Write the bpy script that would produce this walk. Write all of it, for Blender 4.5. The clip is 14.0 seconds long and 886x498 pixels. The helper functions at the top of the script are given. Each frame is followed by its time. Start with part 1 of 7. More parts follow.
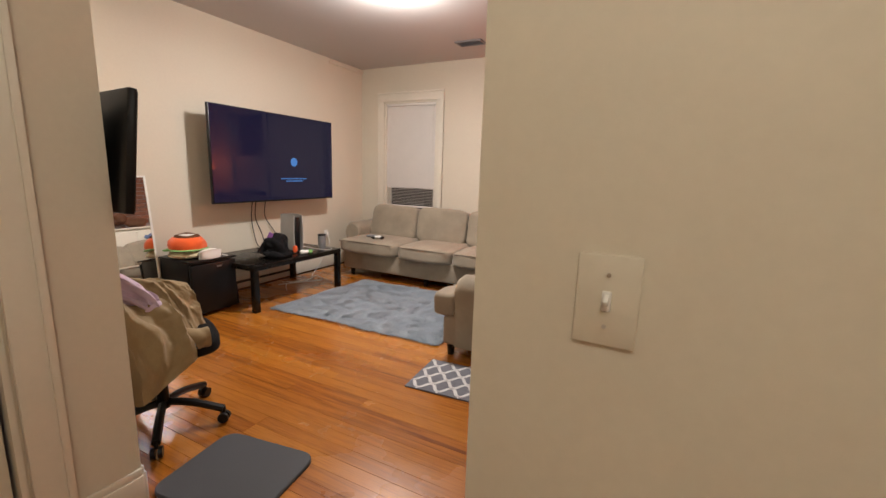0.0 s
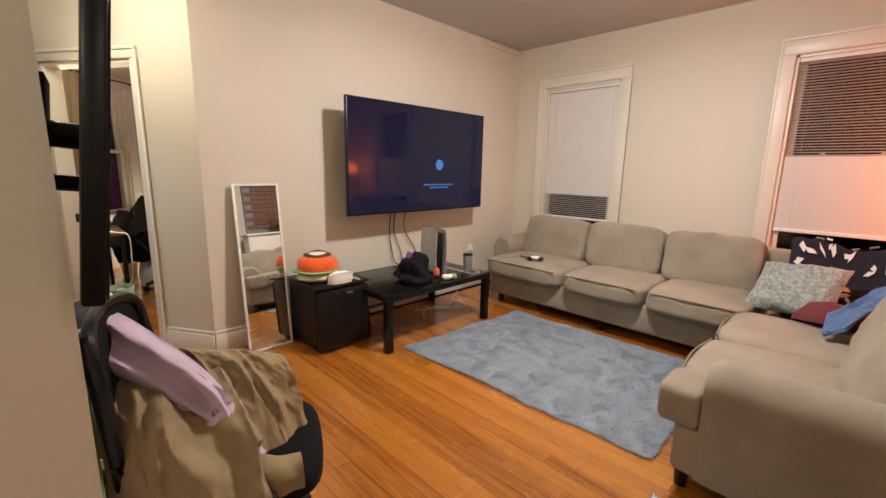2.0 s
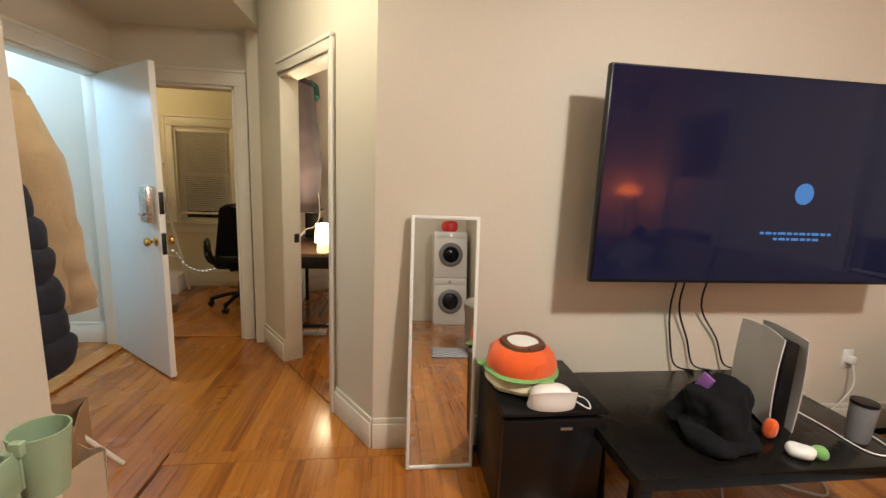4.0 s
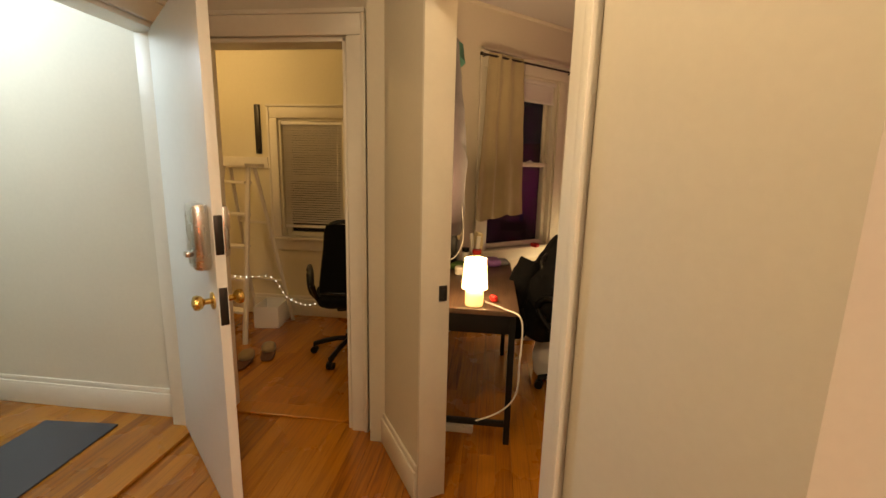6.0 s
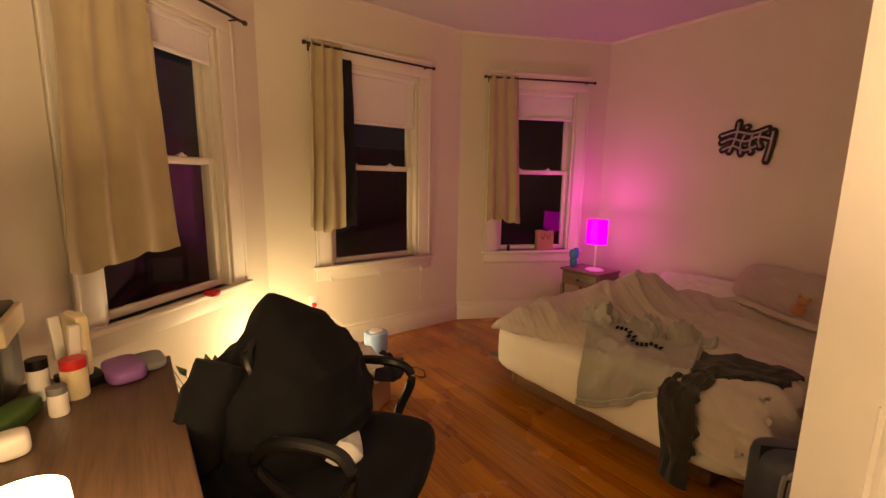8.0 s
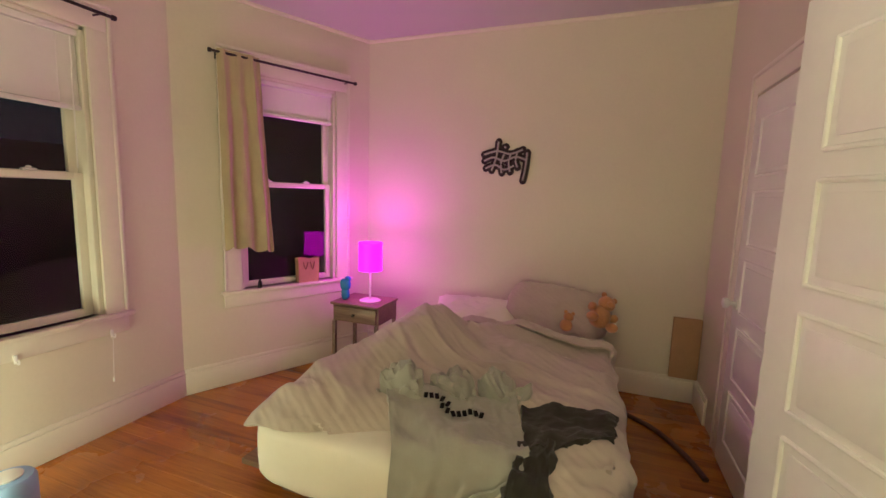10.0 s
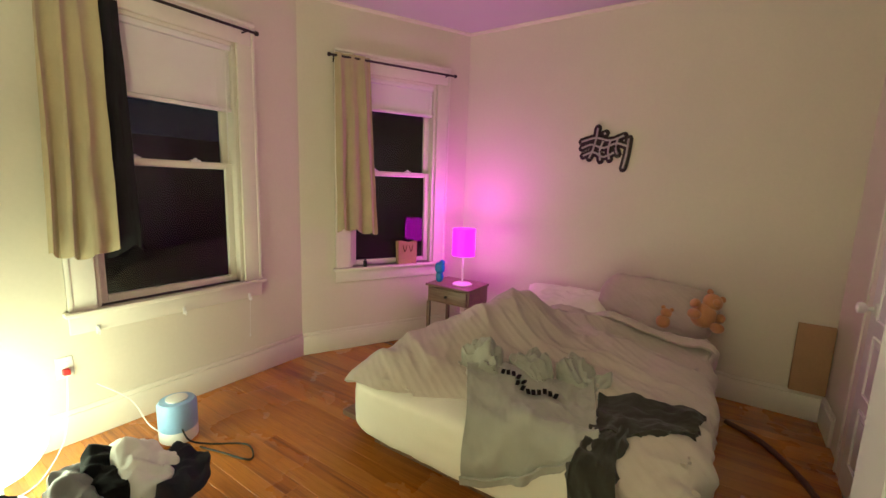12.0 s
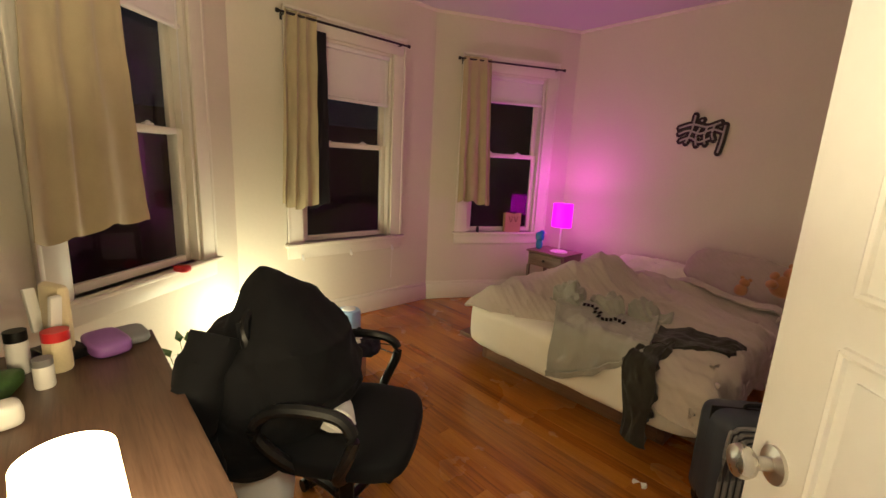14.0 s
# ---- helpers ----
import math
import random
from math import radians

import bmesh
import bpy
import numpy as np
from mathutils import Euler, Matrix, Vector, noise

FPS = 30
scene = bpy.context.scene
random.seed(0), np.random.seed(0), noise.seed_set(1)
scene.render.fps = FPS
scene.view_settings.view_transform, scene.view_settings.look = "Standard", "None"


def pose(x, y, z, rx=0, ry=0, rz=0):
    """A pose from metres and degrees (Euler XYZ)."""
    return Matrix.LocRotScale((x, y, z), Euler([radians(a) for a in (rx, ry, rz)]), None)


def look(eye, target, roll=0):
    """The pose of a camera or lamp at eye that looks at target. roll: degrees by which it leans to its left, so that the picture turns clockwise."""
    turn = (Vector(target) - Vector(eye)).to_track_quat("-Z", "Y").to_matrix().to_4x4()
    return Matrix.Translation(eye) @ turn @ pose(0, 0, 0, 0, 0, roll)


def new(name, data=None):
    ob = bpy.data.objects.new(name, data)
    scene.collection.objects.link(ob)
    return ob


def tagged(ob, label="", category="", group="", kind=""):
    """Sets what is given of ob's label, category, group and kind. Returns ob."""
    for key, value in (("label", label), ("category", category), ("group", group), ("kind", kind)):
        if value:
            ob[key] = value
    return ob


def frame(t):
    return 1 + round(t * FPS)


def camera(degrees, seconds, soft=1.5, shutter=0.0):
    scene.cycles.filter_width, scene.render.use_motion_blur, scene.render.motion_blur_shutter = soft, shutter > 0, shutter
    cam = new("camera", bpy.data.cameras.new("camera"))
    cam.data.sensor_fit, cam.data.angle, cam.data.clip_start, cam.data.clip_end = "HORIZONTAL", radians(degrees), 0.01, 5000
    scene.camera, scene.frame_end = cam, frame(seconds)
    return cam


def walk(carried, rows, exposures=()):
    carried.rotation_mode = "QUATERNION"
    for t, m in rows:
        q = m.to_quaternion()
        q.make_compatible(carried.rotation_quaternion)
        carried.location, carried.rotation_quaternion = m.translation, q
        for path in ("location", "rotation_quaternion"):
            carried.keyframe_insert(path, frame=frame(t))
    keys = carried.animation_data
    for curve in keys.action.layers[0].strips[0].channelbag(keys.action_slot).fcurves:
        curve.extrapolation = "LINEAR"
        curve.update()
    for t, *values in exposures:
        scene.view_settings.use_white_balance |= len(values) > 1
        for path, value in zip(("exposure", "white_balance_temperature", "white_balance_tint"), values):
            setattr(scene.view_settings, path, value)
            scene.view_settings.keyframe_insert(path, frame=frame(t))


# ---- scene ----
cam = camera(93.4, 14.0)
PATH = [
    (0, (0.283, 0.59, 1.349), (-0.614, 2.342, 0.99), 1.8),
    (0.5, (0.069, 0.714, 1.389), (-1.273, 2.149, 1.016), 1.8),
    (1, (-0.131, 0.866, 1.399), (-1.593, 2.177, 1.016), 2.0),
    (1.5, (-0.358, 1.051, 1.383), (-1.761, 2.421, 0.99), 1.5),
    (2, (-0.592, 1.33, 1.377), (-1.985, 2.715, 1.001), 1.2),
    (2.5, (-0.817, 1.638, 1.408), (-2.335, 2.886, 1.034), 1.6),
    (3, (-1.092, 1.907, 1.384), (-2.763, 2.943, 1.019), 2.3),
    (3.5, (-1.419, 2.135, 1.423), (-3.264, 2.824, 1.076), 2.6),
    (4, (-1.789, 2.26, 1.428), (-3.743, 2.516, 1.087), 2.4),
    (4.2, (-1.936, 2.271, 1.426), (-3.903, 2.377, 1.079), 2.4),
    (6.3, (-3.553, 1.687, 1.427), (-5.507, 1.459, 1.063), 1.4),
    (6.5, (-3.729, 1.645, 1.406), (-5.697, 1.546, 1.063), 1.0),
    (7, (-4.076, 1.608, 1.409), (-6.02, 1.922, 1.062), 0.7),
    (7.5, (-4.399, 1.676, 1.433), (-6.211, 2.449, 1.086), 0.6),
    (8, (-4.662, 1.859, 1.427), (-6.243, 3.04, 1.1), 0.9),
    (8.5, (-4.888, 2.054, 1.459), (-6.139, 3.583, 1.145), 1.4),
    (9, (-5.103, 2.242, 1.455), (-5.953, 4.034, 1.198), 1.8),
    (9.2, (-5.154, 2.311, 1.467), (-5.828, 4.178, 1.225), 1.8),
    (11.3, (-5.284, 2.466, 1.471), (-6.0, 4.312, 1.19), 1.9),
    (11.5, (-5.252, 2.456, 1.47), (-6.105, 4.241, 1.178), 2.0),
    (12, (-5.127, 2.367, 1.451), (-6.229, 4.006, 1.141), 1.9),
    (12.5, (-5.024, 2.218, 1.453), (-6.229, 3.783, 1.139), 2.1),
    (13, (-4.926, 2.062, 1.446), (-6.164, 3.597, 1.112), 2.4),
    (13.5, (-4.818, 1.915, 1.432), (-6.116, 3.398, 1.091), 2.8),
    (14, (-4.69, 1.733, 1.41), (-6.133, 3.058, 1.008), 2.9),
]

# ---- exposure and light ----
EXPOSURES = [(0.0, 0.08, 6000, 8), (1.5, 0.12, 6000, 9), (3.0, 0.12, 6000, 4), (4.0, 0.1, 6100, 4), (6.5, -0.1, 11000, 18), (7.0, 0.12, 12500, 20), (7.5, 0.15, 11200, 22), (8.0, 0.52, 9200, 19),
             (8.5, 0.75, 7800, 3), (9.0, 1.0, 6600, -4), (11.5, 1.35, 5300, -26), (12.5, 1.22, 5400, -18), (13.5, 0.98, 5700, -10), (14.0, 0.76, 6100, -2)]
walk(cam, [(t, look(eye, target, roll)) for t, eye, target, roll in PATH], EXPOSURES)

world = bpy.data.worlds.new("night")
scene.world = world
world.use_nodes = True
world.node_tree.nodes["Background"].inputs["Color"].default_value = (0.10, 0.13, 0.20, 1)
world.node_tree.nodes["Background"].inputs["Strength"].default_value = 0.02


def lamp(name, place, watts, colour, radius):
    data = bpy.data.lights.new(name, "POINT")
    data.energy, data.color, data.shadow_soft_size = watts, colour, radius
    ob = new(name, data)
    ob.location = place
    return ob


def disc(name, place, watts, colour, size, up=False, spread=180):
    """The light that leaves a shade's open top, or a flush fitting's face."""
    data = bpy.data.lights.new(name, "AREA")
    data.shape, data.size, data.energy, data.color = "DISK", size, watts, colour
    data.spread = radians(spread)
    ob = new(name, data)
    ob.matrix_world = pose(*place, 180 if up else 0)
    return ob


disc("living_dome", (-1.79, 3.63, 2.665), 50, (1.0, 0.88, 0.78), 0.26)
lamp("living_bulb", (-1.79, 3.63, 2.60), 45, (1.0, 0.88, 0.78), 0.06)
lamp("desk_bulb", (-5.39, 1.70, 0.93), 3.8, (1.0, 0.74, 0.46), 0.05)
disc("desk_shade_top", (-5.39, 1.70, 1.0), 23, (1.0, 0.76, 0.50), 0.10, True, 150)
lamp("globe_bulb", (-7.53, 2.63, 0.34), 2.8, (1.0, 0.90, 0.62), 0.15)
lamp("pink_bulb", (-6.96, 5.41, 0.97), 2.2, (1.0, 0.05, 0.80), 0.05)
disc("pink_shade_top", (-6.96, 5.41, 1.08), 2.2, (1.0, 0.05, 0.80), 0.15, True, 165)
lamp("back_room_bulb", (-6.1, -0.7, 2.40), 17, (1.0, 0.72, 0.34), 0.10)
lamp("corridor_bulb", (-4.6, -0.9, 2.35), 54, (0.46, 0.70, 1.0), 0.12)
lamp("orange_bulb", (0.02, 5.45, 1.38), 9, (1.0, 0.22, 0.06), 0.05)
lamp("passage_bulb", (0.55, 0.0, 2.62), 34, (1.0, 0.86, 0.66), 0.10)
# Added fill for the hall and slanted wall; no lamp is known here.
lamp("hall_fill", (-3.62, 1.42, 2.60), 9, (1.0, 0.88, 0.66), 0.06)
disc("hall_fill_disc", (-3.62, 1.42, 2.66), 14, (1.0, 0.88, 0.66), 0.22)
# Unseen fill added so the nook isn't black in the mirror.
lamp("nook_fill", (1.3, 2.2, 2.55), 15, (1.0, 0.86, 0.70), 0.10)

# ---- materials ----
def ramp_mix(nt, fac, a, b):
    mix = nt.nodes.new("ShaderNodeMix")
    mix.data_type = "RGBA"
    nt.links.new(fac, mix.inputs["Factor"])
    mix.inputs[6].default_value, mix.inputs[7].default_value = (*a, 1), (*b, 1)
    return mix.outputs[2]


def noise_node(nt, scale, detail=4.0, rough=0.55, stretch=None, source="Object"):
    coord = nt.nodes.new("ShaderNodeTexCoord")
    tex = nt.nodes.new("ShaderNodeTexNoise")
    tex.inputs["Scale"].default_value, tex.inputs["Detail"].default_value = scale, detail
    tex.inputs["Roughness"].default_value = rough
    if stretch:
        mapping = nt.nodes.new("ShaderNodeMapping")
        mapping.inputs["Scale"].default_value = stretch
        nt.links.new(coord.outputs[source], mapping.inputs["Vector"])
        nt.links.new(mapping.outputs["Vector"], tex.inputs["Vector"])
    else:
        nt.links.new(coord.outputs[source], tex.inputs["Vector"])
    return tex.outputs["Fac"]


def contrast(nt, value, low, high):
    r = nt.nodes.new("ShaderNodeMapRange")
    r.inputs["From Min"].default_value, r.inputs["From Max"].default_value = low, high
    nt.links.new(value, r.inputs["Value"])
    return r.outputs["Result"]


def surface(name, colour, rough=0.6, metal=0.0, vary=0.12, scale=3.0, grain=60.0, bump=0.05, depth=0.004,
            stretch=None, sheen=0.0, coat=0.0, second=None):
    """A painted, woven or moulded surface: two scales of variation and fine relief."""
    m = bpy.data.materials.new(name)
    m.use_nodes = True
    nt = m.node_tree
    b = nt.nodes["Principled BSDF"]
    dark = tuple(c * (1 - vary) for c in colour)
    light = second or tuple(min(1.0, c * (1 + vary * 0.6)) for c in colour)
    big = contrast(nt, noise_node(nt, scale, 5.0), 0.32, 0.68)
    fine = noise_node(nt, grain, 3.0, 0.6, stretch)
    add = nt.nodes.new("ShaderNodeMix")
    add.data_type = "FLOAT"
    add.inputs["Factor"].default_value = 0.4
    nt.links.new(big, add.inputs[2])
    nt.links.new(contrast(nt, fine, 0.3, 0.7), add.inputs[3])
    nt.links.new(ramp_mix(nt, add.outputs[0], dark, light), b.inputs["Base Color"])
    rr = nt.nodes.new("ShaderNodeMapRange")
    rr.inputs["To Min"].default_value, rr.inputs["To Max"].default_value = max(0.02, rough - 0.07), min(1.0, rough + 0.07)
    nt.links.new(big, rr.inputs["Value"])
    nt.links.new(rr.outputs["Result"], b.inputs["Roughness"])
    b.inputs["Metallic"].default_value = metal
    b.inputs["Sheen Weight"].default_value = sheen
    b.inputs["Coat Weight"].default_value = coat
    if bump > 0:
        bp = nt.nodes.new("ShaderNodeBump")
        bp.inputs["Strength"].default_value, bp.inputs["Distance"].default_value = min(1.0, bump * 4), depth
        nt.links.new(fine, bp.inputs["Height"])
        nt.links.new(bp.outputs["Normal"], b.inputs["Normal"])
    return m


def glow(name, colour, strength, base=(0.8, 0.8, 0.8)):
    m = bpy.data.materials.new(name)
    m.use_nodes = True
    b = m.node_tree.nodes["Principled BSDF"]
    b.inputs["Base Color"].default_value = (*base, 1)
    b.inputs["Emission Color"].default_value = (*colour, 1)
    b.inputs["Emission Strength"].default_value = strength
    b.inputs["Roughness"].default_value = 0.5
    return m


def glassy(name, tint=(1, 1, 1), rough=0.0):
    m = bpy.data.materials.new(name)
    m.use_nodes = True
    b = m.node_tree.nodes["Principled BSDF"]
    b.inputs["Base Color"].default_value = (*tint, 1)
    b.inputs["Roughness"].default_value = rough
    b.inputs["Transmission Weight"].default_value = 1.0
    b.inputs["IOR"].default_value = 1.45
    return m


def wood(name, dark, mid, light, rough=0.32, coat=0.25, along=(1.3, 22.0, 22.0), gap=0.0):
    """Varnished boards: grain along x, each board with its own tone."""
    m = bpy.data.materials.new(name)
    m.use_nodes = True
    nt = m.node_tree
    b = nt.nodes["Principled BSDF"]
    geo = nt.nodes.new("ShaderNodeNewGeometry")
    info = nt.nodes.new("ShaderNodeObjectInfo")
    comb = nt.nodes.new("ShaderNodeMath")
    comb.operation = "ADD"
    nt.links.new(info.outputs["Random"], comb.inputs[0])
    nt.links.new(geo.outputs["Random Per Island"], comb.inputs[1])
    frac = nt.nodes.new("ShaderNodeMath")
    frac.operation = "FRACT"
    nt.links.new(comb.outputs[0], frac.inputs[0])
    shift = nt.nodes.new("ShaderNodeVectorMath")
    shift.operation = "MULTIPLY_ADD"
    sep = nt.nodes.new("ShaderNodeCombineXYZ")
    nt.links.new(frac.outputs[0], sep.inputs[0])
    nt.links.new(frac.outputs[0], sep.inputs[1])
    nt.links.new(sep.outputs[0], shift.inputs[0])
    shift.inputs[1].default_value = (37.0, 53.0, 0.0)
    nt.links.new(geo.outputs["Position"], shift.inputs[2])
    mp = nt.nodes.new("ShaderNodeMapping")
    mp.inputs["Scale"].default_value = along
    nt.links.new(shift.outputs[0], mp.inputs["Vector"])
    n1 = nt.nodes.new("ShaderNodeTexNoise")
    n1.inputs["Scale"].default_value, n1.inputs["Detail"].default_value, n1.inputs["Roughness"].default_value = 1.6, 6.0, 0.62
    n1.inputs["Distortion"].default_value = 0.9
    nt.links.new(mp.outputs["Vector"], n1.inputs["Vector"])
    n2 = nt.nodes.new("ShaderNodeTexNoise")
    n2.inputs["Scale"].default_value, n2.inputs["Detail"].default_value = 7.0, 4.0
    nt.links.new(mp.outputs["Vector"], n2.inputs["Vector"])
    first = ramp_mix(nt, contrast(nt, n1.outputs["Fac"], 0.33, 0.58), dark, mid)
    tone = nt.nodes.new("ShaderNodeMix")
    tone.data_type = "RGBA"
    nt.links.new(contrast(nt, frac.outputs[0], 0.15, 1.15), tone.inputs["Factor"])
    nt.links.new(first, tone.inputs[6])
    tone.inputs[7].default_value = (*light, 1)
    streak = nt.nodes.new("ShaderNodeMix")
    streak.data_type = "RGBA"
    streak.blend_type = "MULTIPLY"
    nt.links.new(contrast(nt, n2.outputs["Fac"], 0.48, 0.86), streak.inputs["Factor"])
    nt.links.new(tone.outputs[2], streak.inputs[6])
    streak.inputs[7].default_value = (0.58, 0.48, 0.40, 1)
    worn = nt.nodes.new("ShaderNodeTexNoise")
    worn.inputs["Scale"].default_value, worn.inputs["Detail"].default_value = 1.9, 5.0
    nt.links.new(geo.outputs["Position"], worn.inputs["Vector"])
    nt.links.new(streak.outputs[2], b.inputs["Base Color"])
    rr = nt.nodes.new("ShaderNodeMapRange")
    rr.inputs["From Min"].default_value, rr.inputs["From Max"].default_value = 0.3, 0.7
    rr.inputs["To Min"].default_value, rr.inputs["To Max"].default_value = rough - 0.08, rough + 0.14
    nt.links.new(worn.outputs["Fac"], rr.inputs["Value"])
    nt.links.new(rr.outputs["Result"], b.inputs["Roughness"])
    b.inputs["Coat Weight"].default_value = coat
    b.inputs["Coat Roughness"].default_value = 0.22
    bp = nt.nodes.new("ShaderNodeBump")
    bp.inputs["Strength"].default_value, bp.inputs["Distance"].default_value = 0.12, 0.002
    nt.links.new(n1.outputs["Fac"], bp.inputs["Height"])
    nt.links.new(bp.outputs["Normal"], b.inputs["Normal"])
    return m


WALL = surface("wall_paint", (0.68, 0.625, 0.515), 0.62, vary=0.05, scale=0.9, grain=45, bump=0.06, depth=0.002)
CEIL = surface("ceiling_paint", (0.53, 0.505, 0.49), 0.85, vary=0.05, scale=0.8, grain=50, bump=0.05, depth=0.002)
# Back room wall paint with the lamp's warm yellow mixed into its colour.
WARM_LIT_WALL = surface("lamplit_wall_paint", (0.72, 0.66, 0.50), 0.62, vary=0.05, scale=0.9, grain=45, bump=0.05, depth=0.002)
TRIM = surface("trim_gloss_paint", (0.755, 0.71, 0.615), 0.38, vary=0.05, scale=2.5, grain=30, bump=0.04, depth=0.0015)
DOORW = surface("door_white_paint", (0.82, 0.82, 0.79), 0.36, vary=0.04, scale=2.0, grain=25, bump=0.04, depth=0.0015)
LOUVER = surface("louver_cream_paint", (0.74, 0.69, 0.57), 0.5, vary=0.06, scale=3.0, grain=30, bump=0.04, depth=0.001)
FLOOR = wood("pine_floor", (0.17, 0.047, 0.006), (0.38, 0.125, 0.012), (0.49, 0.188, 0.022), 0.22, 0.4, (0.8, 24.0, 24.0))
SUB = surface("floor_gap", (0.05, 0.025, 0.012), 0.9)
DESKW = wood("desk_wood", (0.06, 0.034, 0.022), (0.115, 0.066, 0.042), (0.15, 0.088, 0.058), 0.38, 0.15)
NSW = wood("nightstand_wood", (0.10, 0.055, 0.035), (0.20, 0.13, 0.09), (0.25, 0.17, 0.12), 0.45, 0.1)
PLATW = wood("bed_platform_wood", (0.10, 0.05, 0.025), (0.17, 0.09, 0.045), (0.20, 0.11, 0.06), 0.5, 0.0)
PAPERB = surface("brown_paper", (0.42, 0.26, 0.14), 0.8, vary=0.12, scale=9, grain=80)
BLACKW = surface("black_brown_lacquer", (0.007, 0.006, 0.005), 0.24, vary=0.25, scale=4, grain=40, bump=0.02, depth=0.001)
BLACKP = surface("black_plastic", (0.006, 0.006, 0.0065), 0.36, vary=0.2, scale=8, grain=90, bump=0.04, depth=0.001)
BLACKC = surface("black_cloth", (0.007, 0.007, 0.008), 0.9, vary=0.25, scale=9, grain=240, bump=0.12, depth=0.002, sheen=0.02)
BLACKC.node_tree.nodes["Principled BSDF"].inputs["Specular IOR Level"].default_value = 0.12
for m_ in (BLACKW, BLACKP):
    m_.node_tree.nodes["Principled BSDF"].inputs["Specular IOR Level"].default_value = 0.3
SCREEN = surface("screen_glass", (0.004, 0.004, 0.008), 0.09, vary=0.1, bump=0.0)
SCREEN.node_tree.nodes["Principled BSDF"].inputs["Specular IOR Level"].default_value = 0.32
LIT = surface("lit_dark_screen", (0.004, 0.004, 0.010), 0.09, vary=0.1, bump=0.0)
LIT.node_tree.nodes["Principled BSDF"].inputs["Specular IOR Level"].default_value = 0.32
LIT.node_tree.nodes["Principled BSDF"].inputs["Emission Color"].default_value = (0.10, 0.12, 0.50, 1)
LIT.node_tree.nodes["Principled BSDF"].inputs["Emission Strength"].default_value = 0.035
SOFA = surface("sofa_greige_fabric", (0.30, 0.25, 0.185), 0.95, vary=0.30, scale=4, grain=420, bump=0.18, depth=0.0016, sheen=0.2)
PIPING = surface("sofa_piping", (0.20, 0.165, 0.125), 0.9, vary=0.1, scale=9, grain=200)
RUG = surface("shag_blue_grey", (0.235, 0.275, 0.325), 0.95, vary=0.14, scale=6, second=(0.30, 0.345, 0.40), grain=130, bump=0.1, depth=0.004, sheen=0.3)
MATG = surface("mat_grey_pile", (0.16, 0.16, 0.185), 0.95, vary=0.2, scale=20, grain=220, bump=0.2, depth=0.003)
MATW = surface("mat_white_pile", (0.66, 0.65, 0.65), 0.95, vary=0.12, scale=20, grain=220, bump=0.2, depth=0.003)
FOAM = surface("dark_grey_foam", (0.075, 0.079, 0.090), 0.75, vary=0.12, scale=10, grain=160, bump=0.08)
BLIND = surface("white_blind_vinyl", (0.80, 0.77, 0.74), 0.5, vary=0.03, scale=5, grain=30, bump=0.0)
CURT = surface("khaki_curtain_cloth", (0.44, 0.37, 0.225), 0.85, vary=0.12, scale=6, grain=260, bump=0.1, depth=0.001, sheen=0.2)
CURTB = surface("black_curtain_lining", (0.008, 0.008, 0.009), 0.9, vary=0.2, scale=6, grain=200)
GLASS = glassy("window_glass")
MIRROR = surface("mirror_silver", (0.86, 0.87, 0.86), 0.02, metal=1.0, vary=0.01, bump=0.0)
MIRROR.node_tree.nodes["Principled BSDF"].inputs["Roughness"].default_value = 0.01
for l in list(MIRROR.node_tree.links):
    if l.to_socket.name == "Roughness":
        MIRROR.node_tree.links.remove(l)
CHROME = surface("brushed_nickel", (0.60, 0.58, 0.55), 0.28, metal=1.0, vary=0.06, scale=12, grain=120, bump=0.02, depth=0.0005)
BRASS = surface("polished_brass", (0.72, 0.48, 0.16), 0.22, metal=1.0, vary=0.08, scale=12, grain=60, bump=0.02, depth=0.0005)
BRONZE = surface("dark_metal", (0.05, 0.045, 0.04), 0.4, metal=0.8, vary=0.15, scale=10, grain=60)
WHITEP = surface("white_plastic", (0.80, 0.79, 0.76), 0.4, vary=0.03, scale=8, grain=60, bump=0.0)
KHAKI = surface("khaki_jacket_cloth", (0.27, 0.185, 0.082), 0.75, vary=0.18, scale=8, grain=200, bump=0.12, depth=0.002, sheen=0.2)
LILAC = surface("lilac_knit", (0.56, 0.43, 0.55), 0.9, vary=0.1, scale=8, grain=260, bump=0.14, depth=0.002, sheen=0.3)
NAVY = surface("navy_cloth", (0.007, 0.008, 0.020), 0.9, vary=0.25, scale=9, grain=200, bump=0.12, sheen=0.03)
DENIM = surface("faded_blue_cloth", (0.095, 0.15, 0.30), 0.9, vary=0.2, scale=9, grain=220, bump=0.12, sheen=0.2)
TWEED = surface("grey_green_tweed", (0.20, 0.22, 0.205), 0.95, vary=0.55, scale=40, grain=190, bump=0.2, depth=0.003, sheen=0.2, second=(0.52, 0.54, 0.49), stretch=(0.25, 1.6, 1.0))
WINE = surface("wine_red_cloth", (0.13, 0.022, 0.028), 0.9, vary=0.2, scale=9, grain=200)
WHITEC = surface("white_cloth", (0.74, 0.72, 0.68), 0.9, vary=0.06, scale=7, grain=220, bump=0.1, sheen=0.2)
SHEET = surface("cream_bed_sheet", (0.80, 0.77, 0.66), 0.88, vary=0.05, scale=6, grain=260, bump=0.08, depth=0.001, sheen=0.2)
DUVET = surface("beige_waffle_duvet", (0.51, 0.445, 0.375), 0.92, vary=0.10, scale=5, grain=150, bump=0.2, depth=0.003, sheen=0.25, stretch=(1.0, 6.0, 1.0))
PILLOW = surface("taupe_pillow_cloth", (0.47, 0.405, 0.345), 0.92, vary=0.10, scale=8, grain=160, bump=0.16, depth=0.002, sheen=0.2)
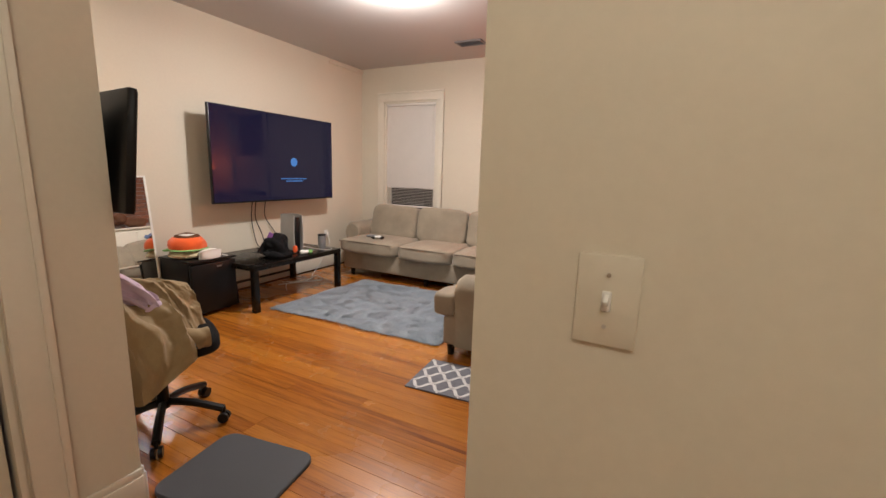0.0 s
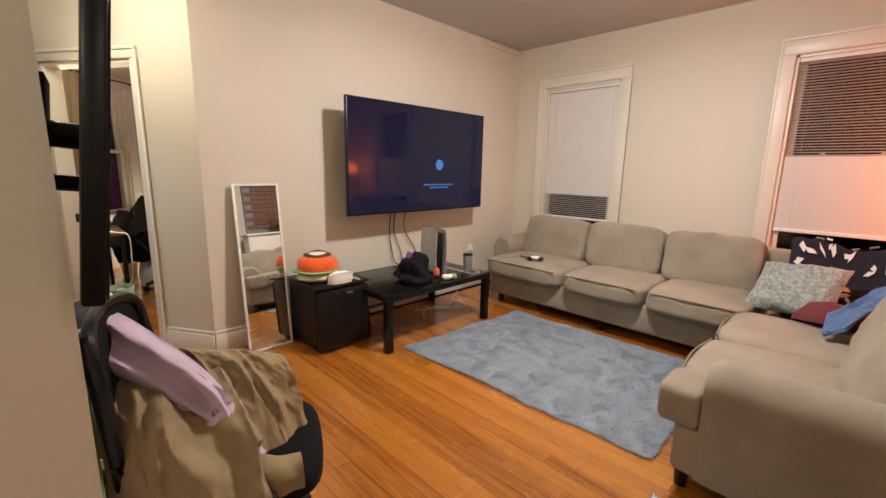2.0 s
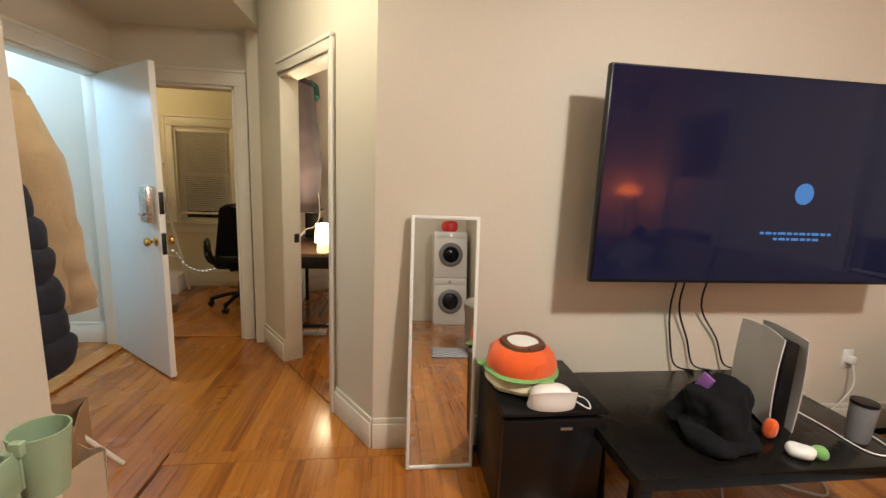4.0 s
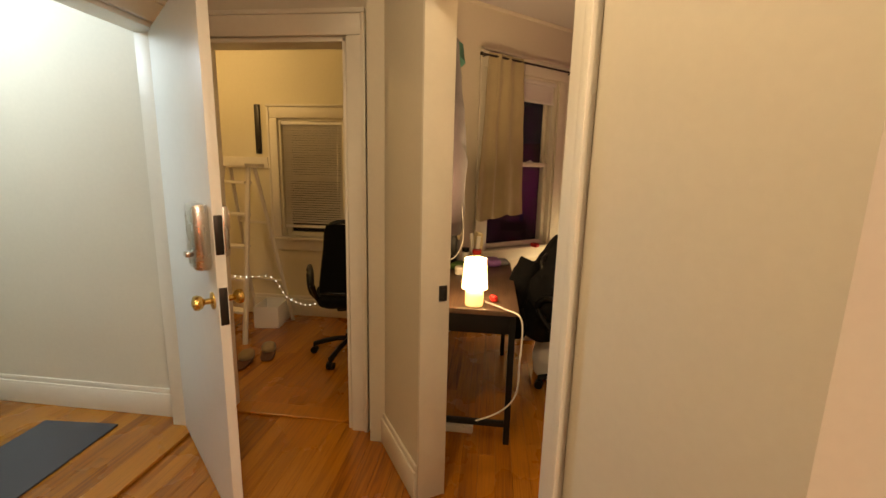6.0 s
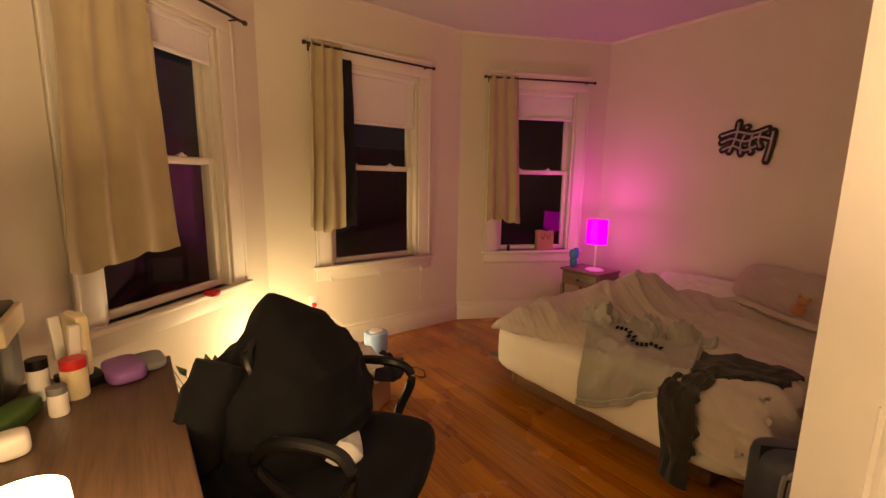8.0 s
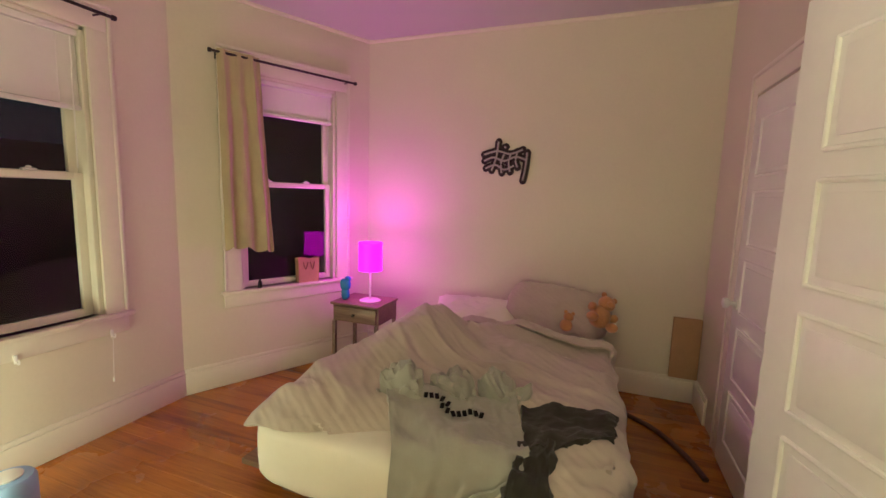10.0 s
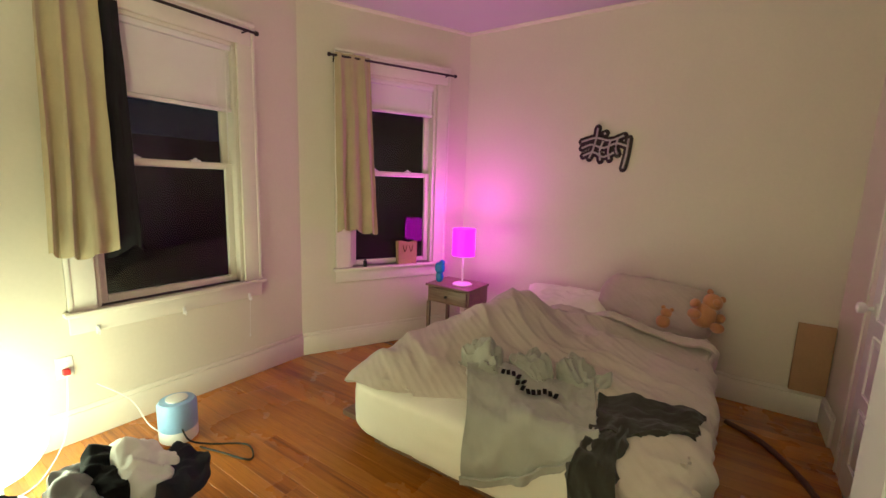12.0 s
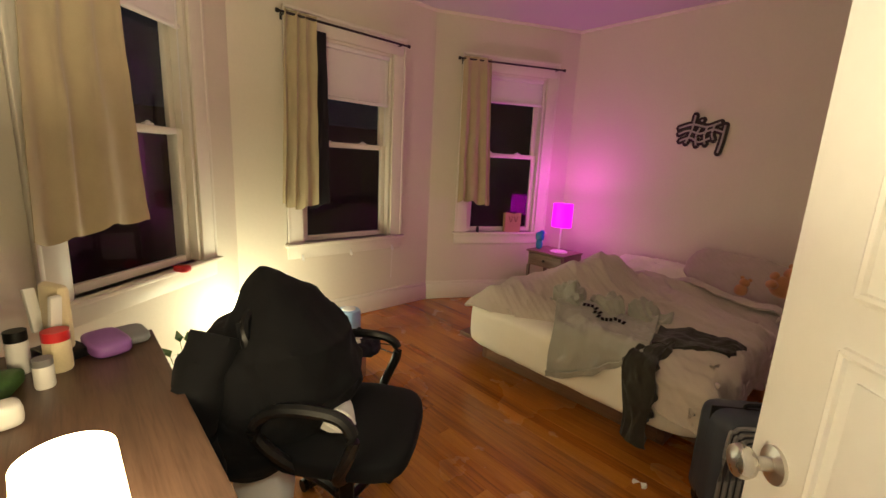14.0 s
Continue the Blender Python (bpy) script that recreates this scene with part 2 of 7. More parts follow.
SAGE = surface("sage_fleece", (0.33, 0.325, 0.28), 0.92, vary=0.10, scale=7, grain=240, bump=0.1, sheen=0.3)
OLIVE = surface("dark_olive_cloth", (0.022, 0.020, 0.013), 0.9, vary=0.2, scale=8, grain=220, bump=0.1, sheen=0.15)
ORANGE = surface("orange_plush", (0.80, 0.11, 0.012), 0.9, vary=0.12, scale=12, grain=200, bump=0.15, sheen=0.3)
GREENP = surface("green_plush", (0.19, 0.42, 0.12), 0.9, vary=0.12, scale=12, grain=200, bump=0.15, sheen=0.3)
CREAMP = surface("cream_plush", (0.72, 0.62, 0.40), 0.9, vary=0.1, scale=12, grain=200, bump=0.15, sheen=0.3)
BROWNP = surface("brown_plush", (0.11, 0.045, 0.02), 0.9, vary=0.15, scale=12, grain=200, bump=0.15)
TEDDY = surface("tan_plush", (0.50, 0.25, 0.10), 0.95, vary=0.2, scale=14, grain=180, bump=0.2, depth=0.003, sheen=0.3)
CARTG = surface("pale_green_enamel", (0.32, 0.42, 0.27), 0.4, vary=0.08, scale=6, grain=60, bump=0.02)
BLUEP = surface("sky_blue_plastic", (0.34, 0.52, 0.80), 0.35, vary=0.08, scale=8, grain=60, bump=0.0)
TEAL = surface("blue_toy_plastic", (0.012, 0.21, 0.46), 0.35, vary=0.1, scale=8, grain=60, bump=0.0)
RED = surface("red_plastic", (0.62, 0.025, 0.03), 0.4, vary=0.1, scale=8, grain=60, bump=0.0)
PURPLE = surface("purple_plastic", (0.24, 0.10, 0.34), 0.4, vary=0.1, scale=8, grain=60, bump=0.0)
GREYP = surface("grey_plastic", (0.20, 0.20, 0.21), 0.45, vary=0.1, scale=8, grain=60, bump=0.0)
SLATE = surface("slate_ribbed_shell", (0.035, 0.042, 0.060), 0.45, vary=0.15, scale=8, grain=60, bump=0.04)
BRICK = surface("brown_brick", (0.17, 0.085, 0.055), 0.85, vary=0.3, scale=9, grain=60, bump=0.2, depth=0.005)
LEAF = surface("house_plant_leaf", (0.06, 0.14, 0.035), 0.45, vary=0.25, scale=10, grain=60)
NIGHT = surface("night_facade", (0.030, 0.030, 0.034), 0.9, vary=0.4, scale=0.6, grain=8, bump=0.0)
DOME = glow("lamp_dome_glow", (1.0, 0.92, 0.82), 3.5)
SHADEW = glow("desk_shade_glow", (1.0, 0.72, 0.36), 6.0)
GLOBE = glow("paper_globe_glow", (1.0, 0.86, 0.55), 5.0)
PINK = glow("magenta_shade_glow", (1.0, 0.0, 0.80), 1.5, (0.12, 0.0, 0.10))
ORANGEG = glow("orange_shade_glow", (1.0, 0.16, 0.02), 16.0, (0.8, 0.25, 0.05))
LEDG = glow("led_bead_glow", (0.75, 0.88, 1.0), 3.0)
CYANG = glow("screen_cyan_glow", (0.10, 0.33, 0.80), 0.55, (0.0, 0.0, 0.0))

def ribbed(m, pitch, depth):
    """Adds a woven rib across the cloth to the relief of a surface material."""
    nt = m.node_tree
    b = nt.nodes["Principled BSDF"]
    old = b.inputs["Normal"].links[0].from_socket
    coord = nt.nodes.new("ShaderNodeTexCoord")
    wave = nt.nodes.new("ShaderNodeTexWave")
    wave.bands_direction = "DIAGONAL"
    wave.inputs["Scale"].default_value = 0.314 / pitch / 1.73
    wave.inputs["Distortion"].default_value, wave.inputs["Detail"].default_value, wave.inputs["Detail Scale"].default_value = 1.6, 2.0, 3.0
    nt.links.new(coord.outputs["Object"], wave.inputs["Vector"])
    bp = nt.nodes.new("ShaderNodeBump")
    bp.inputs["Strength"].default_value, bp.inputs["Distance"].default_value = 0.40, depth
    nt.links.new(wave.outputs["Fac"], bp.inputs["Height"])
    nt.links.new(old, bp.inputs["Normal"])
    nt.links.new(bp.outputs["Normal"], b.inputs["Normal"])


ribbed(DUVET, 0.018, 0.004)
ribbed(PILLOW, 0.014, 0.003)

# ---- builders ----
def box(bm, c, s, rot=(0, 0, 0), bevel=0.0, seg=2):
    """A box at c of size s, turned by degrees, its edges rounded."""
    g = bmesh.ops.create_cube(bm, size=1.0, matrix=pose(*c, *rot) @ Matrix.Diagonal((*s, 1)))
    if bevel:
        edges = list({e for v in g["verts"] for e in v.link_edges})
        bmesh.ops.bevel(bm, geom=edges, offset=min(bevel, min(s) * 0.49), segments=seg, profile=0.5, affect="EDGES")
    return bm


def span(bm, x0, y0, z0, x1, y1, z1, bevel=0.0, seg=2):
    return box(bm, ((x0 + x1) / 2, (y0 + y1) / 2, (z0 + z1) / 2), (abs(x1 - x0), abs(y1 - y0), abs(z1 - z0)), bevel=bevel, seg=seg)


def slab(bm, w, d, h, r):
    """A flat mat on the floor with rounded corners and a softened rim."""
    rings = []
    for z, inset in ((0.0, 0.0), (h * 0.7, 0.0), (h, 0.005)):
        ring = []
        for cx, cy, a0 in ((1, 1, 0), (-1, 1, 90), (-1, -1, 180), (1, -1, 270)):
            for k in range(7):
                a = radians(a0 + 15 * k)
                ring.append(bm.verts.new((cx * (w / 2 - r) + (r - inset) * math.cos(a), cy * (d / 2 - r) + (r - inset) * math.sin(a), z)))
        rings.append(ring)
    for a, b in zip(rings, rings[1:]):
        for k in range(len(a)):
            bm.faces.new((a[k], a[(k + 1) % len(a)], b[(k + 1) % len(a)], b[k]))
    bm.faces.new(rings[0][::-1])
    bm.faces.new(rings[-1])
    return bm


def rod(bm, a, b, r0, r1=None, seg=12, caps=True):
    a, b = Vector(a), Vector(b)
    d = b - a
    m = Matrix.Translation((a + b) / 2) @ d.to_track_quat("Z", "Y").to_matrix().to_4x4()
    bmesh.ops.create_cone(bm, cap_ends=caps, segments=seg, radius1=r0, radius2=r0 if r1 is None else r1, depth=d.length, matrix=m)
    return bm


def smooth_line(pts, n):
    pts = [Vector(p) for p in pts]
    out = []
    for i in range(len(pts) - 1):
        p0, p1, p2, p3 = pts[max(i - 1, 0)], pts[i], pts[i + 1], pts[min(i + 2, len(pts) - 1)]
        for k in range(n):
            t = k / n
            out.append(0.5 * (2 * p1 + (p2 - p0) * t + (2 * p0 - 5 * p1 + 4 * p2 - p3) * t * t + (3 * p1 - p0 - 3 * p2 + p3) * t ** 3))
    return out + [pts[-1]]


def tube(bm, pts, r, seg=8, n=6):
    """A round cord or bar along a smooth line."""
    line = smooth_line(pts, n) if n > 1 else [Vector(p) for p in pts]
    rings = []
    for i, p in enumerate(line):
        d = (line[min(i + 1, len(line) - 1)] - line[max(i - 1, 0)]).normalized()
        q = d.to_track_quat("Z", "Y")
        rings.append([bm.verts.new(p + q @ Vector((r * math.cos(a), r * math.sin(a), 0))) for a in (2 * math.pi * k / seg for k in range(seg))])
    for a, b in zip(rings, rings[1:]):
        for k in range(seg):
            bm.faces.new((a[k], a[(k + 1) % seg], b[(k + 1) % seg], b[k]))
    bm.faces.new(rings[0][::-1])
    bm.faces.new(rings[-1])
    return bm


def lathe(bm, profile, c=(0, 0, 0), seg=24):
    """A turned shape from (radius, height) pairs."""
    rings = []
    for r, z in profile:
        rings.append([bm.verts.new((c[0] + r * math.cos(a), c[1] + r * math.sin(a), c[2] + z)) for a in (2 * math.pi * k / seg for k in range(seg))])
    for a, b in zip(rings, rings[1:]):
        for k in range(seg):
            bm.faces.new((a[k], a[(k + 1) % seg], b[(k + 1) % seg], b[k]))
    if profile[0][0] > 1e-4:
        bm.faces.new(rings[0][::-1])
    if profile[-1][0] > 1e-4:
        bm.faces.new(rings[-1])
    bmesh.ops.remove_doubles(bm, verts=[v for r in rings for v in r], dist=1e-5)
    return bm


def cushion(bm, c, s, rot=(0, 0, 0), n=10, power=5.0, wrinkle=0.006, puff=0.0, seed=0):
    """A stuffed block: a rounded box, swollen in the middle and slightly creased."""
    tmp = bmesh.new()
    bmesh.ops.create_cube(tmp, size=2.0)
    bmesh.ops.subdivide_edges(tmp, edges=tmp.edges[:], cuts=n, use_grid_fill=True)
    tmp.verts.index_update()
    made = {}
    m = pose(*c, *rot)
    for v in tmp.verts:
        p = v.co.copy()
        k = (abs(p.x) ** power + abs(p.y) ** power + abs(p.z) ** power) ** (1 / power)
        q = p / k
        swell = 1 + puff * (1 - q.x * q.x) * (1 - q.y * q.y)
        q = Vector((q.x * s[0] / 2, q.y * s[1] / 2, q.z * s[2] / 2 * swell))
        f = noise.fractal(q * 7 + Vector((seed * 3.1, seed, 0)), 1.0, 2.0, 3)
        made[v.index] = bm.verts.new(m @ (q + p.normalized() * f * wrinkle))
    for face in tmp.faces:
        bm.faces.new([made[v.index] for v in face.verts])
    tmp.free()
    return bm


def stuffed(bm, c, w, h, thick, rot=(0, 0, 0), n=26, wrinkle=0.01, seed=0):
    """A sewn pillow: two bellied faces that meet in a seam with drawn-out corners, lying in its own x-y plane."""
    m = pose(*c, *rot)
    sides = []
    for sgn in (1, -1):
        g = []
        for i in range(n + 1):
            row = []
            for j in range(n + 1):
                x, y = 2 * i / n - 1, 2 * j / n - 1
                belly = max(0.0, (1 - x ** 4) * (1 - y ** 4)) ** 0.6
                pull = 1 - 0.07 * (1 - x * x) * y * y, 1 - 0.07 * (1 - y * y) * x * x
                f = noise.fractal(Vector((x * 2.2 + seed * 3.1, y * 2.2 + seed, sgn)), 1.0, 2.0, 4)
                edge = 1 - 0.5 * abs(noise.noise(Vector((x * 4 + seed, y * 4, 3))))
                z = sgn * (thick / 2) * belly * edge + wrinkle * f * belly
                row.append((x * pull[1] * w / 2, y * pull[0] * h / 2, z))
            g.append([bm.verts.new(m @ Vector(p)) for p in row])
        for i in range(n):
            for j in range(n):
                bm.faces.new((g[i][j], g[i + 1][j], g[i + 1][j + 1], g[i][j + 1])[::sgn])
        sides += [v for r in g for v in r]
    bmesh.ops.remove_doubles(bm, verts=sides, dist=1e-5)
    return bm


def heap(bm, rings, seg=56, n=10, wrinkle=0.02, folds=7, seed=0, close=True):
    """Cloth thrown over something: rings of (z, x, y, rx, ry) from top to bottom with folds that deepen downwards."""
    rows = []
    line = [Vector(r[:3]) for r in rings]
    total = (len(rings) - 1) * n
    for i in range(total + 1):
        k, t = min(i // n, len(rings) - 2), (i - min(i // n, len(rings) - 2) * n) / n
        t = t * t * (3 - 2 * t) * 0.5 + t * 0.5
        r = [a + (b - a) * t for a, b in zip(rings[k], rings[k + 1])]
        row = []
        for j in range(seg):
            a = 2 * math.pi * j / seg
            d = i / total
            at = Vector((r[1] + r[3] * math.cos(a), r[2] + r[4] * math.sin(a), r[0])) * (1.1 * folds) + Vector((seed * 1.7, seed, seed * 0.6))
            f = noise.fractal(at * 0.45, 1.0, 2.0, 3)
            warp = noise.noise_vector(at * 0.5) * 0.7
            g = 0.55 - 1.6 * abs(noise.noise(Vector((at.x, at.y, at.z * 0.55)) + warp))
            k2 = noise.noise(at * 3.1)
            w = 1 + wrinkle * (7 * f + (5 * g + 1.2 * k2) * (0.35 + 0.65 * d))
            row.append(bm.verts.new((r[1] + r[3] * w * math.cos(a), r[2] + r[4] * w * math.sin(a), r[0] + wrinkle * (f + 0.6 * g) * 1.6)))
        rows.append(row)
    for a, b in zip(rows, rows[1:]):
        for k in range(seg):
            bm.faces.new((a[k], b[k], b[(k + 1) % seg], a[(k + 1) % seg]))
    if close:
        bm.faces.new(rows[0])
        bm.faces.new(rows[-1][::-1])
    return bm


def limb(bm, pts, r0, r1, seed=0, seg=18):
    """A sleeve or trouser leg: a tapering, creased tube of cloth."""
    line = smooth_line(pts, 8)
    rings = []
    for i, p in enumerate(line):
        q = (line[min(i + 1, len(line) - 1)] - line[max(i - 1, 0)]).normalized().to_track_quat("Z", "Y")
        r = r0 + (r1 - r0) * i / (len(line) - 1)
        row = []
        for k in range(seg):
            a = 2 * math.pi * k / seg
            e = Vector((math.cos(a), math.sin(a), 0))
            c = p + q @ (e * r)
            row.append(bm.verts.new(c + q @ e * r * (0.30 * noise.fractal(c * 9 + Vector((seed, 0, 0)), 1.0, 2.0, 3) - 0.16 * abs(noise.noise(Vector((c.x * 8, c.y * 8, c.z * 22 + seed)))))))
        rings.append(row)
    for a, b in zip(rings, rings[1:]):
        for k in range(seg):
            bm.faces.new((a[k], a[(k + 1) % seg], b[(k + 1) % seg], b[k]))
    bm.faces.new(rings[0][::-1])
    bm.faces.new(rings[-1])
    return bm


def roll_arm(bm, length, width, height, roll, low=0.10):
    """A sofa arm along x, centred on its foot: flat cheeks under a rolled top."""
    prof = [(-width / 2, low), (-width / 2, height - roll * 1.9)]
    for k in range(15):
        a = math.radians(205 - 230 * k / 14)
        prof.append((roll * math.cos(a), height - roll + roll * math.sin(a)))
    prof += [(width / 2, height - roll * 1.9), (width / 2, low)]
    n, rows = 26, []
    for i in range(n + 1):
        u = i / n
        x = length * (u - 0.5)
        e = min(u, 1 - u) * length
        s = 1 - 0.10 * max(0.0, 1 - e / 0.035) ** 2
        row = []
        for y, z in prof:
            p = Vector((x, y * s, low + (z - low) * (0.5 + 0.5 * s)))
            p.y += 0.004 * noise.fractal(Vector((x * 5, z * 6, y * 4)), 1.0, 2.0, 3)
            p.z += 0.005 * noise.fractal(Vector((x * 5 + 9, y * 6, 0)), 1.0, 2.0, 3) if z > 0.4 else 0
            row.append(bm.verts.new(p))
        rows.append(row)
    for a, b in zip(rows, rows[1:]):
        for k in range(len(prof)):
            bm.faces.new((a[k], a[(k + 1) % len(prof)], b[(k + 1) % len(prof)], b[k]))
    bm.faces.new(rows[0][::-1])
    bm.faces.new(rows[-1])
    return bm


def sheet(bm, f, nu, nv, thick=0.01):
    """A cloth of some thickness over the surface f(u, v), its second face offset along the normals."""
    pts = [[f(i / nu, j / nv) for j in range(nv + 1)] for i in range(nu + 1)]
    normals = []
    for i in range(nu + 1):
        row = []
        for j in range(nv + 1):
            a = pts[min(i + 1, nu)][j] - pts[max(i - 1, 0)][j]
            b = pts[i][min(j + 1, nv)] - pts[i][max(j - 1, 0)]
            row.append(a.cross(b).normalized())
        normals.append(row)
    if sum(n.z for row in normals for n in row) < 0:
        normals = [[-n for n in row] for row in normals]
    g = [[bm.verts.new(p) for p in row] for row in pts]
    h = [[bm.verts.new(p - n * thick) for p, n in zip(r, m)] for r, m in zip(pts, normals)]
    for i in range(nu):
        for j in range(nv):
            bm.faces.new((g[i][j], g[i + 1][j], g[i + 1][j + 1], g[i][j + 1]))
            bm.faces.new((h[i][j], h[i][j + 1], h[i + 1][j + 1], h[i + 1][j]))
    rim = [(i, 0) for i in range(nu)] + [(nu, j) for j in range(nv)] + [(i, nv) for i in range(nu, 0, -1)] + [(0, j) for j in range(nv, 0, -1)]
    for (a, b), (c, d) in zip(rim, rim[1:] + rim[:1]):
        bm.faces.new((g[a][b], h[a][b], h[c][d], g[c][d]))
    return bm


def thing(name, label, category, at=(0, 0, 0), rz=0.0, group="", kind=""):
    ob = new(name)
    ob.empty_display_size = 0.05
    ob.matrix_world = pose(*at, 0, 0, rz)
    return tagged(ob, label, category, group, kind)


def part(name, bm, material, parent=None, label="", smooth=True, m=None):
    """Links a bmesh as one mesh object under a thing or a part."""
    bmesh.ops.recalc_face_normals(bm, faces=bm.faces)
    me = bpy.data.meshes.new(name)
    bm.to_mesh(me)
    bm.free()
    me.materials.append(material)
    if smooth:
        for p in me.polygons:
            p.use_smooth = True
        me.set_sharp_from_angle(angle=radians(38))
    ob = new(name, me)
    ob.parent = parent
    if m is not None:
        ob.matrix_basis = m
    if label:
        ob["label"] = label
    return ob


def B():
    return bmesh.new()


def solo(name, bm, material, label, category, kind="", smooth=True, m=None, group=""):
    return tagged(part(name, bm, material, None, "", smooth, m), label, category, group, kind)


def frame_of(p0, p1, z=0.0):
    return pose(p0[0], p0[1], z, 0, 0, math.degrees(math.atan2(p1[1] - p0[1], p1[0] - p0[0])))


def wall(name, p0, p1, height, material, openings=(), thick=0.12, z0=0.0, label="cream painted plaster wall"):
    """A wall whose room lies to the left of p0 -> p1; openings are (from, to, bottom, top) along it."""
    length = math.hypot(p1[0] - p0[0], p1[1] - p0[1])
    bm, s = B(), 0.0
    for a, b, lo, hi in sorted(openings):
        if a > s:
            span(bm, s, -thick, z0, a, 0, height)
        if lo > z0:
            span(bm, a, -thick, z0, b, 0, lo)
        if hi < height:
            span(bm, a, -thick, hi, b, 0, height)
        s = b
    if length > s:
        span(bm, s, -thick, z0, length, 0, height)
    return solo(name, bm, material, label, "wall", "structure", False, frame_of(p0, p1))


def skirting(p0, p1, height=0.17, skip=(), thick=0.018):
    """Baseboard along a wall, with a moulded cap."""
    length = math.hypot(p1[0] - p0[0], p1[1] - p0[1])
    bm, s = B(), 0.0
    for a, b in sorted(skip) + [(length, length)]:
        if a - s > 0.02:
            span(bm, s, 0.0, 0.0, a, thick, height - 0.03, 0.003)
            span(bm, s, 0.0, height - 0.03, a, thick * 0.62, height, 0.004)
        s = b
    return solo("baseboard", bm, TRIM, "white gloss painted wooden baseboard", "baseboard", "structure", True, frame_of(p0, p1))


def door_casing(name, p0, p1, a, b, top, wall_thick=0.12, width=0.11, sides=(True, True), both=True):
    """Casing and jamb lining of a doorway from a to b along the wall."""
    t = thing(name, "white painted wooden door casing", "door frame", kind="structure")
    t.matrix_world = frame_of(p0, p1)
    bm = B()
    span(bm, a, -wall_thick - 0.004, 0, a + 0.018, 0.004, top, 0.002)
    part("jamb", bm, TRIM, t)
    bm = B()
    span(bm, b - 0.018, -wall_thick - 0.004, 0, b, 0.004, top, 0.002)
    part("jamb", bm, TRIM, t)
    bm = B()
    span(bm, a, -wall_thick - 0.004, top - 0.018, b, 0.004, top, 0.002)
    part("head_jamb", bm, TRIM, t)
    for face in ((0.002, 0.022),) + (((-wall_thick - 0.022, -wall_thick - 0.002),) if both else ()):
        for on, x0, x1, o in ((sides[0], a - width, a - 0.006, a - width), (sides[1], b + 0.006, b + width, b + width)):
            if on:
                bm = B()
                span(bm, x0, face[0], 0, x1, face[1], top + 0.006, 0.004)
                e = 0.022 if o < a else -0.022
                span(bm, min(o, o + e), min(face) - (0.008 if face[0] < 0 else 0), 0, max(o, o + e), max(face) + (0.008 if face[0] > 0 else 0), top + width, 0.004)
                part("casing", bm, TRIM, t)
        bm = B()
        span(bm, a - (width - 0.022 if sides[0] else 0), face[0], top + 0.006, b + (width - 0.022 if sides[1] else 0), face[1], top + width, 0.004)
        span(bm, a - (width if sides[0] else 0), min(face) - (0.008 if face[0] < 0 else 0), top + width, b + (width if sides[1] else 0), max(face) + (0.008 if face[0] > 0 else 0), top + width + 0.022, 0.004)
        part("head_casing", bm, TRIM, t)
    return t


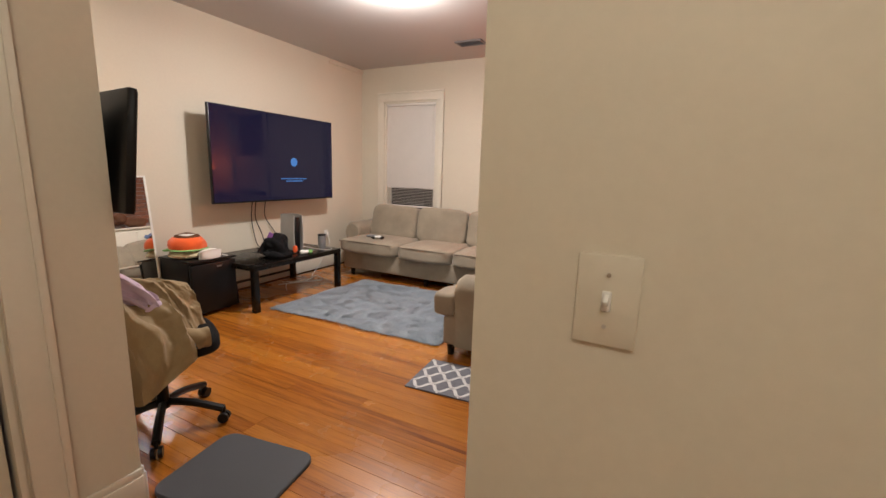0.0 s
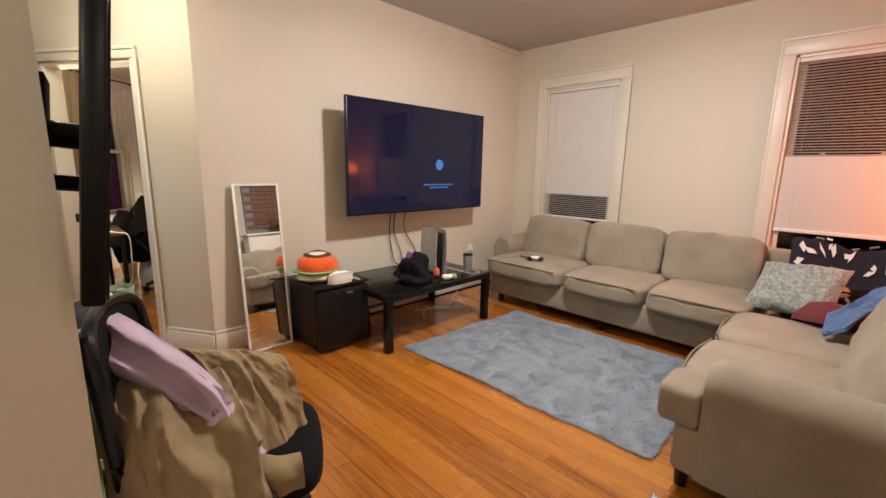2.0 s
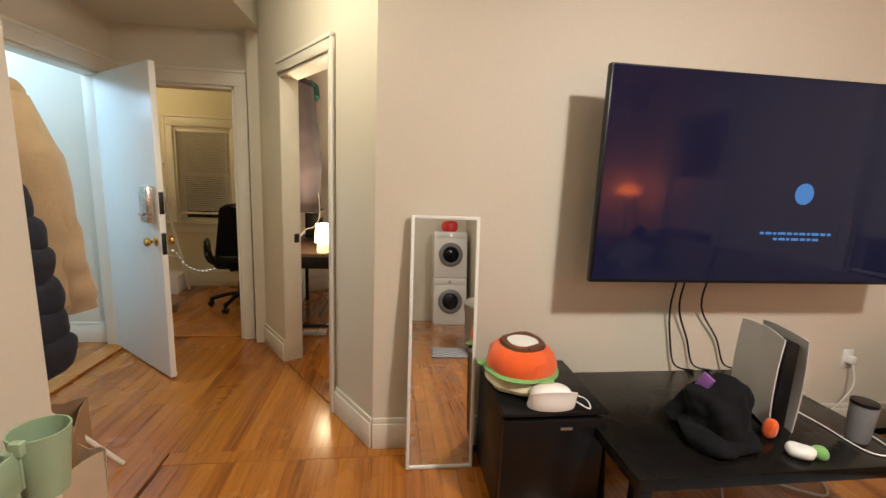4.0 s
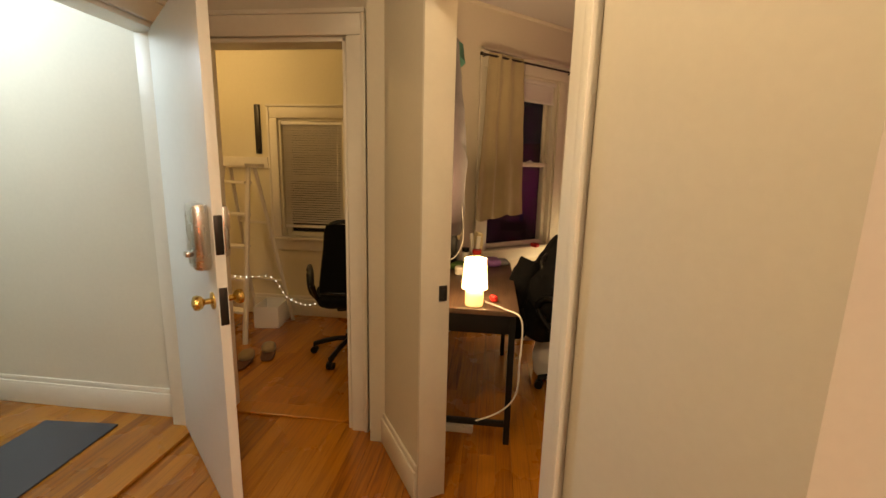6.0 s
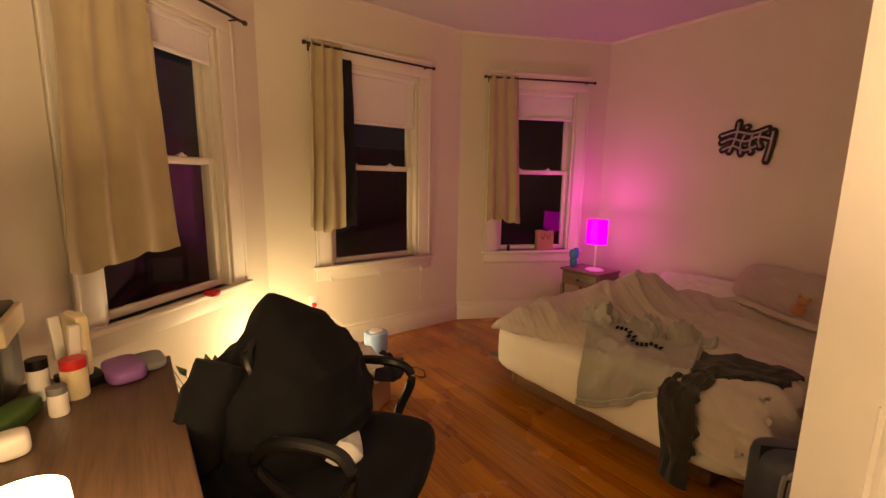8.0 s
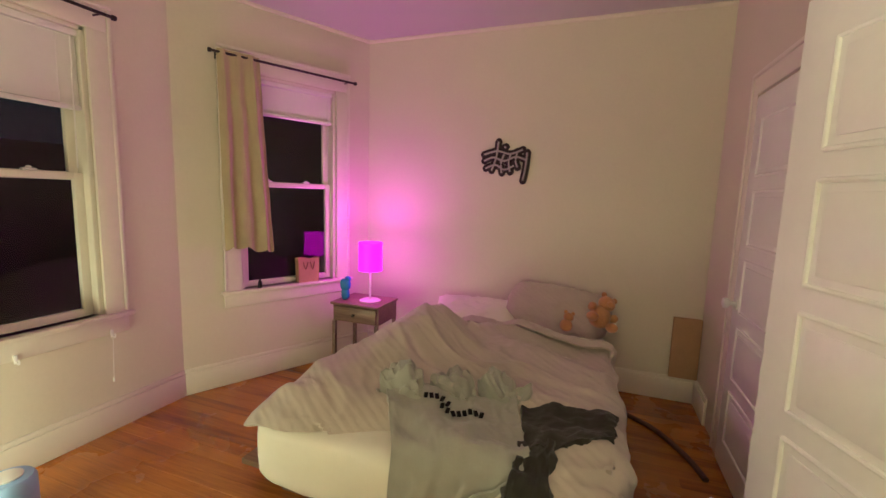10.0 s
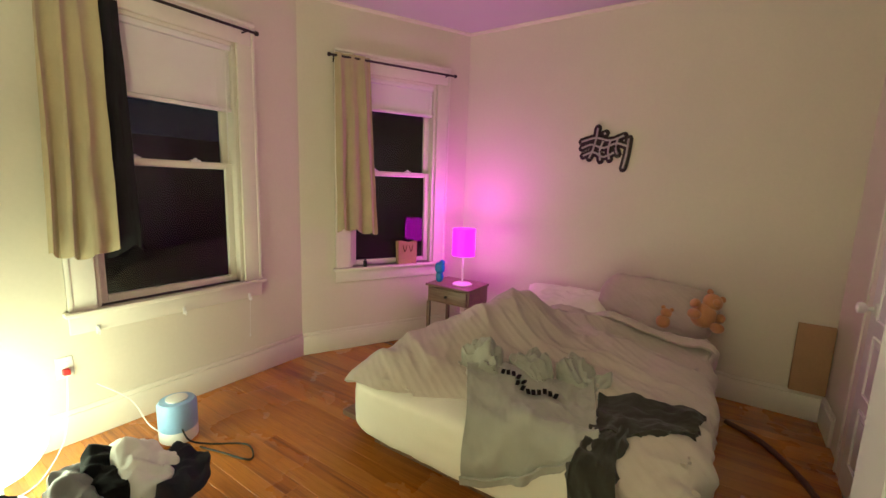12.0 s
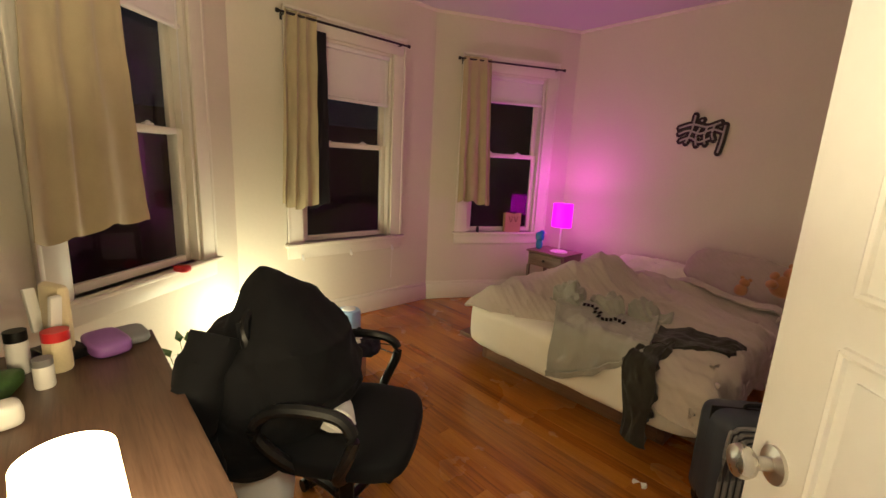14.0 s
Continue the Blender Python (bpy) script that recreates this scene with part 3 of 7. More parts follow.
def window(name, p0, p1, a, b, lo, hi, blind, wall_thick=0.16, casing=0.13, slat_mode="closed", label="", sash=True):
    """A double-hung window with casing, stool, apron, two sashes and a blind that ends at the height blind."""
    t = thing(name, label or "white painted double-hung window with a partly lowered blind at night", "window", kind="structure")
    t.matrix_world = frame_of(p0, p1)
    d = wall_thick
    for x0, x1 in ((a, a + 0.02), (b - 0.02, b)):
        bm = B()
        span(bm, x0, -d, lo, x1, 0.0, hi, 0.002)
        part("side_jamb", bm, TRIM, t)
    bm = B()
    span(bm, a, -d, hi - 0.02, b, 0.0, hi, 0.002)
    part("head_jamb", bm, TRIM, t)
    for x0, x1, o in ((a - casing, a - 0.004, a - casing), (b + 0.004, b + casing, b + casing - 0.022)):
        bm = B()
        span(bm, x0, 0.002, lo, x1, 0.022, hi + 0.004, 0.004)
        span(bm, o, 0.002, lo, o + 0.022, 0.028, hi + casing, 0.004)
        part("casing", bm, TRIM, t)
    bm = B()
    span(bm, a - casing + 0.022, 0.002, hi + 0.004, b + casing - 0.022, 0.022, hi + casing, 0.004)
    span(bm, a - casing, 0.002, hi + casing, b + casing, 0.036, hi + casing + 0.022, 0.004)
    part("head_casing", bm, TRIM, t)
    bm = B()
    span(bm, a - casing - 0.02, -d * 0.5, lo - 0.024, b + casing + 0.02, 0.055, lo, 0.006)
    part("window_sill", bm, TRIM, t)
    bm = B()
    span(bm, a - casing, 0.002, lo - 0.125, b + casing, 0.018, lo - 0.024, 0.005)
    part("apron", bm, TRIM, t)
    mid = (lo + hi) / 2
    for tag, y, z0, z1 in (("lower_sash", -0.085, lo, mid + 0.02), ("upper_sash", -0.125, mid - 0.02, hi - 0.02)):
        bm = B()
        w = 0.045
        span(bm, a + 0.02, y, z0, a + 0.02 + w, y + 0.035, z1, 0.004)
        span(bm, b - 0.02 - w, y, z0, b - 0.02, y + 0.035, z1, 0.004)
        span(bm, a + 0.02 + w, y, z0, b - 0.02 - w, y + 0.035, z0 + w, 0.004)
        span(bm, a + 0.02 + w, y, z1 - w * 0.8, b - 0.02 - w, y + 0.035, z1, 0.004)
        s = part(tag, bm, TRIM, t)
        bm = B()
        span(bm, a + 0.02 + w - 0.004, y + 0.014, z0 + w - 0.004, b - 0.02 - w + 0.004, y + 0.019, z1 - w * 0.8 + 0.004)
        pane = part("pane", bm, GLASS, s, smooth=False)
        pane.visible_shadow = False
    for x in (a + (b - a) * 0.3, a + (b - a) * 0.7):
        bm = B()
        span(bm, x - 0.03, -0.085, mid + 0.02, x + 0.03, -0.055, mid + 0.034, 0.004)
        lathe(bm, [(0.012, 0), (0.014, 0.008), (0.006, 0.012)], (x, -0.068, mid + 0.034), 12)
        part("sash_lock", bm, WHITEP, t)
    if blind < hi:
        bm = B()
        span(bm, a + 0.022, -0.05, hi - 0.055, b - 0.022, -0.008, hi - 0.022, 0.004)
        part("headrail", bm, BLIND, t)
        bm = B()
        z, step = hi - 0.07, 0.022
        count = 0
        while z > blind + 0.03:
            if slat_mode == "open_top":
                tilt = 12 if z > mid + 0.02 else 72
            elif slat_mode == "half":
                tilt = 48
            elif slat_mode == "open_bottom":
                tilt = 72 if z > lo + 0.40 else 24
            else:
                tilt = 72
            box(bm, ((a + b) / 2, -0.03, z), (b - a - 0.05, 0.025, 0.0014), (tilt, 0, 0))
            z -= step
            count += 1
        part("slats", bm, BLIND, t, smooth=False)
        bm = B()
        span(bm, a + 0.025, -0.045, blind, b - 0.025, -0.012, blind + 0.024, 0.004)
        part("bottom_rail", bm, BLIND, t)
        bm = B()
        for x in (a + 0.12, b - 0.12):
            rod(bm, (x, -0.016, blind + 0.01), (x, -0.016, hi - 0.05), 0.0012, seg=5)
        rod(bm, (a + 0.07, -0.004, hi - 0.75), (a + 0.06, -0.004, hi - 0.06), 0.004, seg=6)
        part("blind_cord", bm, BLIND, t)
    return t


def panel_door(name, label, at, rz, width, height, material, panels, handle=True, knob=CHROME, knob_x=None, thick=0.036, kind="structure"):
    """A door leaf hinged at its own origin, running along +x, with raised or flush panels."""
    t = thing(name, label, "door", at, rz, kind=kind)
    bm = B()
    span(bm, 0, -thick / 2, 0.012, width, thick / 2, height, 0.003)
    leaf = part("leaf", bm, material, t)
    for x0, z0, x1, z1 in panels:
        for side in (1, -1):
            bm = B()
            y = side * thick / 2
            for p, q in (((x0, z0), (x1, z0)), ((x1, z0), (x1, z1)), ((x1, z1), (x0, z1)), ((x0, z1), (x0, z0))):
                rod(bm, (p[0], y, p[1]), (q[0], y, q[1]), 0.008, seg=8)
            span(bm, x0 + 0.03, y - 0.004, z0 + 0.03, x1 - 0.03, y + 0.004, z1 - 0.03, 0.003)
            part("panel", bm, material, t)
    if handle:
        kx = width - 0.065 if knob_x is None else knob_x
        for side in (1, -1):
            bm = B()
            y = side * thick / 2
            prof = [(0.032, 0.0), (0.032, 0.006), (0.012, 0.010), (0.011, 0.030), (0.024, 0.040), (0.029, 0.052), (0.026, 0.064), (0.012, 0.070), (0.0, 0.070)]
            lathe(bm, prof, seg=20)
            bmesh.ops.transform(bm, verts=bm.verts, matrix=pose(kx, y, 0.94, -90 * side, 0, 0))
            part("door_knob", bm, knob, t)
    return t

# ---- structure ----
H = 2.80
LIV_WIN = ((0.35, 5.80), (-3.815, 5.80))
TVW = ((-3.815, 5.80), (-3.815, 2.19))
CHAM = ((-3.815, 2.19), (-5.345, 1.198))
wall("wall_living_windows", *LIV_WIN, H, WALL, [(0.655, 1.50, 0.72, 2.32), (2.89, 3.75, 0.72, 2.32)], 0.16)
wall("wall_television", *TVW, H, WALL)
wall("wall_slanted", *CHAM, H, WALL, [(0.475, 1.265, 0.0, 2.06)])
wall("wall_hall_end", (-5.345, 1.198), (-5.345, 0.20), H, WALL, [(0.15, 0.92, 0.0, 2.04)])
wall("wall_entry", (-5.345, 0.20), (-2.95, 0.20), H, WALL, [(0.13, 1.05, 0.0, 2.05)])
wall("wall_hall_side", (-2.95, 0.20), (-2.95, 1.36), H, WALL)
wall("wall_monitor", (-2.83, 1.36), (-1.54, 1.36), H, WALL)
wall("wall_closet", (-1.42, 1.36), (-1.42, -1.20), H, WALL, [(0.32, 1.92, 0.0, 2.05)])
wall("wall_behind", (-1.42, -1.20), (2.20, -1.20), H, WALL)
wall("wall_passage_side", (2.20, -1.20), (2.20, 1.165), H, WALL)
wall("wall_switch", (2.40, 1.165), (0.045, 1.165), H, WALL)
wall("wall_nook_side", (2.40, 1.165), (2.40, 3.60), H, WALL)
wall("wall_nook_end", (2.40, 3.60), (0.35, 3.60), H, WALL)
wall("wall_living_side", (0.35, 3.60), (0.35, 5.80), H, WALL)
BAY_A = ((-7.915, 2.645), (-6.786, 1.30))
BAY_B = ((-7.915, 4.47), (-7.915, 2.645))
BAY_C = ((-7.23, 5.835), (-7.915, 4.47))
wall("wall_bay_a", *BAY_A, H, WALL, [(0.38, 1.22, 0.72, 2.31)], 0.16)
wall("wall_bay_b", *BAY_B, H, WALL, [(0.485, 1.325, 0.72, 2.31)], 0.16)
wall("wall_bay_c", *BAY_C, H, WALL, [(0.34, 1.12, 0.72, 2.31)], 0.16)
wall("wall_bed_head", (-4.47, 5.835), (-7.23, 5.835), H, WALL)
wall("wall_bedroom_closet", (-4.47, 2.95), (-4.47, 5.835), H, WALL, thick=0.10)
wall("wall_bedroom_jog", (-4.15, 2.95), (-4.37, 2.95), H, WALL, thick=0.10)
wall("wall_bedroom_door_side", (-4.15, 2.06), (-4.15, 2.95), H, WALL, thick=0.10)
wall("wall_bedroom_desk", (-6.786, 1.30), (-5.25, 1.30), H, WALL)
wall("wall_back_window", (-7.05, 1.06), (-7.05, -1.60), H, WARM_LIT_WALL, [(0.65, 1.27, 0.78, 1.87)], 0.14, label="plaster wall, its paint tinted yellow for the warm lamplight")
wall("wall_back_side", (-5.50, 1.06), (-7.05, 1.06), H, WARM_LIT_WALL, label="plaster wall, its paint tinted yellow for the warm lamplight")
wall("wall_back_far", (-7.05, -1.60), (-5.42, -1.60), H, WARM_LIT_WALL, label="plaster wall, its paint tinted yellow for the warm lamplight")
wall("wall_corridor_left", (-5.30, 0.08), (-5.30, -2.00), H, WALL)
wall("wall_corridor_right", (-3.90, -2.00), (-3.90, 0.08), H, WALL)
wall("wall_corridor_end", (-5.30, -2.00), (-3.90, -2.00), H, WALL)

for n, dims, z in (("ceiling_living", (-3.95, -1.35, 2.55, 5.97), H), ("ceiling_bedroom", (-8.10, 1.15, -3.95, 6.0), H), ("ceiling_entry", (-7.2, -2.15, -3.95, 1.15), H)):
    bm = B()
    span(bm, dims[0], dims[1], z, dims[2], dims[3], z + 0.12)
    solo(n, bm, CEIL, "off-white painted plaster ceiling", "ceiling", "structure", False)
bm = B()
span(bm, -5.38, 0.20, 2.44, -2.95, 1.28, 2.79)
solo("ceiling_hall_soffit", bm, WALL, "lowered cream plaster soffit over the hall", "ceiling", "structure", False)
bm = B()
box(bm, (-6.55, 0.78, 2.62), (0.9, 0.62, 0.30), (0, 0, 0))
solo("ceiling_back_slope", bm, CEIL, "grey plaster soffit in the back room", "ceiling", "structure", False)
for p in ((-4.47, 5.835, -7.23, 5.835), (-7.23, 5.835, -7.915, 4.47), (-7.915, 4.47, -7.915, 2.645), (-7.915, 2.645, -6.786, 1.30)):
    bm = B()
    a, b = Vector((p[0], p[1], 0)), Vector((p[2], p[3], 0))
    L = (b - a).length
    rod(bm, (0, -0.004, H - 0.002), (L, -0.004, H - 0.002), 0.022, seg=16)
    solo("trim", bm, WALL, "plaster cove along the bedroom ceiling", "trim", "structure", True, frame_of(a, b))

# baseboards
skirting(*TVW, skip=[])
skirting(*CHAM, skip=[(0.415, 1.265)])
skirting(*LIV_WIN)
skirting((-2.95, 1.36), (-1.42, 1.36))
skirting((-1.42, 1.36), (-1.42, -1.20), skip=[(0.20, 2.04)])
skirting((2.2, 1.165), (0.045, 1.165))
skirting((-2.95, 0.20), (-2.95, 1.36))
skirting((-5.345, 0.20), (-2.95, 0.20), skip=[(0.02, 1.16)])
skirting(*BAY_A, 0.19)
skirting(*BAY_B, 0.19)
skirting(*BAY_C, 0.19)
skirting((-4.47, 5.835), (-7.23, 5.835), 0.19)
skirting((-4.47, 2.95), (-4.47, 5.835), 0.19, skip=[(0.10, 2.55)])
skirting((-6.786, 1.30), (-5.25, 1.30), 0.19)
skirting((-7.05, 1.06), (-7.05, -1.60), 0.20)
skirting((-5.50, 1.06), (-7.05, 1.06), 0.20)
skirting((-5.30, 0.08), (-5.30, -2.00), 0.17)
skirting((-3.90, -2.0), (-3.90, 0.08), 0.17)
skirting((-5.30, -2.0), (-3.90, -2.0), 0.17)

# doorways
door_casing("door_1", *CHAM, 0.475, 1.265, 2.06, width=0.06, sides=(True, False))
door_casing("door_2", (-5.345, 1.198), (-5.345, 0.20), 0.15, 0.92, 2.04, width=0.10)
door_casing("door_3", (-5.345, 0.20), (-3.05, 0.20), 0.13, 1.05, 2.05, width=0.10)
door_casing("door_4", (-1.42, 1.36), (-1.42, -1.20), 0.32, 1.92, 2.05, width=0.11, both=False)
door_casing("door_5", (-4.47, 2.95), (-4.47, 5.835), 0.22, 1.02, 2.05, wall_thick=0.10, width=0.10, both=False)
door_casing("door_6", (-4.47, 2.95), (-4.47, 5.835), 1.24, 2.20, 2.05, wall_thick=0.10, width=0.10, both=False)

bm = B()
span(bm, -0.036, -0.002, 0.91, 0.0, 0.004, 0.975, 0.002)
span(bm, -0.030, -0.006, 0.925, -0.008, 0.006, 0.96, 0.002)
solo("strike_plate", bm, BRONZE, "dark metal strike plate on the bedroom door jamb", "strike plate", "structure", True,
     frame_of(*CHAM) @ pose(1.247, -0.075, 0, 0, 0, 90))

# windows
window("window_1", *LIV_WIN, 2.89, 3.75, 0.72, 2.32, 0.84, slat_mode="open_bottom", casing=0.11, label="white double-hung window with a lowered white mini blind")
window("window_2", *LIV_WIN, 0.655, 1.50, 0.72, 2.32, 0.92, slat_mode="open_top", casing=0.11, label="white double-hung window, mini blind open above and closed below")
window("window_3", *BAY_A, 0.38, 1.22, 0.72, 2.31, 2.09)
window("window_4", *BAY_B, 0.485, 1.325, 0.72, 2.31, 1.87)
window("window_5", *BAY_C, 0.34, 1.12, 0.72, 2.31, 2.03)
window("window_6", (-7.05, 1.06), (-7.05, -1.60), 0.65, 1.27, 0.78, 1.87, 0.87, slat_mode="half", wall_thick=0.14, casing=0.10, label="back room window with a closed cream mini blind")

# night outside
bm = B()
span(bm, -14.0, 7.9, -4, -5, 8.1, 3.4)
span(bm, -15.0, -6, -4, -14.6, 9, 2.2)
span(bm, -6, 11.5, -4, 6, 11.7, 4.5)
solo("backdrop", bm, NIGHT, "dark neighbouring facades at night", "backdrop", "structure", False)

# door leaves
six = lambda w, h: [(0.11, 0.22, w / 2 - 0.04, 0.80), (w / 2 + 0.04, 0.22, w - 0.11, 0.80), (0.11, 0.98, w / 2 - 0.04, 1.55), (w / 2 + 0.04, 0.98, w - 0.11, 1.55),
                    (0.11, 1.68, w / 2 - 0.04, 1.92), (w / 2 + 0.04, 1.68, w - 0.11, 1.92)]
five = lambda w: [(0.12, 0.18 + k * 0.36, w - 0.12, 0.18 + k * 0.36 + 0.28) for k in range(5)]
panel_door("bedroom_door", "cream painted bedroom door standing open with a nickel knob", (-4.29, 2.05, 0), 130, 0.77, 2.04, DOORW, five(0.75), True, CHROME)
panel_door("closet_door", "cream panelled closet door standing ajar", (-4.505, 3.20, 0), 107, 0.76, 2.03, DOORW, five(0.76), False)
panel_door("closet_door", "white panelled closet door, shut", (-4.485, 4.21, 0), 90, 0.90, 2.03, DOORW, five(0.90), True, WHITEP)
entry = panel_door("entry_door", "white painted entry door standing open with brass knobs and keypad lock", (-5.235, 0.135, 0.0), 49.0, 0.92, 2.04, DOORW, [], True, BRASS)
bm = B()
span(bm, 0.80, 0.018, 1.10, 0.875, 0.050, 1.29, 0.012)
span(bm, 0.815, 0.050, 1.20, 0.860, 0.056, 1.27, 0.004)
part("keypad_lock", bm, CHROME, entry, "nickel keypad lock")
bm = B()
span(bm, 0.775, -0.075, 1.06, 0.895, -0.018, 1.30, 0.018)
box(bm, (0.838, -0.085, 1.12), (0.045, 0.02, 0.02), bevel=0.005)
part("lock_case", bm, CHROME, entry, "nickel lock case with thumb turn")
bm = B()
span(bm, 0.912, -0.014, 0.86, 0.924, 0.014, 1.00, 0.002)
span(bm, 0.912, -0.014, 1.12, 0.924, 0.014, 1.26, 0.002)
part("latch_plate", bm, BRONZE, entry)
bm = B()
span(bm, 0.02, 0.018, 0.012, 0.90, 0.030, 0.035, 0.003)
part("door_sweep", bm, WHITEP, entry)

def louver_leaf(at, rz, w):
    t = thing("louver_door", "cream painted louvered bifold closet door leaf, closed", "door", at, rz, "bifold closet leaves", "structure")
    for x0, x1 in ((0, 0.028), (w - 0.028, w)):
        bm = B()
        span(bm, x0, -0.014, 0.02, x1, 0.014, 2.03, 0.003)
        part("stile", bm, LOUVER, t)
    bm = B()
    span(bm, 0.024, -0.009, 0.03, w - 0.024, -0.004, 2.02)
    part("backing", bm, LOUVER, t, smooth=False)
    for z0, z1 in ((0.02, 0.16), (1.93, 2.03)):
        bm = B()
        span(bm, 0.028, -0.014, z0, w - 0.028, 0.014, z1, 0.003)
        part("rail", bm, LOUVER, t)
    z = 0.175
    bm = B()
    box(bm, (w / 2, 0, 0), (w - 0.056, 0.034, 0.006), (58, 0, 0), 0.002, 1)
    first = part("slat", bm, LOUVER, t, smooth=False)
    first.location = (0, 0, z)
    while z < 1.90:
        z += 0.0265
        o = new("slat", first.data)
        o.parent = t
        o.location = (0, 0, z)
for k in range(4):
    louver_leaf((-1.447, 1.008 - 0.390 * k, 0), -90, 0.387)

# switch plate
t = thing("light_switch", "cream double toggle light switch plate", "light switch", (0.235, 1.165, 1.19), 0)
bm = B()
span(bm, -0.04, -0.007, -0.062, 0.04, 0.0, 0.062, 0.005)
part("plate", bm, WALL, t)
bm = B()
span(bm, -0.006, -0.010, -0.014, 0.006, -0.006, 0.014, 0.002)
box(bm, (0, -0.014, 0.003), (0.007, 0.016, 0.009), (28, 0, 0), 0.002)
part("toggle", bm, WHITEP, t)
for z in (-0.035, 0.035):
    bm = B()
    rod(bm, (0, -0.0085, z), (0, -0.006, z), 0.003, seg=10)
    part("screw", bm, CHROME, t)

# ---- living room ----
def ceiling_light(at):
    t = thing("ceiling_light", "round flush ceiling light with a glowing frosted dome", "ceiling light", at)
    bm = B()
    lathe(bm, [(0.14, 0.0), (0.14, -0.02), (0.13, -0.03)], seg=32)
    part("base_ring", bm, WHITEP, t)
    bm = B()
    lathe(bm, [(0.13, -0.028), (0.125, -0.06), (0.105, -0.09), (0.065, -0.112), (0.0, -0.12)], seg=32)
    d = part("dome", bm, DOME, t, "glowing frosted glass dome")
    d.visible_shadow = False
ceiling_light((-1.79, 3.63, H))
# Invented fitting over the nook fill.
ceiling_light((1.3, 2.2, H))
# Made-up fitting, out of view, that carries the hall fill.
ceiling_light((-3.62, 1.42, H))
ceiling_light((0.55, 0.0, H))
ceiling_light((-4.6, -0.9, H))
ceiling_light((-6.1, -0.7, H))

t = thing("ceiling_vent", "grey metal ceiling air vent with slats", "vent", (-1.80, 5.18, H), 0)
bm = B()
for a in ((-0.16, -0.09, 0.16, -0.07), (-0.16, 0.07, 0.16, 0.09), (-0.16, -0.07, -0.14, 0.07), (0.14, -0.07, 0.16, 0.07)):
    span(bm, a[0], a[1], -0.014, a[2], a[3], 0.0, 0.002)
part("frame", bm, GREYP, t)
for k in range(6):
    bm = B()
    box(bm, (0, -0.055 + 0.022 * k, -0.006), (0.28, 0.018, 0.002), (35, 0, 0))
    part("slat", bm, GREYP, t, smooth=False)

# television on its arm
tv = thing("television", "large black flat television on a wall arm, dark loading screen", "television", (-3.555, 4.01, 1.4565), 0)
bm = B()
span(bm, -0.035, -0.835, -0.478, 0.0, 0.835, 0.478, 0.006)
part("panel_back", bm, BLACKP, tv)
bm = B()
span(bm, -0.08, -0.45, -0.40, -0.035, 0.45, 0.10, 0.02)
part("electronics_bulge", bm, BLACKP, tv)
bm = B()
span(bm, 0.0005, -0.825, -0.462, 0.003, 0.825, 0.470)
part("screen", bm, LIT, tv, "dark glossy screen", smooth=False)
bm = B()
rod(bm, (-0.08, -0.1, 0), (-0.17, 0.12, 0), 0.025)
rod(bm, (-0.17, 0.12, 0), (-0.252, 0.0, 0), 0.025)
span(bm, -0.259, -0.12, -0.2, -0.245, 0.12, 0.2, 0.004)
part("wall_arm", bm, BLACKP, tv)
bm = B()
lathe(bm, [(0.0, 0), (0.05, 0.0), (0.05, 0.0008), (0.0, 0.0008)], seg=28)
bmesh.ops.transform(bm, verts=bm.verts, matrix=pose(0.0042, 0.19, -0.04, 0, 90, 0))
part("loading_orb", bm, CYANG, tv, "blue loading circle on the screen", smooth=False)
for z, w, h in ((-0.235, 0.40, 0.012), (-0.262, 0.25, 0.012)):
    y = -w / 2
    k = 0
    while y < w / 2 - 0.01:
        L = (0.022, 0.034, 0.017, 0.041, 0.028)[k % 5]
        bm = B()
        span(bm, 0.0035, 0.19 + y, z, 0.0042, 0.19 + min(y + L, w / 2), z + h)
        part("caption_word", bm, CYANG, tv, "unreadable blue word", smooth=False)
        y += L + 0.008
        k += 1
for k, ys in enumerate((3.74, 3.79, 3.92)):
    bm = B()
    tube(bm, [(-3.70, ys, 1.05), (-3.77, ys + 0.02, 0.8), (-3.79, ys + 0.06 + 0.05 * k, 0.6), (-3.78, ys + 0.1 + 0.06 * k, 0.455), (-3.70, ys + 0.16 + 0.05 * k, 0.458)], 0.005)
    solo("cable", bm, BLACKP, "thin black cable hanging below the television", "cable", group="television cables")

# second screen seen edge on
mon = new("wall_television")
mon.matrix_world = pose(-1.34, 1.415, 1.385, 0, 0, -5) @ pose(-0.36, 0, 0, -6, 0, 0)
tagged(mon, "flat black television on a tilting wall arm, seen edge on", "television")
bm = B()
span(bm, -0.36, -0.03, -0.215, 0.36, 0.0, 0.215, 0.006)
part("panel_back", bm, BLACKP, mon)
bm = B()
span(bm, -0.352, 0.0005, -0.207, 0.352, 0.003, 0.207)
part("screen", bm, SCREEN, mon, smooth=False)
bm = B()
span(bm, 0.08, -0.082, -0.12, 0.20, -0.072, 0.12, 0.004)
rod(bm, (0.14, -0.076, 0.03), (0.14, -0.03, 0.03), 0.022)
rod(bm, (0.14, -0.076, -0.05), (0.14, -0.03, -0.05), 0.014)
part("wall_arm", bm, BLACKP, mon)

# leaning mirror
mir = new("leaning_mirror")
mir.matrix_world = pose(-3.635, 2.527, 0, 0, -6.4, -0.8)
tagged(mir, "tall narrow mirror in a thin white frame leaning on the wall", "mirror")
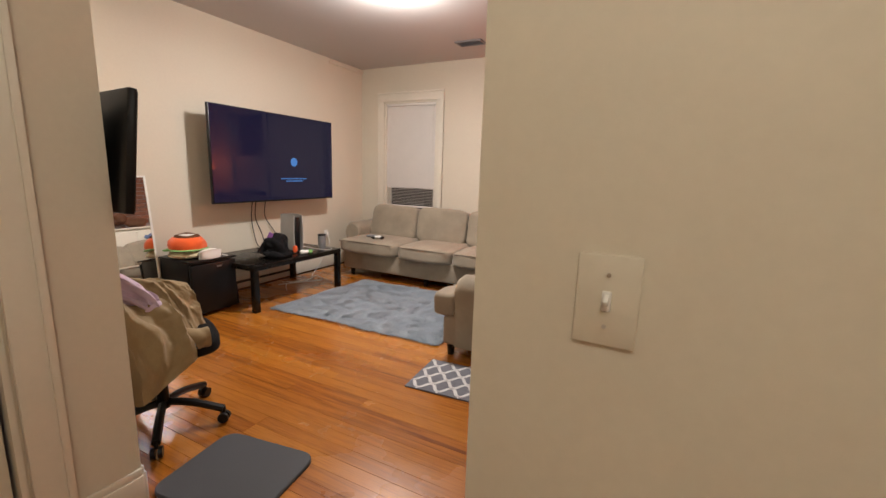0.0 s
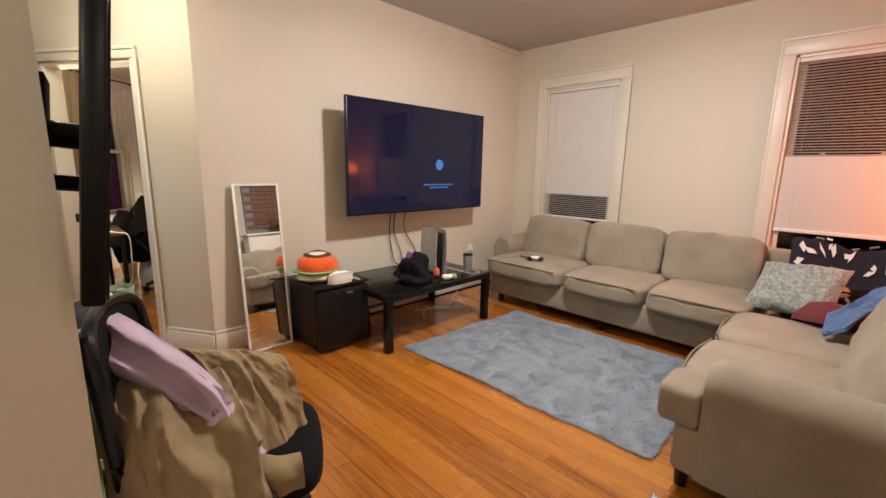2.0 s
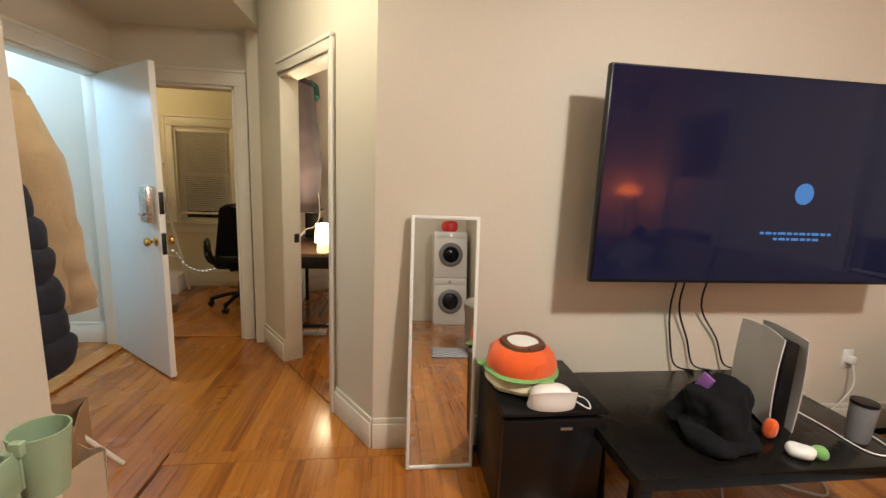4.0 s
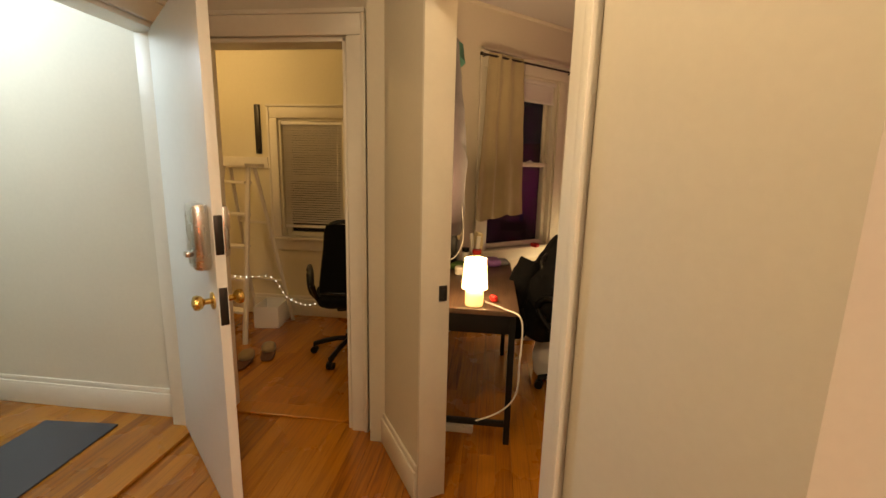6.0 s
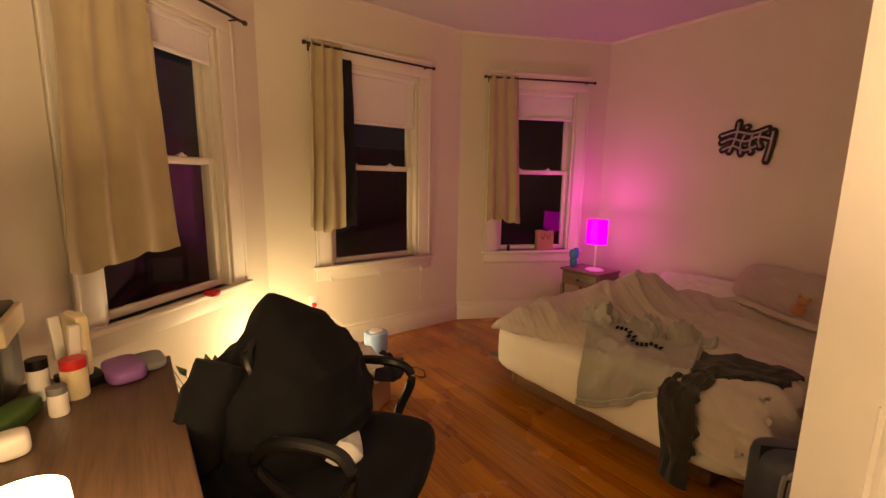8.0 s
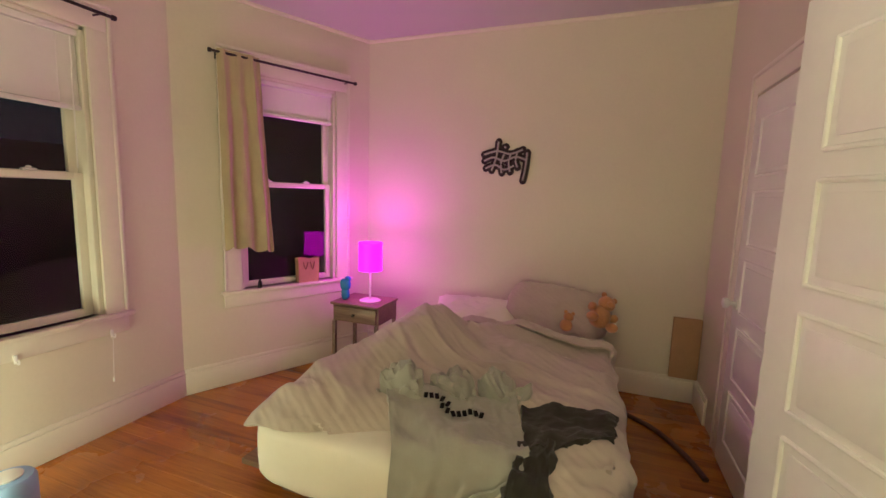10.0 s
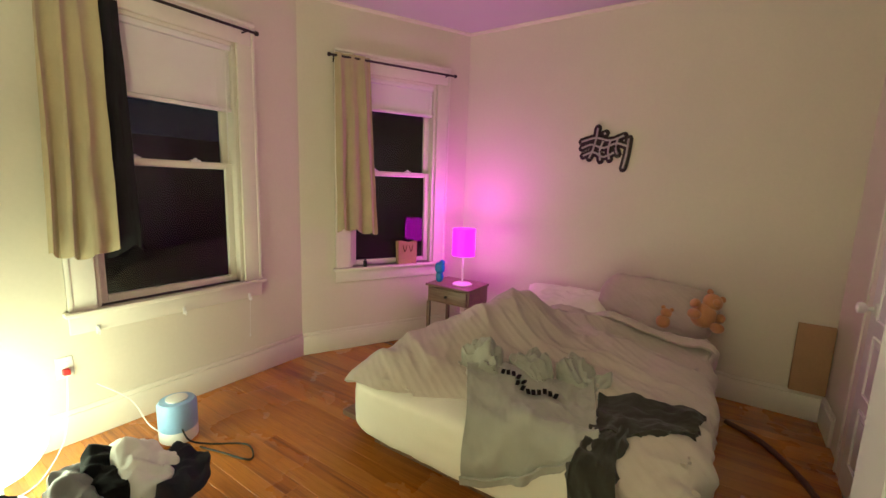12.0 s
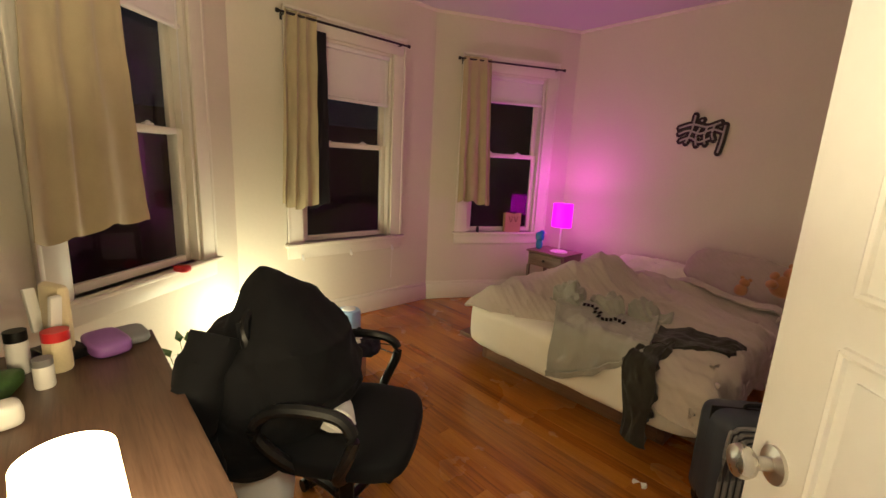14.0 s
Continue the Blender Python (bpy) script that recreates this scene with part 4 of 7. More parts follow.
for c, s in (((0, -0.158, 0.625), (0.022, 0.016, 1.25)), ((0, 0.158, 0.625), (0.022, 0.016, 1.25)), ((0, 0, 0.008), (0.022, 0.30, 0.016)), ((0, 0, 1.242), (0.022, 0.30, 0.016))):
    bm = B()
    box(bm, c, s, bevel=0.003)
    part("frame_bar", bm, WHITEP, mir, "white frame bar")
bm = B()
span(bm, -0.006, -0.150, 0.016, 0.004, 0.150, 1.234)
part("mirror_glass", bm, MIRROR, mir, "silvered mirror glass", smooth=False)

# small fridge
fr = thing("mini_fridge", "small black refrigerator beside the coffee table", "fridge", (-3.50, 2.94, 0), 0)
bm = B()
span(bm, -0.22, -0.215, 0.02, 0.20, 0.215, 0.50, 0.012)
part("body", bm, BLACKP, fr)
bm = B()
span(bm, 0.206, -0.215, 0.03, 0.25, 0.215, 0.485, 0.012)
d = part("door", bm, BLACKP, fr)
bm = B()
span(bm, 0.2505, 0.02, 0.44, 0.253, 0.07, 0.452, 0.001)
part("badge", bm, CHROME, d, "small plain metal badge")
bm = B()
span(bm, -0.23, -0.222, 0.50, 0.25, 0.222, 0.518, 0.006)
part("top", bm, BLACKP, fr)
for x in (-0.18, 0.17):
    for y in (-0.17, 0.17):
        bm = B()
        rod(bm, (x, y, 0), (x, y, 0.022), 0.018)
        part("foot", bm, BLACKP, fr)

# coffee table
tb = thing("coffee_table", "low black-brown rectangular coffee table", "coffee table", (-3.335, 3.70, 0), 0)
bm = B()
span(bm, -0.39, -0.59, 0.40, 0.39, 0.59, 0.45, 0.004)
part("tabletop", bm, BLACKW, tb)
for x in (-0.36, 0.36):
    for y in (-0.56, 0.56):
        bm = B()
        span(bm, x - 0.028, y - 0.028, 0.0, x + 0.028, y + 0.028, 0.40, 0.003)
        part("leg", bm, BLACKW, tb)
bm = B()
span(bm, -0.31, -0.50, 0.12, -0.28, 0.52, 0.14, 0.003)
part("rear_rail", bm, BLACKW, tb)

# sectional sofa
sofa = thing("sectional_sofa", "greige fabric L-shaped sectional sofa with loose back cushions", "sofa", (0, 0, 0))
bm = B()
span(bm, -3.30, 4.74, 0.10, -0.10, 5.62, 0.34, 0.03, 3)
part("long_base", bm, SOFA, sofa)
bm = B()
span(bm, -1.04, 3.20, 0.10, -0.10, 4.755, 0.33, 0.03, 3)
part("return_base", bm, SOFA, sofa)
bm = B()
cushion(bm, (-1.75, 5.57, 0.47), (3.30, 0.24, 0.66), n=10, power=7, wrinkle=0.004)
part("long_back", bm, SOFA, sofa)
bm = B()
cushion(bm, (-0.20, 4.45, 0.46), (0.24, 2.30, 0.64), n=10, power=7, wrinkle=0.004)
part("return_back", bm, SOFA, sofa)
for k, (x0, x1) in enumerate(((-3.33, -2.44), (-2.44, -1.72), (-1.72, -1.04))):
    bm = B()
    cushion(bm, ((x0 + x1) / 2, 5.02, 0.405), (x1 - x0 - 0.008, 0.78, 0.175), n=12, power=6, wrinkle=0.007, puff=0.14, seed=k)
    c = part("seat_cushion", bm, SOFA, sofa)
    bm = B()
    y = 4.628
    tube(bm, [(x0 + 0.05, y + 0.02, 0.468), ((x0 + x1) / 2, y, 0.476), (x1 - 0.05, y + 0.02, 0.468)], 0.006, 6)
    part("piping", bm, PIPING, c)
for k, (y0, y1) in enumerate(((4.02, 4.72), (3.39, 4.02))):
    bm = B()
    cushion(bm, (-0.72, (y0 + y1) / 2, 0.405), (0.78, y1 - y0 - 0.008, 0.175), n=12, power=6, wrinkle=0.007, puff=0.14, seed=5 + k)
    c = part("seat_cushion", bm, SOFA, sofa)
    bm = B()
    tube(bm, [(-1.09, y0 + 0.05, 0.468), (-1.112, (y0 + y1) / 2, 0.476), (-1.09, y1 - 0.05, 0.468)], 0.006, 6)
    part("piping", bm, PIPING, c)
bm = B()
cushion(bm, (-1.03, 3.315, 0.405), (0.17, 0.27, 0.175), n=10, power=6, wrinkle=0.006, puff=0.08, seed=9)
part("cushion_ear", bm, SOFA, sofa)
for k, (x0, x1) in enumerate(((-3.26, -2.52), (-2.52, -1.80), (-1.80, -1.08))):
    bm = B()
    cushion(bm, ((x0 + x1) / 2, 5.36, 0.66), (x1 - x0 - 0.01, 0.22, 0.46), (-14, 0, (-1.5, 0.5, 1.5)[k]), n=14, power=6.5, wrinkle=0.013, seed=11 + k)
    part("back_cushion", bm, SOFA, sofa)
for k, (y, z, tilt) in enumerate(((3.62, 0.62, 24), (4.15, 0.66, 18))):
    bm = B()
    cushion(bm, (-0.40, y, z), (0.22, 0.60, 0.44), (0, tilt, (10, -3)[k]), n=12, power=4.0, wrinkle=0.018, seed=21 + k)
    part("back_cushion", bm, SOFA, sofa)
for at, rz, length, top in (((-3.345, 5.31, 0), 90, 0.66, 0.665), ((-0.525, 3.295, 0), 0, 0.84, 0.625)):
    bm = B()
    roll_arm(bm, length, 0.205, top, 0.118)
    part("arm", bm, SOFA, sofa, m=pose(*at, 0, 0, rz))
for x, y in ((-3.2, 4.82), (-2.1, 4.82), (-1.0, 3.28), (-0.16, 3.28), (-0.16, 5.55), (-3.2, 5.55), (-1.0, 4.2)):
    bm = B()
    rod(bm, (x, y, 0), (x, y, 0.11), 0.025, 0.034, 10)
    part("leg", bm, BLACKW, sofa)

# shag rug
RX0, RX1, RY0, RY1 = -2.90, -1.16, 3.32, 4.66
def rug_edge(u, v):
    x, y = RX0 + (RX1 - RX0) * u, RY0 + (RY1 - RY0) * v
    w = noise.noise(Vector((x * 2.2, y * 2.2, 1))) * 0.04 + noise.noise(Vector((x * 9, y * 9, 2))) * 0.014
    return Vector((x + 0.04 * (v - 0.5) + w, y + w + 0.03 * (u - 0.5), 0.012 + 0.014 * min(1, 12 * min(u, 1 - u, v, 1 - v)) + 0.010 * noise.noise(Vector((x * 4, y * 4, 0)))))
rug = thing("shag_rug", "blue-grey shaggy rug with ruffled edge on the floorboards", "rug")
bm = B()
sheet(bm, rug_edge, 60, 46, 0.008)
part("backing", bm, RUG, rug)
bm = B()
rng = random.Random(4)
for k in range(34000):
    u, v = rng.random(), rng.random()
    p = rug_edge(u, v)
    a = 1.1 + 5.0 * noise.noise(p * 9.0) + rng.uniform(-1.6, 1.6)
    d = Vector((math.cos(a), math.sin(a), 0))
    s = Vector((-d.y, d.x, 0)) * 0.0026
    h = rng.uniform(0.002, 0.007)
    q = p + d * rng.uniform(0.010, 0.022) + Vector((0, 0, h))
    v0, v1, v2, v3 = bm.verts.new(p - s), bm.verts.new(p + s), bm.verts.new(q + s * 0.6), bm.verts.new(q - s * 0.6)
    bm.faces.new((v0, v1, v2, v3))
for k in range(5200):
    u, v, side = rng.random(), rng.random(), rng.randrange(4)
    u, v = ((0.004, v), (0.996, v), (u, 0.004), (u, 0.996))[side]
    p = rug_edge(u, v)
    a = (math.pi, 0.0, -math.pi / 2, math.pi / 2)[side] + rng.uniform(-0.7, 0.7)
    d = Vector((math.cos(a), math.sin(a), 0))
    e = Vector((-d.y, d.x, 0)) * 0.0026
    q = p + d * rng.uniform(0.012, 0.034)
    q.z = rng.uniform(0.004, 0.014)
    bm.faces.new([bm.verts.new(c) for c in (p - e, p + e, q + e * 0.5, q - e * 0.5)])
tagged(part("pile", bm, RUG, rug, "long shaggy tufts", smooth=False), kind="stuff")

# trellis mat
mt = thing("trellis_mat", "small grey mat with a white trellis pattern", "rug", (-0.76, 2.92, 0), 4.5)
bm = B()
span(bm, -0.29, -0.215, 0, 0.29, 0.215, 0.010, 0.004)
part("mat_body", bm, MATG, mt)
bm = B()
def trellis(i0, phase):
    pts = []
    for k in range(81):
        x = -0.28 + 0.56 * k / 80
        y = i0 + 0.038 * phase * math.cos(math.pi * (x + 0.28) / 0.07) * (1.0 - 0.10 * math.cos(2 * math.pi * (x + 0.28) / 0.07))
        pts.append((x, max(-0.207, min(0.207, y)), 0.0105))
    return pts
for r in range(7):
    pts = trellis(-0.24 + 0.08 * r, 1 if r % 2 else -1)
    for a, b in zip(pts, pts[1:]):
        d = Vector(b) - Vector(a)
        if abs(a[1]) > 0.206 and abs(b[1]) > 0.206:
            continue
        n = Vector((-d.y, d.x, 0)).normalized() * 0.011
        q = [Vector(a) + n, Vector(b) + n, Vector(b) - n, Vector(a) - n]
        bm.faces.new([bm.verts.new(p) for p in q])
part("trellis", bm, MATW, mt, "white trellis lines", smooth=False)

bm = B()
slab(bm, 0.52, 0.44, 0.018, 0.07)
solo("foam_floor_mat", bm, FOAM, "dark grey foam standing mat with rounded corners", "mat", m=pose(-1.25, 1.65, 0, 0, 0, 9))

# office chairs
def office_chair(name, label, at, rz, seat_mat, back=1.0, seat_z=0.46, mesh_back=BLACKC, arm=1.0, turn=0.3):
    """A task chair that faces +y."""
    t = thing(name, label, "office chair", at, rz, "office chairs")
    for k in range(5):
        a = 2 * math.pi * k / 5 + turn
        c, s = math.cos(a), math.sin(a)
        bm = B()
        tube(bm, [(0.03 * c, 0.03 * s, 0.13), (0.14 * c, 0.14 * s, 0.12), (0.29 * c, 0.29 * s, 0.075)], 0.020, 8, 3)
        part("base_arm", bm, BLACKP, t)
        bm = B()
        rod(bm, (0.29 * c, 0.29 * s, 0.05), (0.29 * c, 0.29 * s, 0.085), 0.010, seg=8)
        n = Vector((-s, c, 0))
        e = Vector((0.29 * c, 0.29 * s, 0.028))
        for side in (-1, 1):
            rod(bm, e + n * 0.006 * side, e + n * 0.024 * side, 0.027, seg=16)
        part("caster", bm, BLACKP, t)
    bm = B()
    rod(bm, (0, 0, 0.10), (0, 0, 0.26), 0.030, 0.026, 14)
    rod(bm, (0, 0, 0.26), (0, 0, seat_z - 0.07), 0.016, seg=12)
    part("gas_column", bm, BLACKP, t)
    bm = B()
    span(bm, -0.11, -0.13, seat_z - 0.085, 0.11, 0.13, seat_z - 0.05, 0.01)
    rod(bm, (0.1, 0.02, seat_z - 0.07), (0.24, 0.05, seat_z - 0.075), 0.006)
    part("tilt_mechanism", bm, BLACKP, t)
    bm = B()
    cushion(bm, (0, 0.02, seat_z), (0.50, 0.49, 0.10), n=10, power=4.2, wrinkle=0.004, puff=0.1)
    part("seat", bm, seat_mat, t)
    bm = B()
    for i in range(1):
        def bf(u, v):
            x = (u - 0.5) * (0.46 - 0.10 * v)
            return Vector((x, -0.24 - 0.05 * v + 0.22 * x * x * 2, seat_z + 0.10 + 0.48 * back * v))
        sheet(bm, bf, 12, 12, 0.018)
    part("backrest", bm, mesh_back, t)
    bm = B()
    line = [(-0.225, -0.22, seat_z + 0.10), (-0.19, -0.25, seat_z + 0.1 + 0.3 * back), (-0.16, -0.275, seat_z + 0.1 + 0.47 * back), (0.0, -0.30, seat_z + 0.1 + 0.50 * back), (0.16, -0.275, seat_z + 0.1 + 0.47 * back), (0.19, -0.25, seat_z + 0.1 + 0.3 * back), (0.225, -0.22, seat_z + 0.10), (0, -0.245, seat_z + 0.08), (-0.225, -0.22, seat_z + 0.10)]
    tube(bm, line, 0.016, 8, 5)
    tube(bm, [(0, 0.0, seat_z - 0.06), (0, -0.22, seat_z - 0.05), (0, -0.27, seat_z + 0.05), (0, -0.265, seat_z + 0.2)], 0.022, 8, 4)
    part("back_frame", bm, BLACKP, t)
    for s in (-1, 1):
        bm = B()
        tube(bm, [(0.20 * s, 0.06, seat_z - 0.05), (0.285 * s, 0.07, seat_z + 0.02), (0.30 * s, 0.12, seat_z + 0.16 * arm), (0.29 * s, 0.06, seat_z + 0.225 * arm), (0.285 * s, -0.12, seat_z + 0.22 * arm), (0.28 * s, -0.19, seat_z + 0.14 * arm), (0.25 * s, -0.12, seat_z + 0.03), (0.20 * s, -0.05, seat_z - 0.05)], 0.019, 8, 5)
        part("armrest", bm, BLACKP, t)
    return t
office_chair("office_chair", "black office chair with jackets thrown over it", (-1.90, 1.71, 0), -24, BLACKC, 0.85, arm=0.28, turn=1.05)
office_chair("office_chair", "black mesh office chair with a black jacket draped over the back", (-5.91, 2.42, 0), -48, BLACKC, 0.70)
office_chair("office_chair", "black mesh office chair in the back room", (-6.28, 0.72, 0), 115, BLACKC, seat_z=0.48)

def draped(top, mid, low, folds, amp, seed, sag=0.0):
    """A hanging cloth through three lines, with creases that run down it."""
    def f(u, v):
        def on(line):
            k = min(int(u * (len(line) - 1)), len(line) - 2)
            t = u * (len(line) - 1) - k
            return Vector(line[k]).lerp(Vector(line[k + 1]), t * t * (3 - 2 * t) * 0.4 + t * 0.6)
        a, b, c = on(top), on(mid), on(low)
        p = a * (1 - v) ** 2 + b * 2 * v * (1 - v) + c * v * v
        w = noise.noise(Vector((u * 2.5, v * 2.0, seed)))
        crease = 0.45 - abs(noise.noise(Vector((u * folds + 0.9 * w, v * 1.5 + 0.6 * w, seed + 3)))) - 0.25 * abs(noise.noise(Vector((u * folds * 1.9 + w, v * 2.5 - w, seed + 8))))
        soft = noise.fractal(Vector((u * 5, v * 5, seed + 5)), 1.0, 2.0, 3)
        out = Vector((0.80, 0.10, 0.58))
        return p + out * (amp * crease * (0.35 + 0.65 * math.sin(math.pi * min(1.0, 0.15 + 0.8 * v))) + 0.25 * amp * soft) - Vector((0, 0, sag * math.sin(math.pi * u) * v))
    return f

kj = thing("khaki_jacket", "khaki quilted jacket heaped on the office chair", "jacket")
bm = B()
sheet(bm, draped([(-2.12, 1.40, 0.82), (-2.06, 1.52, 0.76), (-1.99, 1.70, 0.74)], [(-1.80, 1.375, 0.84), (-1.58, 1.46, 0.80), (-1.60, 1.68, 0.68)], [(-1.80, 1.39, 0.28), (-1.57, 1.46, 0.33), (-1.53, 1.68, 0.47)], 3.0, 0.085, 3.0), 70, 70, 0.022)
part("body", bm, KHAKI, kj)
bm = B()
sheet(bm, draped([(-2.10, 1.62, 0.78), (-2.03, 1.78, 0.755), (-1.98, 1.90, 0.715)], [(-1.98, 1.68, 0.80), (-1.90, 1.80, 0.78), (-1.87, 1.90, 0.70)], [(-1.76, 1.70, 0.52), (-1.78, 1.82, 0.50), (-1.84, 1.93, 0.48)], 2.0, 0.050, 9.0), 56, 56, 0.022)
part("front_panel", bm, KHAKI, kj, "loose front panel with deep folds")
bm = B()
sheet(bm, draped([(-2.12, 1.40, 0.81), (-2.06, 1.60, 0.76), (-1.99, 1.88, 0.71)], [(-2.16, 1.44, 0.66), (-2.10, 1.64, 0.62), (-2.02, 1.92, 0.60)], [(-2.10, 1.46, 0.50), (-2.04, 1.66, 0.50), (-1.96, 1.92, 0.50)], 4.0, 0.030, 14.0), 40, 30, 0.020)
part("back_panel", bm, KHAKI, kj)
bm = B()
limb(bm, [(-1.80, 1.62, 0.60), (-1.72, 1.66, 0.55), (-1.65, 1.72, 0.52), (-1.62, 1.80, 0.52)], 0.070, 0.050, 8, 26)
part("sleeve", bm, KHAKI, kj)
ls = thing("lilac_sweater", "lilac knitted sweater draped over the khaki jacket", "sweater")
def lil(u, v):
    line = [Vector(q) for q in ((-2.14, 1.385, 0.80), (-2.05, 1.42, 0.895), (-1.95, 1.52, 0.83), (-1.84, 1.62, 0.735), (-1.77, 1.67, 0.64))]
    k = min(int(u * 4), 3)
    t = u * 4 - k
    p0, p1, p2, p3 = line[max(k - 1, 0)], line[k], line[k + 1], line[min(k + 2, 4)]
    p = 0.5 * (2 * p1 + (p2 - p0) * t + (2 * p0 - 5 * p1 + 4 * p2 - p3) * t * t + (3 * p1 - p0 - 3 * p2 + p3) * t ** 3)
    w = 0.145 + 0.03 * math.sin(4 * u + 1) - 0.04 * max(0.0, u - 0.85) / 0.15
    e = v - 0.5
    fold = 0.014 * math.sin(v * 10 + 2.2 * u + 2 * noise.noise(Vector((u * 3, v, 1)))) + 0.016 * noise.fractal(Vector((u * 5, v * 3, 2)), 1.0, 2.0, 3)
    return p + Vector((-0.40, 0.35, 0.80)) * w * e + Vector((0.78, -0.22, 0.42)) * (0.042 * (1 - 4 * e * e) + 1.3 * fold)
bm = B()
sheet(bm, lil, 70, 26, 0.030)
part("body", bm, LILAC, ls)
bm = B()
limb(bm, [(-1.80, 1.65, 0.68), (-1.75, 1.68, 0.62), (-1.72, 1.69, 0.57), (-1.70, 1.70, 0.55)], 0.045, 0.030, 2, 22)
part("cuff", bm, LILAC, ls)
bm = B()
bj = thing("black_jacket", "black jacket draped over the office chair back", "jacket", (-5.91, 2.42, 0), -48)
heap(bm, [(1.035, 0.0, -0.30, 0.015, 0.015), (1.00, 0.0, -0.29, 0.06, 0.05), (0.92, 0.0, -0.27, 0.15, 0.13), (0.80, 0.0, -0.25, 0.25, 0.24), (0.64, 0.0, -0.25, 0.29, 0.28), (0.50, -0.02, -0.28, 0.29, 0.25), (0.38, -0.03, -0.31, 0.26, 0.20), (0.33, -0.03, -0.32, 0.22, 0.15)], wrinkle=0.024, folds=6, seed=8, seg=80, n=14)
part("body", bm, BLACKC, bj)
bm = B()
limb(bm, [(-0.20, -0.36, 0.86), (-0.30, -0.40, 0.66), (-0.31, -0.38, 0.46), (-0.26, -0.36, 0.30)], 0.085, 0.06, 5)
part("sleeve", bm, BLACKC, bj)
bm = B()
limb(bm, [(0.20, -0.34, 0.86), (0.29, -0.36, 0.68), (0.30, -0.36, 0.50), (0.27, -0.36, 0.36)], 0.08, 0.06, 6)
part("sleeve", bm, BLACKC, bj)

# ---- bedroom ----
bed = thing("bed", "unmade low bed, cream sheet, on a dark wooden platform", "bed", (0, 0, 0))
for x0, x1 in ((-6.80, -6.255), (-6.25, -5.705), (-5.70, -5.14)):
    bm = B()
    span(bm, x0, 3.89, 0.135, x1, 5.72, 0.165, 0.004)
    part("platform_board", bm, PLATW, bed, "dark wooden platform board")
for a in ((-6.62, 3.96, -6.58, 5.66), (-5.36, 3.96, -5.32, 5.66), (-6.58, 3.96, -5.36, 4.0)):
    bm = B()
    span(bm, a[0], a[1], 0.0, a[2], a[3], 0.135, 0.004)
    part("platform_rail", bm, PLATW, bed, "dark wooden platform rail")
bm = B()
cushion(bm, (-5.885, 4.775, 0.325), (1.59, 2.06, 0.32), n=26, power=9, wrinkle=0.007)
part("mattress", bm, SHEET, bed, "mattress in a cream fitted sheet")

def bed_top(x, y):
    """Height of the rumpled bedding over the mattress."""
    a, b = 0.95 * x - 0.30 * y, 0.30 * x + 0.95 * y
    w = noise.noise_vector(Vector((x * 1.8, y * 1.8, 1.0)))
    q = Vector((a * 1.3 + 0.5 * w.x, b * 3.6 + 0.8 * w.y, 2.0))
    crease = 0.45 - abs(noise.noise(q)) - 0.45 * abs(noise.noise(q * 2.1 + Vector((3, 1, 0))))
    lumps = noise.fractal(Vector((x * 2.2, y * 2.2, 7.0)), 1.0, 2.0, 3)
    ridge = 0.20 * math.exp(-((x + 6.20) ** 2 / 0.05 + (y - 4.82) ** 2 / 0.16)) + 0.10 * math.exp(-((x + 6.28) ** 2 / 0.05 + (y - 4.35) ** 2 / 0.20))
    ridge += 0.06 * math.exp(-((x + 5.75) ** 2 / 0.18 + (y - 4.65) ** 2 / 0.25)) + 0.05 * math.exp(-((x + 6.50) ** 2 / 0.03 + (y - 3.98) ** 2 / 0.06))
    head = 0.05 * math.exp(-((y - 5.16 + 0.06 * math.sin(5 * x)) ** 2) / 0.006) * (1 if x > -6.0 else 0.4)
    fine = 0.022 * (0.4 - abs(noise.noise(Vector((a * 4, b * 11, 5.0)) + w * 1.5)))
    return 0.520 + ridge + head + 0.085 * crease + 0.035 * lumps + fine

def bent(s, edge, r):
    """Where a cloth's run s lies once it folds over an edge: the place along and the drop."""
    q = s - edge
    if q <= 0:
        return s, 0.0
    if q < r * math.pi / 2:
        return edge + r * math.sin(q / r), r - r * math.cos(q / r)
    return edge + r, r + q - r * math.pi / 2

def duvet(u, v):
    s = -6.645 + 1.875 * u + 0.025 * math.sin(9 * v)
    hang = 0.20 / (1 + math.exp(-(s + 5.42) * 18)) + 0.02 * math.sin(7 * u)
    near = -(3.765 - hang + 0.16 * math.exp(-((s + 5.95) / 0.28) ** 2))
    far = -(5.26 + 0.07 * math.sin(4 * u + 1) - 0.10 * math.exp(-((s + 6.5) / 0.25) ** 2))
    x, dx = bent(s, -5.14, 0.06)
    y, dy = bent(far + (near - far) * (1 - v), -3.80, 0.07)
    y = -y
    z = bed_top(x, y) - dx - dy
    w = noise.fractal(Vector((s * 3, near * (1 - v) * 3, z * 5)), 1.0, 2.0, 3)
    if dx > 0:
        x += 0.045 * w + 0.10 * min(1.0, dx * 2) * (0.4 + noise.noise(Vector((y * 5.5, 0.5, 0.2))))
    if dy > 0:
        y -= 0.04 * w + 0.06 * min(1.0, dy * 4)
    left = max(0.0, 0.14 - (s + 6.66)) / 0.14
    z = z + (min(z, 0.535) - 0.045 - z) * min(1.0, left) ** 1.5
    near_edge = max(0.0, 0.11 - v) / 0.11
    if s < -5.9 and dy < 0.03:
        z = z + (min(z, 0.530) - 0.030 - z) * near_edge ** 1.3
    rim = max(0.0, 0.035 - v, v - 0.965) / 0.035
    return Vector((x, y, max(z - 0.03 * rim * rim, 0.14)))
bm = B()
sheet(bm, duvet, 210, 190, 0.022)
dv = thing("duvet", "rumpled beige ribbed duvet over the unmade bed", "bedding")
